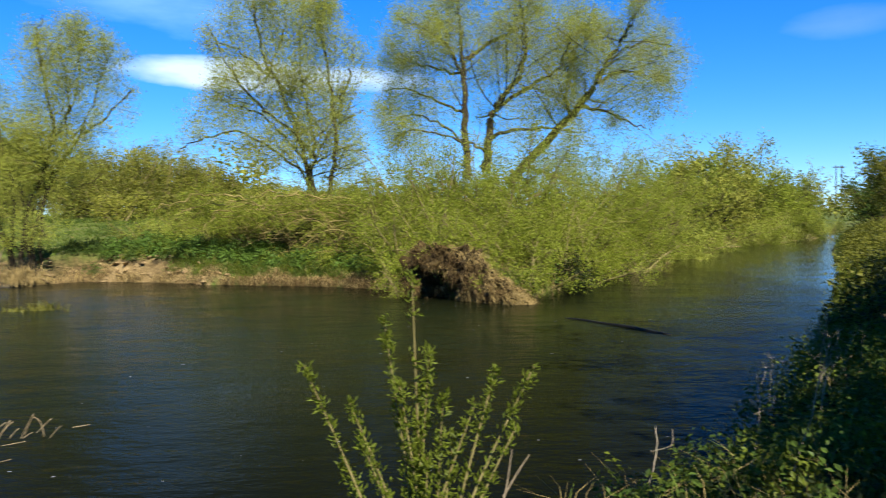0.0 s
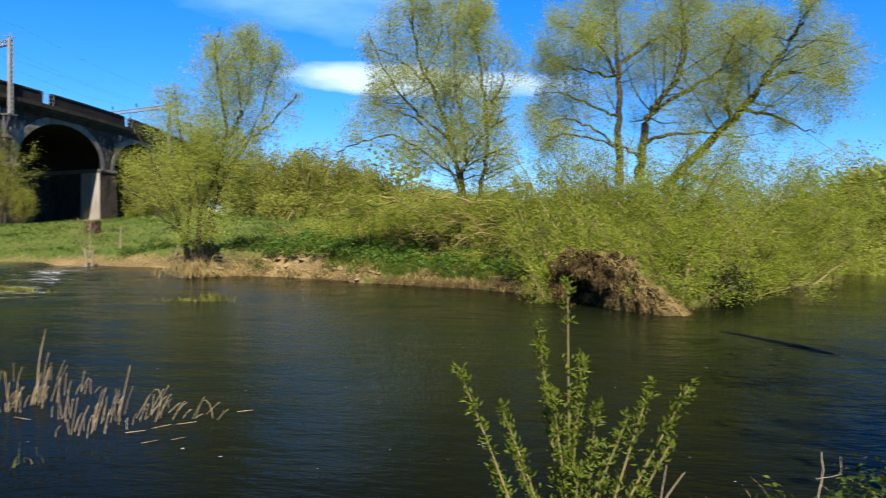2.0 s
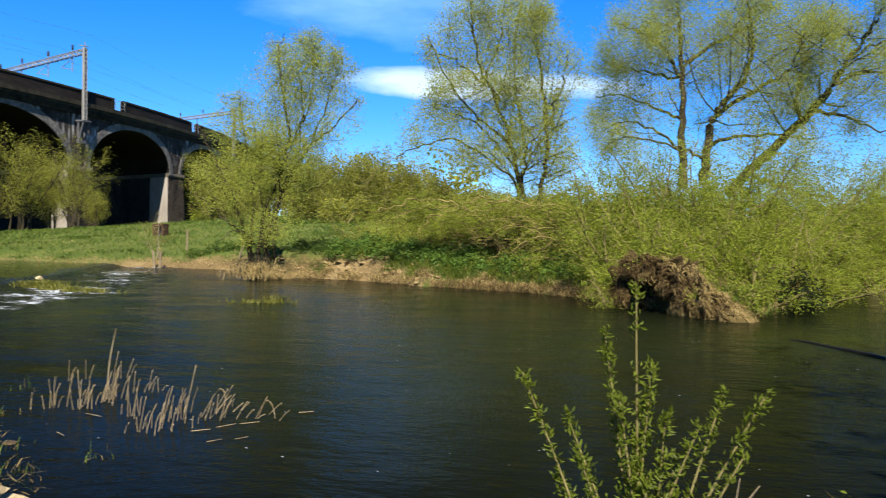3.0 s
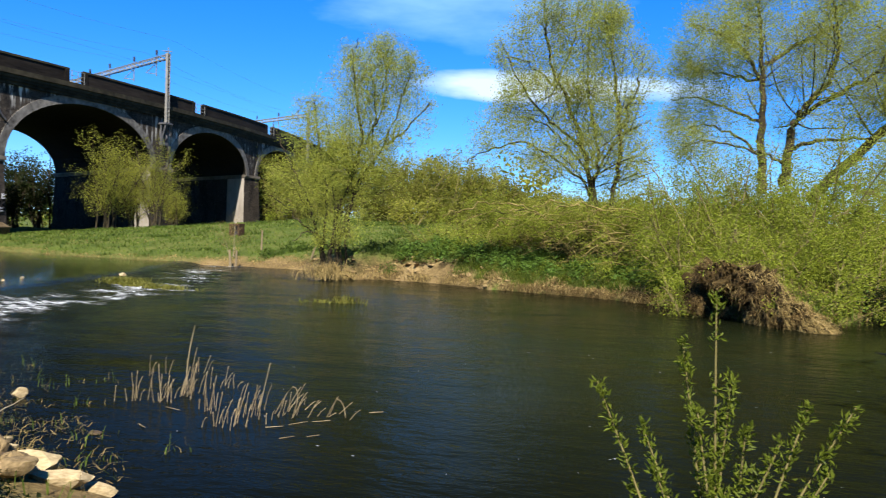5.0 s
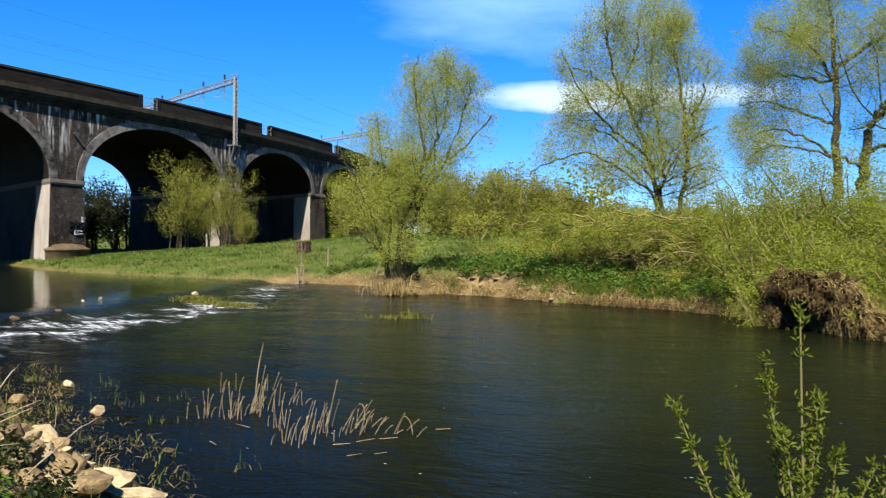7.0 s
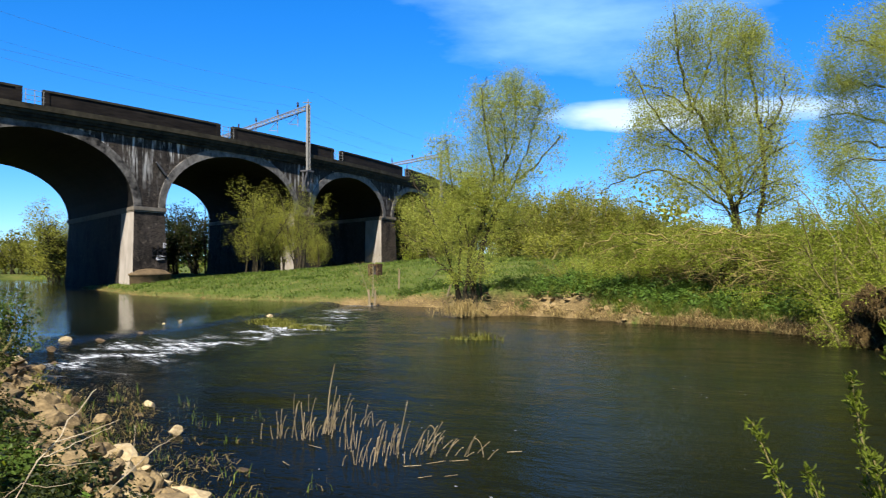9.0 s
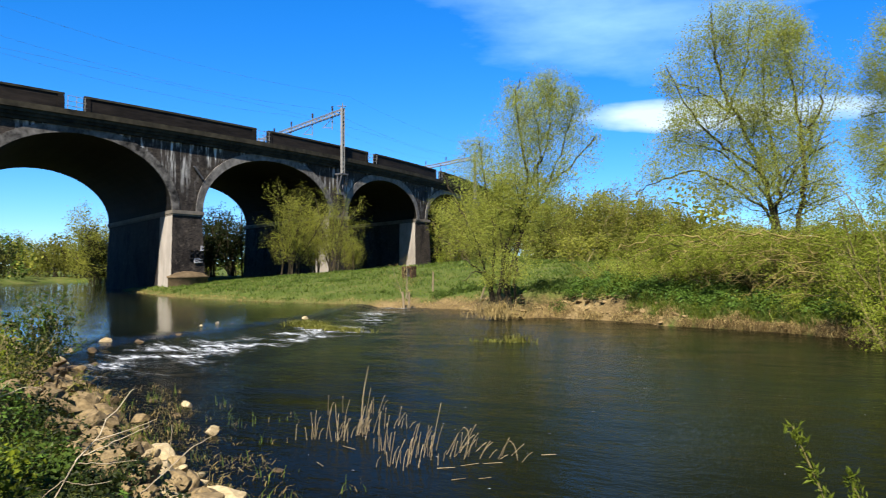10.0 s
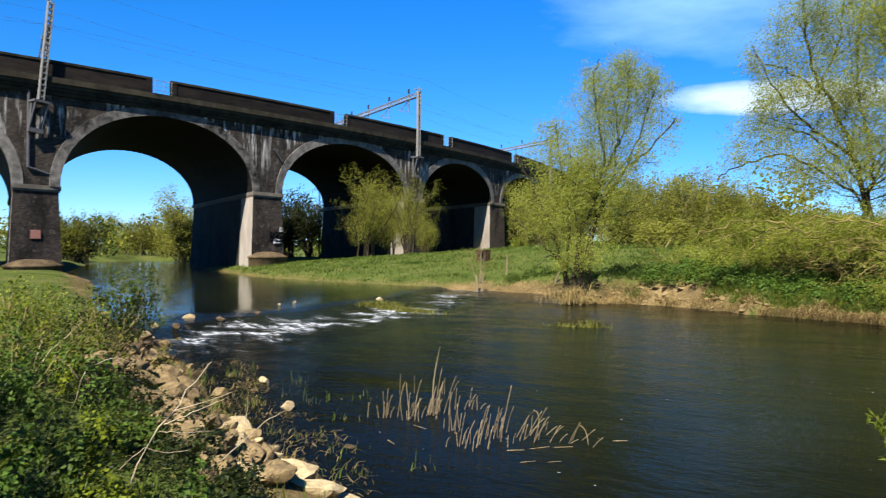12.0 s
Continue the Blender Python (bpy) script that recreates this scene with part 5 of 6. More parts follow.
def strands(rng, points, outward, length, width, drift):
    """Hanging hair: ribbons that leave the surface and bend down."""
    n = len(points)
    L = (length * rng.uniform(0.4, 1.3, n))[:, None]
    d = unit(outward + rng.normal(0, 0.8, (n, 3)))
    down = np.array([drift, -0.1, -1.0]) + rng.normal(0, 0.35, (n, 3))
    side = unit(np.cross(d, rng.normal(0, 1, (n, 3)))) * (width * rng.uniform(0.6, 1.4, n))[:, None]
    mid, tip = points + d * L * 0.35 + down * L * 0.15, points + d * L * 0.45 + down * L * 0.75
    v = np.stack([points - side, points + side, mid + side, mid - side, tip + side * 0.3, tip - side * 0.3], 1).reshape(-1, 3)
    k = np.arange(n)[:, None] * 6
    return v, np.concatenate([k + [0, 1, 2, 3], k + [3, 2, 4, 5]])


def mound_bed(name, rng, xy, wide, tall, per, size, width, mat, label, category):
    """Herbs grown into leafy mounds: leaves on the outside, hollow and dark within."""
    pos, nrm = [], []
    z = ground_z(xy[:, 0], xy[:, 1])
    for (x, y), g in zip(xy, z):
        r, h = rng.uniform(*wide), rng.uniform(*tall)
        d = unit(rng.normal(0, 1, (per, 3)))
        d[:, 2] = np.abs(d[:, 2])
        k = rng.uniform(0.72, 1.08, (per, 1)) * (1 + 0.22 * np.sin(5 * d[:, :1] + x * 7) * np.cos(4 * d[:, 1:2] + y * 5))
        pos.append(np.array([x, y, g - 0.03]) + d * k * [r, r, h])
        nrm.append(unit(d / [r, r, h] + [0, 0, 0.8 / h]))
    v, q = facing_leaves(rng, np.concatenate(pos), np.concatenate(nrm), size, width)
    return stuff(name, v, q, mat, label, category)


RNG = np.random.default_rng(21)
# far bank: nettles, rough grass and the fringe of dry stems over the water
mound_bed("nettle_bed", RNG, along_shore(RNG, 12, 17, 420, 0.9, 4.0), (0.22, 0.5), (0.35, 0.75), 150, 0.104, 0.55, NETTLE, "dark green nettle bed on the far bank", "nettles")
mound_bed("nettle_bed", RNG, along_shore(RNG, 12, 17, 110, 0.6, 2.8), (0.15, 0.32), (0.25, 0.5), 230, 0.07, 0.5, HERB, "grey-green dead-nettle among the nettles", "nettles")
mound_bed("nettle_bed", RNG, along_shore(RNG, 12, 17, 90, 0.5, 3.2), (0.15, 0.30), (0.3, 0.6), 200, 0.07, 0.5, FRESH, "sunlit fresh green nettle tops", "nettles")
leafy_bed("shade_undergrowth", RNG, along_shore(RNG, 13, 18, 700, 3.4, 5.4), 1.1, 24, 0.12, 0.5, SHADELEAF, "undergrowth beneath the bank scrub, coloured dark for shade", "undergrowth", 0.3)
mound_bed("nettle_bed", RNG, along_shore(RNG, 8, 11, 70, 1.4, 4.0), (0.2, 0.4), (0.25, 0.5), 220, 0.08, 0.5, HERB, "low green herbs near the weir willow", "herbs")
v, q = blades(RNG, along_shore(RNG, 13, 22, 9000, 0.25, 2.4), 0.42, 0.022, 0.9)
stuff("bank_grass", v, q, GRASS, "long green grass on the far bank", "grass")
for a, b, count, hang, mat, label in ((10, 12, 900, 0.20, STRAW, "pale dead grass over the sandy cut"), (12, 14, 2000, 0.16, STRAW, "bleached roots hanging in the sandy cut"), (12, 14, 1500, 0.14, ROOTHAIR, "brown roots in the sandy cut"), (14, 17, 4200, 0.26, STRAW, "matted tan roots and dead grass along the waterline"), (14, 17, 4200, 0.24, ROOTHAIR, "brown roots and peat along the waterline")):
    spots = along_shore(RNG, a, b, count, -0.08, 0.30)
    lumps = wavy(spots[:, 0], spots[:, 1], 3.1, 0.9) + 0.6 * wavy(spots[:, 0], spots[:, 1], 7.7, 0.3)
    spots = spots[lumps + RNG.normal(0, 0.3, count) > -0.25]
    top = np.column_stack([spots, np.maximum(ground_z(spots[:, 0], spots[:, 1]), 0.0) + RNG.uniform(0.06, 0.32, len(spots))])
    v, q = strands(RNG, top, np.tile([0.2, -1.0, 0.25], (len(top), 1)), hang, 0.0075, 0.1)
    stuff("dry_grass_fringe", v, q, mat, label, "dry grass")
spots = along_shore(RNG, 14, 17, 2600, -0.05, 0.30)
v, q = strands(RNG, np.column_stack([spots, RNG.uniform(0.0, 0.3, len(spots))]), np.tile([0.1, -1.0, 0.1], (len(spots), 1)), 0.2, 0.007, 0.0)
stuff("root_fringe", v, q, ROOTHAIR, "brown roots under the grassy edge", "roots")
v, q = blades(RNG, along_shore(RNG, 13, 17, 6000, 0.30, 1.3), 0.34, 0.018, 1.4)
stuff("bank_grass", v, q, GRASS, "green grass drooping to the far waterline", "grass")
v, q = blades(RNG, clusters(RNG, along_shore(RNG, 13, 17, 60, 0.35, 1.6), 40, 0.15), 0.36, 0.018, 1.3)
stuff("bank_grass", v, q, LIME, "pale green grass tufts on the bank lip", "grass")
v, q = blades(RNG, along_shore(RNG, 13, 17, 1700, 0.3, 2.6), 0.40, 0.014, 1.2)
stuff("dry_grass_fringe", v, q, STRAW, "dead stalks among the far nettles", "dry grass")
spots = along_shore(RNG, 3, 10, 5200, 0.0, 1.4)
v, q = blades(RNG, spots, 0.15, 0.025, 1.5)
stuff("dry_grass_fringe", v, q, STRAW, "short bleached grass at the upstream waterline", "dry grass")
spots = along_shore(RNG, 18, 25, 3200, 0.0, 1.5)
v, q = blades(RNG, spots, 0.5, 0.025, 1.2)
stuff("dry_grass_fringe", v, q, STRAW, "tall dead stems under the bank scrub", "dry grass")
spots = in_patch(RNG, 28000, 8, 56, 33, 74, 1.0)
v, q = blades(RNG, spots, 0.20, 0.055, 0.8)
stuff("meadow_grass", v, q, GRASS, "short tufted meadow grass rising to the viaduct", "grass")
spots = in_patch(RNG, 3600, 8, 56, 33, 74, 0.6, 30, 0.8)
v, q = blades(RNG, spots, 0.15, 0.035, 1.2)
stuff("meadow_grass", v, q, STRAW, "dry tufts in the meadow", "dry grass")
v, q = blades(RNG, clusters(RNG, in_patch(RNG, 500, 14, 56, 34, 70, 1.2)[:260], 26, 0.35), 0.26, 0.045, 1.0)
stuff("meadow_grass", v, q, HERB, "darker rough tussocks in the meadow", "grass")

# near bank towards the reach
spots = in_patch(RNG, 20000, -48, -8, 3.0, 17, 0.3, 6.0)
leafy_bed("bank_herbs", RNG, spots[:1600], 0.22, 16, 0.052, 0.55, SHADELEAF, "low tangled herbs on the near bank, shade in their colour", "herbs", 0.16)
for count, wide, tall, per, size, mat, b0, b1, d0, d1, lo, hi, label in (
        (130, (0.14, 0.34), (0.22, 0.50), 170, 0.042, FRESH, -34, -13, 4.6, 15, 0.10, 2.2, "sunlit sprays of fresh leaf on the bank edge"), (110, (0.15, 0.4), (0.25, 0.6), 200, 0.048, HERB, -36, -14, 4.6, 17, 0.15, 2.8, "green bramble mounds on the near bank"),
        (80, (0.3, 0.6), (0.5, 1.0), 240, 0.07, SHADELEAF, -40, -25, 11, 24, 0.4, 2.8, "taller leaf on the bank edge, coloured dark for shade"), (60, (0.2, 0.45), (0.4, 0.8), 220, 0.06, FRESH, -34, -25, 9, 24, 0.1, 1.4, "leafy sprays leaning over the shaded water")):
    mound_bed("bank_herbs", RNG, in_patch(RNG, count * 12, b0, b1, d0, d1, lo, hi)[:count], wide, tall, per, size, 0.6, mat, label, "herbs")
v, q = blades(RNG, in_patch(RNG, 22000, -42, -8, 2.2, 18, 0.35, 6.0, 2.1), 0.34, 0.010, 0.8)
stuff("bank_grass", v, q, GRASS, "long green grass on the near bank", "grass")
v, q = blades(RNG, in_patch(RNG, 3500, -42, -8, 4, 16, 0.0, 2.5, 1.4), 0.42, 0.006, 0.9)
stuff("dry_grass_fringe", v, q, STRAW, "dead grass stalks among the near herbs", "dry grass")
v, q = blades(RNG, in_patch(RNG, 9000, -32, -26.5, 13, 100, 0.1, 7.0), 0.4, 0.04, 0.9)
stuff("bank_grass", v, q, GRASS, "rank grass along the shaded bank", "grass")
leafy_bed("bank_herbs", RNG, in_patch(RNG, 3000, -33, -27.2, 15, 70, 0.1, 5.0), 0.8, 16, 0.14, 0.55, OLIVE, "bramble and rank leaf along the shaded bank", "herbs", 0.4)
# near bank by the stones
leafy_bed("bank_herbs", RNG, in_patch(RNG, 2200, 52, 86, 2.6, 11, 1.2, 8.0), 0.14, 12, 0.036, 0.6, SHADELEAF, "low ground leaf coloured as the dark gaps under the bank plants", "herbs", 0.2)
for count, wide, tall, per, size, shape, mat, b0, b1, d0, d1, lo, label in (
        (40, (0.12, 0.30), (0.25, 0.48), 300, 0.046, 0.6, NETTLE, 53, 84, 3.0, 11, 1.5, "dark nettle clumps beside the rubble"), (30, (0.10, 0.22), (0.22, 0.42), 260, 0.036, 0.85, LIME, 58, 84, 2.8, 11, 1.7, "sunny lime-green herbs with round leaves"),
        (44, (0.10, 0.26), (0.2, 0.38), 240, 0.040, 0.7, HERB, 53, 84, 3.0, 10, 1.35, "green dead-nettle clumps beside the rubble"), (110, (0.10, 0.28), (0.14, 0.40), 200, 0.038, 0.7, SHADELEAF, 49, 84, 3.2, 10, 0.95, "low leaf between the stones, coloured dark for shade")):
    mound_bed("bank_herbs", RNG, in_patch(RNG, count * 8, b0, b1, d0, d1, lo, 7.0)[:count], wide, tall, per, size, shape, mat, label, "herbs")
v, q = blades(RNG, in_patch(RNG, 2600, 44, 80, 4.2, 13, 0.2, 2.2, 2.4), 0.22, 0.007, 1.2)
stuff("dry_grass_fringe", v, q, STRAW, "dead grass among the rubble", "dry grass")
v, q = blades(RNG, in_patch(RNG, 2600, 44, 80, 4.2, 13, 0.2, 2.2, 1.7), 0.2, 0.008, 0.8)
stuff("bank_grass", v, q, GRASS, "tufts of grass between the stones", "grass")
v, q = blades(RNG, clusters(RNG, in_patch(RNG, 60, 52, 84, 2.8, 11, 0.9, 8.0), 34, 0.07), 0.26, 0.007, 0.9)
stuff("bank_grass", v, q, GRASS, "grass among the rubble", "grass")
v, q = blades(RNG, in_patch(RNG, 16000, 60, 82, 12, 46, 0.6, 40), 0.07, 0.02, 0.8)
stuff("lawn_grass", v, q, GRASS, "short mown grass by the pier", "grass")


def make_shoots():
    """The young willow at the camera's feet."""
    root = thing("willow_sapling", (0.0, 2.91, gz(0.0, 2.91)), "young willow shoots with narrow fresh green leaves on the near bank", "sapling")
    z0 = gz(0.0, 2.91)
    rng = np.random.default_rng(5)
    tips = [(-0.03, 0.0, 1.80, 1.0), (-0.14, 0.02, 1.64, 1.0), (-0.43, -0.04, 1.475, 0.9), (0.03, 0.03, 1.52, 1.1), (0.42, 0.0, 1.455, 0.9), (0.28, 0.05, 1.43, 1.0), (-0.28, 0.08, 1.31, 1.0), (0.20, 0.06, 1.30, 1.0),
            (-0.08, -0.08, 1.42, 1.2), (0.08, -0.06, 1.36, 1.2), (-0.22, -0.06, 1.20, 1.2), (0.36, 0.06, 1.22, 0.8), (0.12, 0.1, 1.18, 1.2), (-0.30, 0.0, 1.10, 1.1), (0.02, -0.1, 1.15, 1.3)]
    for k, (x, y, z, dense) in enumerate(tips):
        x0 = rng.uniform(-0.05, 0.05)
        mid = (x0 + (x - x0) * 0.42 + rng.normal(0, 0.012), y * 0.5, (z - z0) * 0.5)
        p, r = stem_line([(x0, rng.uniform(-0.05, 0.05), -0.03), mid, (x, y, z - z0)], 0.009, 0.0022, 6, 14)
        stem = part("stem", Build().tube(p, r, 6, cap=False), TWIG, root, "olive-brown willow shoot", smooth=True)
        n = int(90 * dense * (z - z0))
        f = rng.uniform(0.22, 1.0, n) * (len(p) - 1)
        if k == 0:
            f = np.where((f > 9.2) & (f < 12.4) & (rng.uniform(0, 1, n) < 0.8), f - 4.5, f)
        i = np.minimum(f.astype(int), len(p) - 2)
        at = p[i] + (p[i + 1] - p[i]) * (f - i)[:, None]
        along = unit(p[i + 1] - p[i])
        ways = along * 0.75 + unit(rng.normal(0, 1, (n, 3))) * 0.85
        per = 4
        v, q = leaf_mesh(rng, np.repeat(at, per, 0) + rng.normal(0, 0.010, (n * per, 3)), 0.029, 0.32, ways=np.repeat(ways, per, 0))
        link("leaves", mesh_from("leaves", v, q, FRESH), stem)
    # a bare forked shoot and a side spray
    p, r = stem_line([(0.24, 0.0, -0.03), (0.27, 0.0, 0.45), (0.31, 0.0, 0.60), (0.335, 0.0, 0.76)], 0.006, 0.002)
    bare = Build().tube(p, r, 5)
    p, r = stem_line([(0.30, 0.0, 0.58), (0.36, 0.0, 0.68), (0.40, 0.0, 0.74)], 0.004, 0.002)
    part("stem", bare.tube(p, r, 5), DEADWOOD, root, "bare forked twig")


make_shoots()


def make_reeds():
    root = thing("reed_bed", (-5.55, 7.75, 0), "cut straw-coloured reed stalks standing in the shallows", "reeds")
    rng = np.random.default_rng(3)
    shapes = []
    for k in range(7):
        h = (0.15, 0.20, 0.24, 0.28, 0.33, 0.22, 0.17)[k]
        bend = (0.01, 0.015, 0.03, 0.01, 0.02, 0.05, 0.03)[k]
        pts, r = stem_line([(0, 0, -0.25), (bend * 0.2, 0, h * 0.4), (bend, 0, h)], 0.0048, 0.0036, 6, 6)
        shapes.append(Build().tube(pts, r, 5).mesh("stalk", REED, True))
    pts = [(0, 0, -0.2), (0.02, 0, 0.22), (0.08, 0, 0.30), (0.16, 0, 0.24), (0.22, 0, 0.10)]
    p, r = stem_line(pts, 0.0055, 0.0045, 5, 9)
    shapes.append(Build().tube(p, r, 5).mesh("stalk", REED, True))
    # place, count, height, lean to the side
    groups = [(-0.79, -0.5, 9, 0.46, 0.03), (-0.45, -0.45, 7, 0.30, 0.1), (-0.43, -0.25, 12, 0.34, 0.12), (-0.40, 0.0, 12, 0.42, 0.12), (-1.45, 0.85, 4, 0.34, 0.18), (-1.25, 1.2, 5, 0.24, 0.3), (-0.3, 0.5, 7, 0.26, 0.2), (0.30, -0.62, 7, 0.40, 0.08), (0.76, -1.0, 6, 0.34, 0.05),
              (0.92, -1.05, 5, 0.36, 0.1), (1.05, -1.1, 4, 0.24, 0.2), (0.85, -0.62, 8, 0.44, 0.14), (0.80, -0.3, 6, 0.42, 0.2), (1.12, -0.55, 5, 0.28, 0.3), (1.2, -0.37, 7, 0.34, 0.5), (1.02, 0.06, 4, 0.28, 0.5), (1.40, -0.1, 4, 0.26, 0.55), (1.7, -0.3, 4, 0.26, 0.7), (0.3, 0.1, 5, 0.22, 0.3)]
    for x, y, n, h, lean in groups:
        for _ in range(n):
            form = 7 if rng.uniform() < 0.025 else int(rng.integers(0, 7))
            ob = link("stalk", shapes[form], root, (x + rng.normal(0, 0.11), y + rng.normal(0, 0.10), 0))
            ob.rotation_euler = (rng.normal(0, 0.10), rng.normal(lean, 0.13), rng.normal(0.0, 0.35))
            ob.scale = (1.05, 1.05, h / 0.27 * rng.uniform(0.45, 1.1))
    tall, r = stem_line([(-0.50, 0.05, -0.2), (-0.46, 0.05, 0.4), (-0.37, 0.05, 0.82)], 0.009, 0.005)
    part("stalk", Build().tube(tall, r, 5), REED, root)
    for x, y, a, L in ((1.6, -1.25, 0.6, 0.14), (1.8, -1.08, 0.5, 0.12), (1.4, -0.75, 0.8, 0.2), (0.06, -1.38, -0.6, 0.24), (-0.2, -0.65, -0.4, 0.3), (1.55, -0.55, 0.5, 0.2), (1.25, -0.95, 0.4, 0.18), (1.9, 0.1, 0.3, 0.16)):
        p, r = stem_line([(x, y, 0.0), (x + L * 0.5 * math.cos(a), y + L * 0.5 * math.sin(a), 0.008), (x + L * math.cos(a), y + L * math.sin(a), 0.016)], 0.0055, 0.0035)
        part("floating_stalk", Build().tube(p, r, 5), REED, root)


make_reeds()


def make_sprouts():
    rng = np.random.default_rng(9)
    spots = [(-11.25, 7.5, 22), (-10.5, 7.3, 18), (-10.0, 7.3, 14), (-10.2, 8.0, 20), (-10.5, 8.6, 10), (-8.7, 7.0, 8), (-9.8, 6.7, 20), (-8.25, 6.2, 20), (-8.1, 6.6, 16), (-7.3, 5.6, 26), (-7.4, 5.8, 20), (-8.0, 6.7, 10), (-8.2, 7.45, 7), (-6.55, 5.8, 12), (-7.6, 7.3, 8), (-6.15, 5.9, 10),
             (-5.45, 5.6, 9), (-7.3, 7.9, 6), (-5.0, 5.1, 6), (-4.5, 5.65, 5), (-6.6, 6.7, 7), (-4.8, 5.3, 8), (-9.2, 7.6, 10), (-9.0, 8.2, 8)]
    for x, y, n in spots:
        v, q = blades(rng, rng.normal(0, 0.09, (n, 2)), 0.20, 0.008, 0.4, -0.05)
        tagged(link("reed_sprout", mesh_from("reed_sprout", v, q, GRASS), at=(x, y, 0)), "tuft of fresh green reed in the shallows", "reed", "reed sprouts", "stuff")
        v, q = blades(rng, rng.normal(0, 0.13, (n, 2)), 0.16, 0.006, 0.8, -0.05)
        tagged(link("reed_sprout", mesh_from("reed_sprout", v, q, STRAW), at=(x, y, 0)), "tuft of dead brown reed in the shallows", "reed", "reed sprouts", "stuff")


make_sprouts()


def stone_mesh(rng, rough, fine=3):
    """An angular broken block: a cut-down box with chipped corners."""
    bm = bmesh.new()
    bmesh.ops.create_icosphere(bm, subdivisions=fine, radius=1.0)
    cuts = [(unit(rng.normal(0, 1, 3) * [1, 1, 1.2]), rng.uniform(0.36, 0.60)) for _ in range(17)]
    for v in bm.verts:
        p = np.array(v.co) * [1.0, 0.9, 0.8]
        for n, d in cuts:
            over = p @ n - d
            if over > 0:
                p = p - n * over
        p = p * (1.45 + rough * 0.4 * noise.noise(Vector(p * 2.2)))
        v.co = p + 0.015 * np.array(noise.noise_vector(Vector(p * 6.0)))
    me = bpy.data.meshes.new("stone")
    bm.to_mesh(me)
    bm.free()
    return me


def make_stones():
    rng = np.random.default_rng(17)
    forms = {}
    for mat in (STONE, MIDSTONE, WETSTONE):
        forms[mat] = []
        for _ in range(9):
            me = stone_mesh(rng, 0.12)
            me.materials.append(mat)
            forms[mat].append(me)

    def lay(x, y, size, mat, label, flat=0.55, turn=None, lift=0.25, long=1.0):
        ob = new("stone", forms[mat][rng.integers(0, 9)])
        ob.scale = (size * rng.uniform(0.9, 1.2) * long, size * rng.uniform(0.65, 0.9), size * flat * rng.uniform(0.8, 1.15))
        ob.rotation_euler = (rng.normal(0, 0.22), rng.normal(0, 0.22), rng.uniform(0, 6.28) if turn is None else turn)
        ob.location = (x, y, max(gz(x, y), -0.06) + ob.scale.z * lift)
        tagged(ob, label, "stone", "bank rubble")

    pale, brown = "pale yellow broken limestone block at the water's edge", "brown muddy stone half buried in the bank"
    for x, y, s, long in ((-5.48, 4.45, 0.15, 1.3), (-4.84, 4.52, 0.19, 1.4), (-4.33, 4.29, 0.16, 1.2), (-5.84, 4.93, 0.08, 1.0), (-5.3, 4.67, 0.10, 1.0), (-5.22, 4.83, 0.09, 1.1), (-6.03, 5.22, 0.11, 1.2), (-5.25, 4.13, 0.16, 1.6), (-4.21, 4.49, 0.09, 1.2), (-5.05, 4.0, 0.14, 1.2), (-4.7, 3.9, 0.15, 1.7)):
        lay(x, y, s, STONE, pale, 0.6, rng.normal(0.3, 0.5), 0.5, long)
    ochre = "ochre broken limestone block in the bank rubble"
    for x, y, s in ((-5.33, 3.85, 0.12), (-5.98, 4.54, 0.13), (-6.88, 4.83, 0.13), (-8.19, 5.46, 0.18), (-8.66, 5.39, 0.17), (-9.74, 5.96, 0.17), (-9.55, 6.12, 0.19), (-8.95, 6.06, 0.16), (-7.67, 4.88, 0.15), (-7.38, 5.3, 0.14), (-5.76, 4.22, 0.13), (-6.37, 4.36, 0.14),
                    (-11.22, 6.74, 0.17), (-11.0, 6.93, 0.14), (-10.34, 6.75, 0.15), (-4.96, 4.12, 0.14), (-4.91, 4.25, 0.12), (-6.9, 4.49, 0.14), (-6.46, 5.02, 0.12), (-4.55, 4.05, 0.13), (-4.4, 3.9, 0.12), (-5.0, 4.3, 0.13), (-4.65, 4.2, 0.12)):
        lay(x, y, s, MIDSTONE, ochre, 0.8, lift=1.0, long=1.2)
    for x, y, s in ((-9.4, 5.6, 0.26), (-8.7, 5.2, 0.30), (-8.0, 5.2, 0.25), (-9.8, 6.1, 0.22), (-7.4, 5.0, 0.24), (-6.6, 4.6, 0.26), (-5.35, 3.8, 0.2), (-5.25, 3.95, 0.16), (-6.0, 4.1, 0.22), (-8.3, 4.9, 0.24), (-9.0, 5.7, 0.24), (-7.8, 4.7, 0.2), (-7.0, 4.9, 0.2), (-10.3, 6.4, 0.22), (-6.3, 4.9, 0.18), (-4.9, 3.6, 0.2)):
        for _ in range(4):
            lay(x + rng.normal(0, 0.19), y + rng.normal(0, 0.15), s * rng.uniform(0.38, 0.82), MIDSTONE, ochre, 0.75, lift=rng.uniform(0.5, 1.2))
    edge = np.array([p[:2] for p in NEAR_BANK[11:17]], float)[::-1]
    seg = np.hypot(*np.diff(edge, axis=0).T)
    for k in range(220):
        f = rng.uniform(0, seg.sum()) ** 1.0
        i = min(int(np.searchsorted(np.cumsum(seg), f)), len(seg) - 1)
        a = (f - np.concatenate([[0], np.cumsum(seg)])[i]) / seg[i]
        d = edge[i + 1] - edge[i]
        nrm = np.array([-d[1], d[0]]) / seg[i]
        off = max(rng.normal(-0.80, 0.50), -1.25)
        p = edge[i] + d * a + nrm * off
        wet = rng.uniform() < 0.52 or off > 0.1
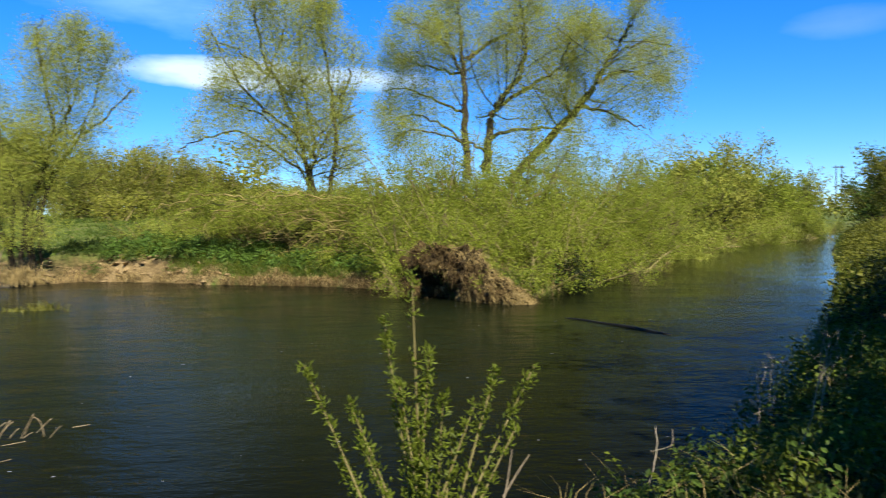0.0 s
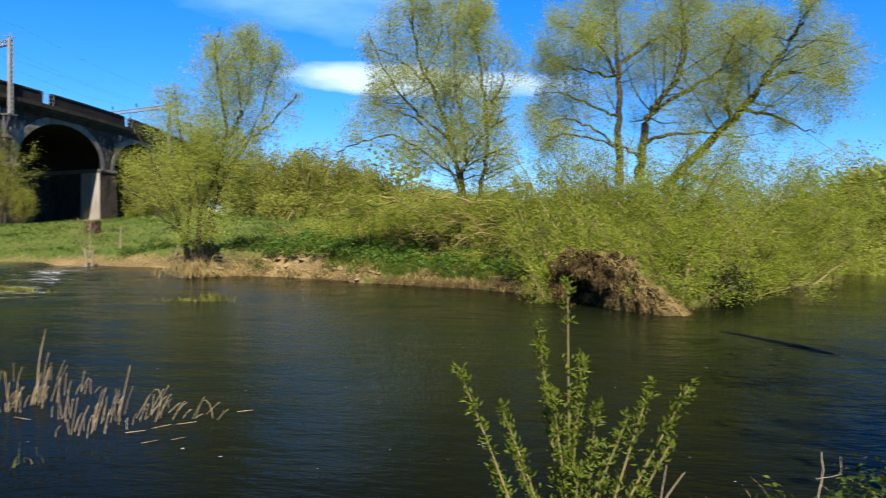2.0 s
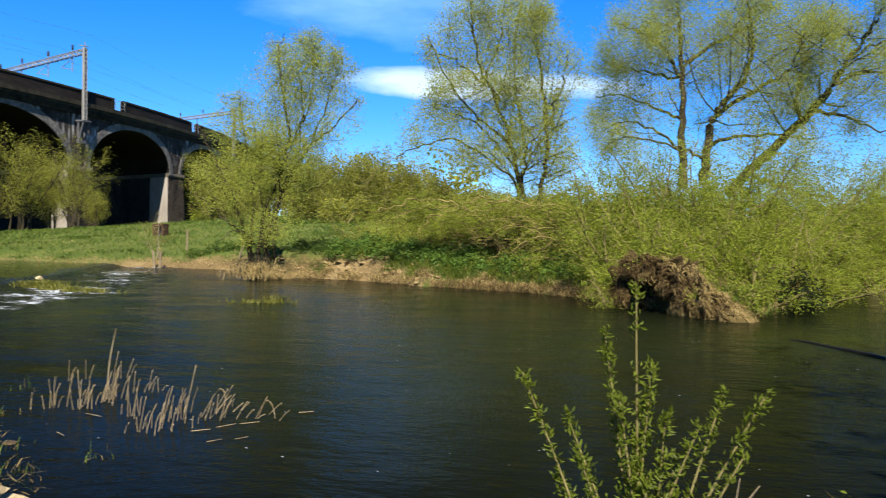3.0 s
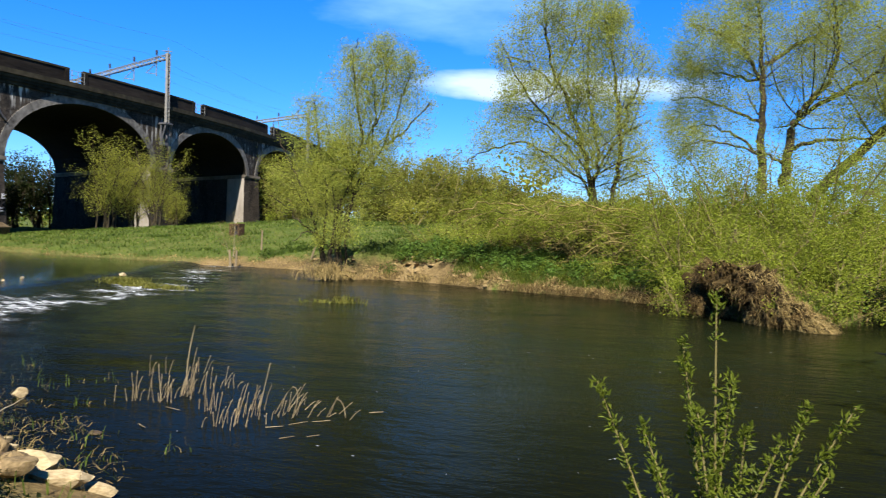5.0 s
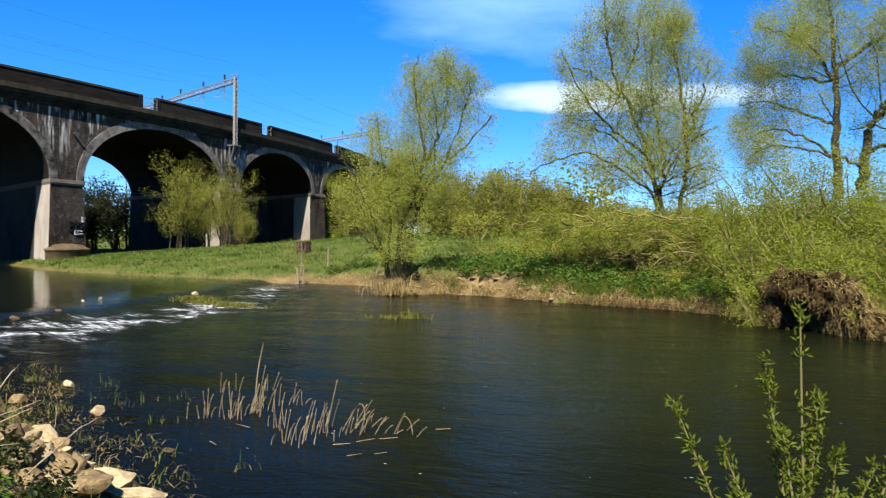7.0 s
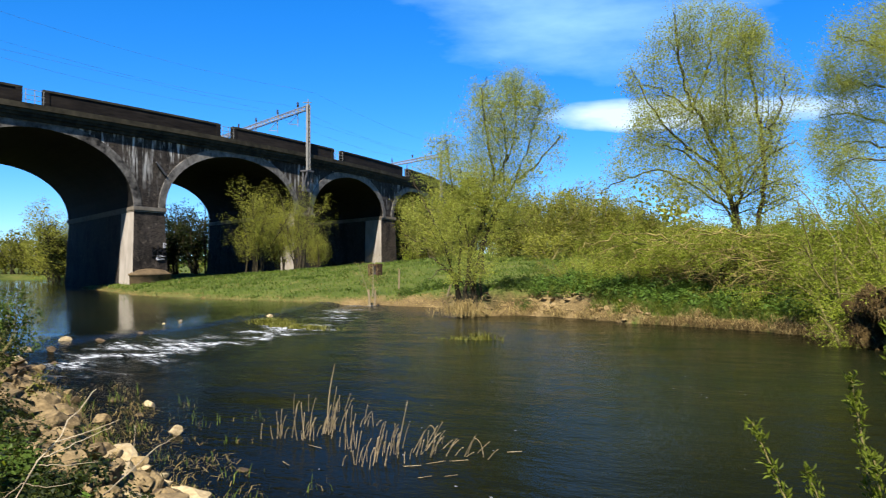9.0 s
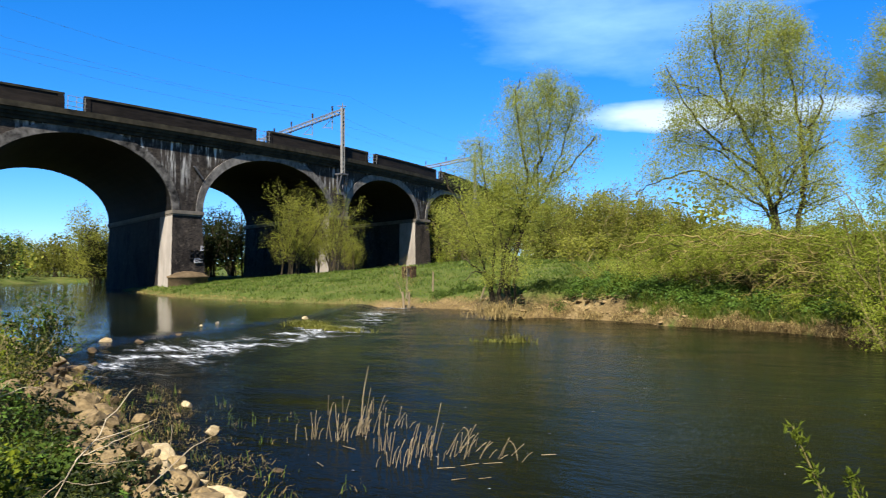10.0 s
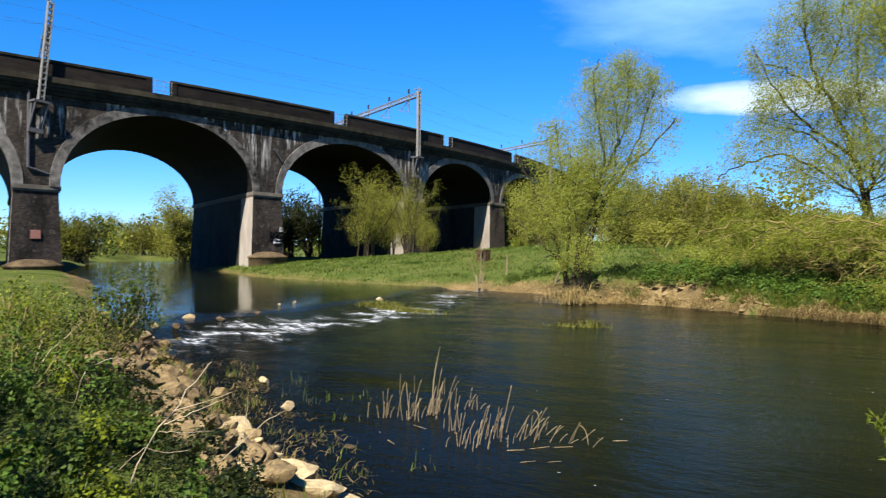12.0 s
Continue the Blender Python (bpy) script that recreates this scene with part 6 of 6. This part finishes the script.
        lay(p[0], p[1], rng.choice([0.05, 0.07, 0.10, 0.15]) * rng.uniform(0.8, 1.25) * (0.8 if wet else 1), WETSTONE if wet else (MIDSTONE, STONE)[k % 3 == 0 and off > -0.9], brown if wet else (ochre, pale)[k % 3 == 0 and off > -0.9], 0.7, lift=rng.uniform(0.2, 0.9) if off < -0.3 else 0.25)
    for x, y, s, m in ((-16.6, 10.7, 0.17, STONE), (-18.4, 12.9, 0.16, STONE), (-20.2, 17.6, 0.08, STONE), (-20.9, 18.9, 0.09, STONE), (-20.6, 19.3, 0.08, WETSTONE), (-20.0, 22.3, 0.16, STONE), (-15.3, 10.5, 0.13, WETSTONE), (-16.9, 11.5, 0.15, WETSTONE),
                       (-17.7, 13.4, 0.14, WETSTONE), (-18.6, 15.4, 0.12, WETSTONE), (-7.5, 6.75, 0.11, STONE), (-8.9, 7.4, 0.12, WETSTONE), (-10.2, 8.0, 0.13, WETSTONE), (-9.3, 7.9, 0.1, STONE), (-5.6, 5.9, 0.12, WETSTONE)):
        ob = new("stone", forms[m][rng.integers(0, 9)])
        ob.scale = (s * 0.95, s * 0.75, s * 0.6)
        ob.rotation_euler = (0, 0, rng.uniform(0, 6.28))
        ob.location = (x, y, (UP_LEVEL if x < -16 else 0) + (0.04 if m is STONE else -0.02))
        tagged(ob, "stone breaking the water on the weir" if x < -14 else "stone in the shallow water", "stone", "weir stones")


make_stones()


def make_clods():
    """Crumbled lumps of sandy soil on the cut bank, and dark hollows between roots."""
    rng = np.random.default_rng(19)
    forms = []
    for _ in range(6):
        me = stone_mesh(rng, 0.5, 2)
        me.materials.append(CLAY)
        forms.append(me)
    root = thing("crumbled_bank", (-12.0, 29.5, 0.0), "crumbled sandy soil at the foot of the cut bank", "soil")
    for a, b, count in ((9, 11, 60), (11, 14, 240)):
        for x, y in along_shore(rng, a, b, count, -0.1, 1.0):
            ob = link("clod", forms[rng.integers(0, 6)], root, (x + 12.0, y - 29.5, gz(x, y) + 0.01))
            k = rng.choice([0.03, 0.05, 0.08, 0.12])
            ob.scale = (k * 1.5, k, k * 0.6)
            ob.rotation_euler = (rng.normal(0, 0.3), rng.normal(0, 0.3), rng.uniform(0, 6.28))


make_clods()


TWIST = np.random.default_rng(90)


def make_branch(name, lines, mat, label, group=""):
    """A dead branch from polylines: first the main stem, then its forks."""
    at = np.array(lines[0][0][0])
    root = thing(name, tuple(at), label, "branch", group)
    for k, (pts, r0, r1) in enumerate(lines):
        p, r = stem_line(np.array(pts, float) - at, 0.75 * r0, 0.75 * r1, 6, 12)
        p[1:-1] += TWIST.normal(0, min(0.012, 0.007 * np.linalg.norm(p[-1] - p[0])), (10, 3))
        part("stem" if k == 0 else "fork", Build().tube(p, r, 6), mat, root, smooth=True)


make_branch("dead_branch", [([(-4.49, 2.78, 0.40), (-4.42, 2.89, 0.75), (-4.40, 3.08, 0.95), (-4.40, 3.25, 1.14), (-4.40, 3.36, 1.23)], 0.008, 0.003), ([(-4.40, 3.08, 0.95), (-4.35, 3.3, 0.99), (-4.35, 3.5, 1.02)], 0.006, 0.002), ([(-4.39, 3.0, 0.88), (-4.35, 3.2, 0.93), (-4.3, 3.4, 1.0)], 0.006, 0.002),
                            ([(-4.42, 2.89, 0.75), (-4.36, 2.99, 0.71), (-4.27, 3.11, 0.72)], 0.005, 0.002), ([(-4.60, 2.70, 0.52), (-4.48, 2.83, 0.68), (-4.42, 2.89, 0.75)], 0.006, 0.004), ([(-4.39, 2.97, 0.84), (-4.32, 3.1, 0.82), (-4.22, 3.25, 0.82)], 0.005, 0.002)], DEADWOOD, "bleached forked driftwood branch over the rubble", "driftwood")
make_branch("dead_branch", [([(-4.6, 3.5, 0.46), (-4.5, 3.65, 0.60), (-4.45, 3.85, 0.74), (-4.45, 4.05, 0.80)], 0.007, 0.003), ([(-4.5, 3.65, 0.60), (-4.6, 3.8, 0.72), (-4.7, 3.9, 0.88)], 0.004, 0.002)], DEADWOOD, "thin pale twig reaching over the pale stones", "driftwood")
make_branch("dead_branch", [([(-6.67, 3.59, 0.55), (-6.62, 3.69, 0.93), (-6.57, 3.78, 1.07)], 0.007, 0.003), ([(-6.64, 3.64, 0.85), (-6.72, 3.58, 0.98), (-6.80, 3.50, 1.05)], 0.005, 0.002), ([(-6.60, 3.72, 0.95), (-6.5, 3.89, 1.02), (-6.43, 4.01, 0.97)], 0.005, 0.002)], DEADWOOD, "bare pale twig standing in the bank bush", "driftwood")
make_branch("dead_branch", [([(-8.6, 4.0, 0.45), (-8.9, 4.5, 0.8), (-9.3, 5.1, 1.10)], 0.010, 0.004), ([(-8.8, 4.3, 0.7), (-9.3, 4.6, 0.95), (-9.9, 4.8, 1.0)], 0.007, 0.003), ([(-8.75, 4.2, 0.65), (-8.9, 4.8, 0.75), (-9.2, 5.6, 0.8)], 0.007, 0.003)], DEADWOOD, "bare pale twig leaning out of the hedge bank", "driftwood")
# added black bough that imitates a streak of shade on the water
make_branch("shade_streak", [([(2.6, 16.6, -0.03), (2.95, 15.9, 0.0), (3.5, 14.9, 0.01), (4.05, 13.8, -0.03)], 0.03, 0.07)], STREAKBARK, "black bough-shaped stand-in for a streak of shade on the river", "driftwood")
# tangle above the far bank
TANGLE = np.random.default_rng(33)
for k in range(60):
    x = TANGLE.uniform(-9.0, 0.8)
    y = 27.2 - 0.42 * (x + 3) + TANGLE.uniform(0.6, 2.6)
    z = gz(x, y)
    a, L = TANGLE.uniform(-0.5, 3.6), TANGLE.uniform(1.2, 2.8)
    dx, dy = L * math.cos(a), -abs(L * math.sin(a)) * 0.6
    h = TANGLE.uniform(0.35, 1.1)
    make_branch("fallen_branch", [([(x, y, z - 0.05), (x + dx * 0.4, y + dy * 0.4, z + h), (x + dx, y + dy, z + h * TANGLE.uniform(0.5, 1.3))], 0.028, 0.008),
                                  ([(x + dx * 0.4, y + dy * 0.4, z + h), (x + dx * 0.5, y + dy * 0.9, z + h * 1.2), (x + dx * 0.9 + 0.3, y + dy * 1.2, z + h * 0.9)], 0.014, 0.005)], (BARK, MOSSWOOD, MOSSWOOD)[k % 3], "tangled dead branch over the nettle bank", "fallen branches")


for k in range(15):
    x = TANGLE.uniform(-6.5, 0.6)
    y = 27.3 - 0.42 * (x + 3) + TANGLE.uniform(1.2, 2.6)
    z = gz(x, y)
    s, L, h = TANGLE.choice([-1, 1]), TANGLE.uniform(1.6, 3.2), TANGLE.uniform(0.7, 1.5)
    make_branch("fallen_branch", [([(x, y, z - 0.1), (x + s * L * 0.25, y - 0.4, z + h), (x + s * L * 0.65, y - 0.9, z + h * 1.05), (x + s * L, y - 1.3, z + h * 0.45)], 0.055, 0.014),
                                  ([(x + s * L * 0.25, y - 0.4, z + h), (x + s * L * 0.4, y - 0.9, z + h * 0.7), (x + s * L * 0.5, y - 1.1, z + 0.1)], 0.022, 0.008),
                                  ([(x + s * L * 0.5, y - 0.7, z + h * 1.1), (x + s * L * 0.8, y - 0.8, z + h * 1.5), (x + s * L * 1.1, y - 0.9, z + h * 1.4)], 0.020, 0.006)], MOSSWOOD, "brown arching bough collapsed over the nettle bank", "fallen branches")


def make_root_mass():
    """The torn-out stump and matted roots on the river point."""
    cx, cy = 0.80, 20.8
    root = thing("root_mass", (cx, cy, 0.0), "undercut mat of brown roots and dead grass on the river point", "roots")
    rng = np.random.default_rng(41)
    skin, face = [], []
    for ox, oy, rx, ry, rz, z0 in ((-1.75, 0.9, 0.65, 0.6, 0.30, 1.15), (-0.95, 0.45, 0.7, 0.75, 0.34, 1.10), (-0.2, 0.1, 0.62, 0.7, 0.42, 0.86), (0.42, -0.3, 0.6, 0.62, 0.42, 0.52), (0.95, -0.65, 0.55, 0.55, 0.32, 0.30), (1.45, -0.95, 0.5, 0.42, 0.22, 0.12),
                                   (1.85, -1.15, 0.4, 0.3, 0.12, 0.03), (-2.3, 1.0, 0.5, 0.4, 0.32, 0.35), (-0.05, -0.25, 0.35, 0.35, 0.25, 0.25), (-1.2, 1.5, 1.5, 0.35, 0.9, 0.3)):
        bm = bmesh.new()
        bmesh.ops.create_icosphere(bm, subdivisions=4, radius=1.0)
        for v in bm.verts:
            p = Vector(v.co)
            s = p + Vector((ox, 0, 0))
            k = 1 + 0.6 * noise.noise(s * 1.9) + 0.6 * noise.noise(s * 3.8) + 0.25 * noise.noise(s * 9)
            v.co = Vector((0.64 * (ox + p.x * rx * k), oy + p.y * ry * k, z0 + p.z * rz * k))
            if oy < 1.2 and p.y < 0.4 and p.z > -0.6:
                skin.append(v.co[:])
                face.append(p[:])
        me = bpy.data.meshes.new("soil_mat")
        bm.to_mesh(me)
        bm.free()
        me.materials.append(SOIL)
        link("soil_mat", me, root)
    skin, face = np.array(skin), np.array(face)
    pick = rng.integers(0, len(skin), 14000)
    at = skin[pick] + rng.normal(0, 0.03, (len(pick), 3))
    dry = (wavy(at[:, 0], at[:, 2] * 2, 4.0, 0.5) + 0.75 * at[:, 0] + rng.normal(0, 0.35, len(pick))) > -0.05
    v, q = strands(rng, at[~dry], face[pick][~dry], 0.24, 0.005, 0.1)
    tagged(link("root_hair", mesh_from("root_hair", v, q, ROOTHAIR), root), "fine brown root hair", kind="stuff")
    v, q = strands(rng, at[dry], face[pick][dry], 0.22, 0.005, 0.5)
    tagged(link("dead_grass", mesh_from("dead_grass", v, q, STRAW), root), "matted golden dead grass", kind="stuff")
    roots = Build()
    for _ in range(34):
        x0 = rng.uniform(-1.1, 1.1)
        z0 = max(0.15, 0.80 - 0.42 * x0) * rng.uniform(0.4, 0.9)
        y0 = 0.05 - 0.6 * x0
        L = rng.uniform(0.2, 0.6)
        p, r = stem_line([(x0, y0, z0), (x0 + rng.normal(0, 0.12), y0 - 0.27, z0 - L * 0.25), (x0 + rng.normal(0, 0.2), y0 - 0.33, z0 - L * 0.7), (x0 + rng.normal(0, 0.28), y0 - 0.35, max(-0.08, z0 - L * 1.1))], rng.choice([0.003, 0.005, 0.009]), 0.002, 5, 9)
        roots.tube(p, r, 4)
    part("root_fringe", roots, BARK, root, "brown dangling roots", kind="stuff")
    for x0, L in ((0.25, 0.5), (0.5, 0.6), (0.75, 0.4), (0.95, 0.4)):
        y0 = -0.35 - 0.6 * x0
        p, r = stem_line([(x0, y0, 0.10), (x0 + L * 0.3, y0 - 0.25, 0.34 - 0.1 * x0), (x0 + L * 0.75, y0 - 0.3, 0.24 - 0.06 * x0), (x0 + L, y0 - 0.25, -0.02)], 0.014, 0.007, 6, 10)
        part("pale_root", Build().tube(p, r, 6), DEADWOOD, root, "bleached arching root", smooth=True)


make_root_mass()


def make_tussocks():
    rng = np.random.default_rng(51)
    for x, y, sx, sy, n, h, tilt in ((-17.6, 20.6, 1.5, 0.35, 900, 0.16, -0.25), (-19.2, 21.4, 0.7, 0.5, 420, 0.26, 0), (-10.1, 19.3, 0.7, 0.3, 160, 0.10, 0.2), (-9.8, 19.5, 0.35, 0.2, 50, 0.26, 0)):
        pts = np.stack([rng.normal(0, sx * 0.6, n), rng.normal(0, sy * 0.6, n)], -1)
        pts[:, 1] += tilt * pts[:, 0]
        v, q = blades(rng, pts, h, 0.03, 1.2, 0.0)
        tagged(link("grass_tussock", mesh_from("grass_tussock", v, q, MOSS), at=(x, y, 0.0)), "yellow-green grass tussock growing in the stream", "grass", "stream tussocks", "stuff")
    # dry skirt under the weir willow
    spots = np.stack([rng.normal(-14.9, 0.42, 420), rng.normal(27.7, 0.35, 420)], -1)
    v, q = blades(rng, spots, 0.5, 0.022, 1.0, 0.02 + 0.5 * np.clip((spots[:, 1] - 27.2) / 1.5, 0, 1))
    stuff("dry_grass_fringe", v, q, STRAW, "pale dead grass skirt under the weir willow", "dry grass")


make_tussocks()
for mat, count, tall, label in ((DEADLEAF, 1100, 0.09, "mat of brown dead reed and drift between the stones"), (STRAW, 250, 0.10, "pale dead grass caught between the stones"), (SHADELEAF, 900, 0.09, "dark wet weed at the near waterline")):
    spots = in_patch(RNG, count * 4, 42, 72, 5.0, 15, -0.75, 1.3, 3.3)[:count]
    v, q = blades(RNG, spots, tall, 0.009, 2.2, np.maximum(ground_z(spots[:, 0], spots[:, 1]), -0.01), tip=0.5)
    stuff("drift_debris", v, q, mat, label, "debris")
spots = clusters(RNG, along_shore(RNG, 13, 17, 70, 2.6, 4.4), 55, 0.22)
v, q = blades(RNG, spots, 0.95, 0.014, 1.7, tip=0.5)
stuff("dead_bramble", v, q, DEADLEAF, "tangled brown dead bramble above the nettles", "bramble")
spots = along_shore(RNG, 17, 24, 2600, 0.2, 1.8)
v, q = blades(RNG, spots, 0.8, 0.018, 1.6, tip=0.5)
stuff("dead_bramble", v, q, DEADLEAF, "dead brown stems under the overhanging scrub", "bramble")


def make_post(x, y, h, r, lean, label):
    root = thing("fence_post", (x, y, gz(x, y)), label, "post", "old posts")
    bl = Build()
    bl.tube([(0, 0, -0.3), (lean * 0.5, 0, h * 0.5), (lean, 0, h)], [r * 1.05, r, r * 0.92], 8)
    part("shaft", bl, POST, root)


make_post(-23.6, 33.9, 1.0, 0.06, -0.1, "pale weathered post at the weir's end")
make_post(-23.35, 33.95, 1.0, 0.06, 0.04, "pale weathered post at the weir's end")
make_post(-24.6, 38.2, 1.15, 0.05, 0.03, "thin weathered post on the grass bank")
make_post(-19.4, 34.4, 1.0, 0.045, 0.55, "leaning bleached stake on the sandy bank")
make_plant("pale_sapling", (-24.4, 35.2), [(0, 0, 20, 6, 2.3, 0.02), (0.1, 0, 200, 14, 2.0, 0.016), (-0.1, 0, 100, 18, 1.9, 0.014)], SHRUB_FORM, 2, (9, 0.06, 0.4, 0.05, 0.1),
           "thin pale sapling by the weir posts", "sapling", 71, STRAW, DEADWOOD)


def make_sluice_box():
    x, y = -30.3, 44.1
    root = thing("outfall_box", (x, y, gz(x, y) - 0.1), "small rust-brown timber outfall box in the grass", "box")
    part("frame", Build().box((-0.38, -0.3, 0), (-0.24, 0.3, 0.75)).box((0.24, -0.3, 0), (0.38, 0.3, 0.75)).box((-0.4, -0.32, 0.75), (0.4, 0.32, 0.88)), RUST, root)
    part("back_board", Build().box((-0.24, 0.1, 0), (0.24, 0.2, 0.75)), WIRE, root)


make_sluice_box()


def make_pole_pair():
    x, y = 90.0, 179.5
    root = thing("power_pole", (x, y, gz(x, y)), "distant twin wooden power pole with a cross-arm", "pole")
    for s in (-0.65, 0.65):
        part("pole", Build().tube([(s, 0, -0.5), (s, 0, 12.2)], [0.16, 0.11], 7), BARK, root)
    part("cross_arm", Build().box((-1.3, -0.09, 11.7), (1.3, 0.09, 11.95)), BARK, root)


make_pole_pair()


# bushes on the near bank upstream, and the dry umbels on the bank edge
for k, (x, y, h, mat) in enumerate(((-9.2, 4.4, 1.0, LIME), (-10.6, 5.2, 1.05, FRESH), (-12.4, 5.9, 1.0, LIME), (-8.0, 3.4, 0.8, NETTLE), (-11.6, 6.2, 1.0, NETTLE), (-13.4, 6.9, 1.0, WILLOW), (-9.6, 5.5, 0.9, SHADELEAF), (-8.7, 4.9, 0.6, OLIVE))):
    make_plant("bank_bush", (x, y), fan(RNG, 9, 0.3, (8, 66), h, 0.014), SHRUB_FORM, 2, (24, 0.044, 0.6, 0.03, 0.0), "leafy hawthorn-like bush on the near bank", "bush", 200 + k, mat, TWIG, "near bank bushes", dict(thick=1, fine=0))
make_plant("willow_sapling", (-12.3, 7.45), fan(RNG, 8, 0.12, (4, 34), 1.25, 0.014), SHRUB_FORM, 2, (24, 0.085, 0.36, 0.03, 0.0), "small grey-green sallow growing at the pool's edge", "sapling", 240, HERB, TWIG)
for k in range(14):
    x, y = 3.45 + RNG.normal(0, 0.45), 8.1 + RNG.normal(0, 0.7)
    x, y = (x, y) if shore_at(np.array([x]), np.array([y]))[0][0] > -0.05 else (x + 0.6, y - 0.5)
    z, h = gz(x, y), RNG.uniform(0.35, 0.7)
    lines = [([(x, y, z - 0.03), (x + RNG.normal(0, 0.03), y, z + h * 0.5), (x + RNG.normal(0.05, 0.08), y, z + h)], 0.006, 0.003)]
    tip = lines[0][0][-1]
    lines += [([tip, (tip[0] + 0.04 * math.cos(j), tip[1] + 0.04 * math.sin(j), tip[2] + 0.02), (tip[0] + 0.08 * math.cos(j), tip[1] + 0.08 * math.sin(j), tip[2] + 0.06)], 0.003, 0.0015) for j in (0.3, 1.7, 3.0, 4.4)]
    make_branch("dry_stalk", lines, DEADWOOD, "dead umbel stalk standing on the bank edge", "dry stalks")
for x, y, z, x1, y1, z1 in ((2.1, 4.6, 0.4, 2.75, 5.5, 1.15), (2.2, 5.4, 0.35, 2.4, 5.8, 0.85), (1.45, 5.3, 0.25, 1.62, 5.7, 0.50), (2.5, 5.2, 0.4, 3.3, 6.6, 1.2)):
    make_branch("dry_stalk", [([(x, y, z - 0.1), ((x + x1) / 2 + 0.04, (y + y1) / 2, (z + z1) / 2), (x1, y1, z1)], 0.005, 0.0025), ([((x + x1) / 2, (y + y1) / 2, (z + z1) / 2), (x1 * 0.4 + x * 0.6 + 0.16, y1 * 0.5 + y * 0.5, z * 0.35 + z1 * 0.65), (x1 + 0.12, y1, z1 * 0.9 + z * 0.1)], 0.003, 0.002)], DEADWOOD, "long bare dead stalk leaning over the bank", "dry stalks")

# drifting flecks of foam
n = 130
fx, fy = RNG.uniform(-6, 6.5, n), RNG.uniform(5.5, 20, n)
s, _ = shore_at(fx, fy)
keep = s < -0.5
pos = np.column_stack([fx, fy, np.full(n, 0.012)])[keep]
size = RNG.uniform(0.006, 0.020, len(pos))[:, None]
v = np.stack([pos + size * [1, 0, 0], pos + size * [0, 0.7, 0], pos - size * [1, 0, 0], pos - size * [0, 0.7, 0]], 1).reshape(-1, 3)
stuff("foam_flecks", v, np.arange(len(v)).reshape(-1, 4), PAINT_PALE, "small white flecks drifting on the water", "foam")
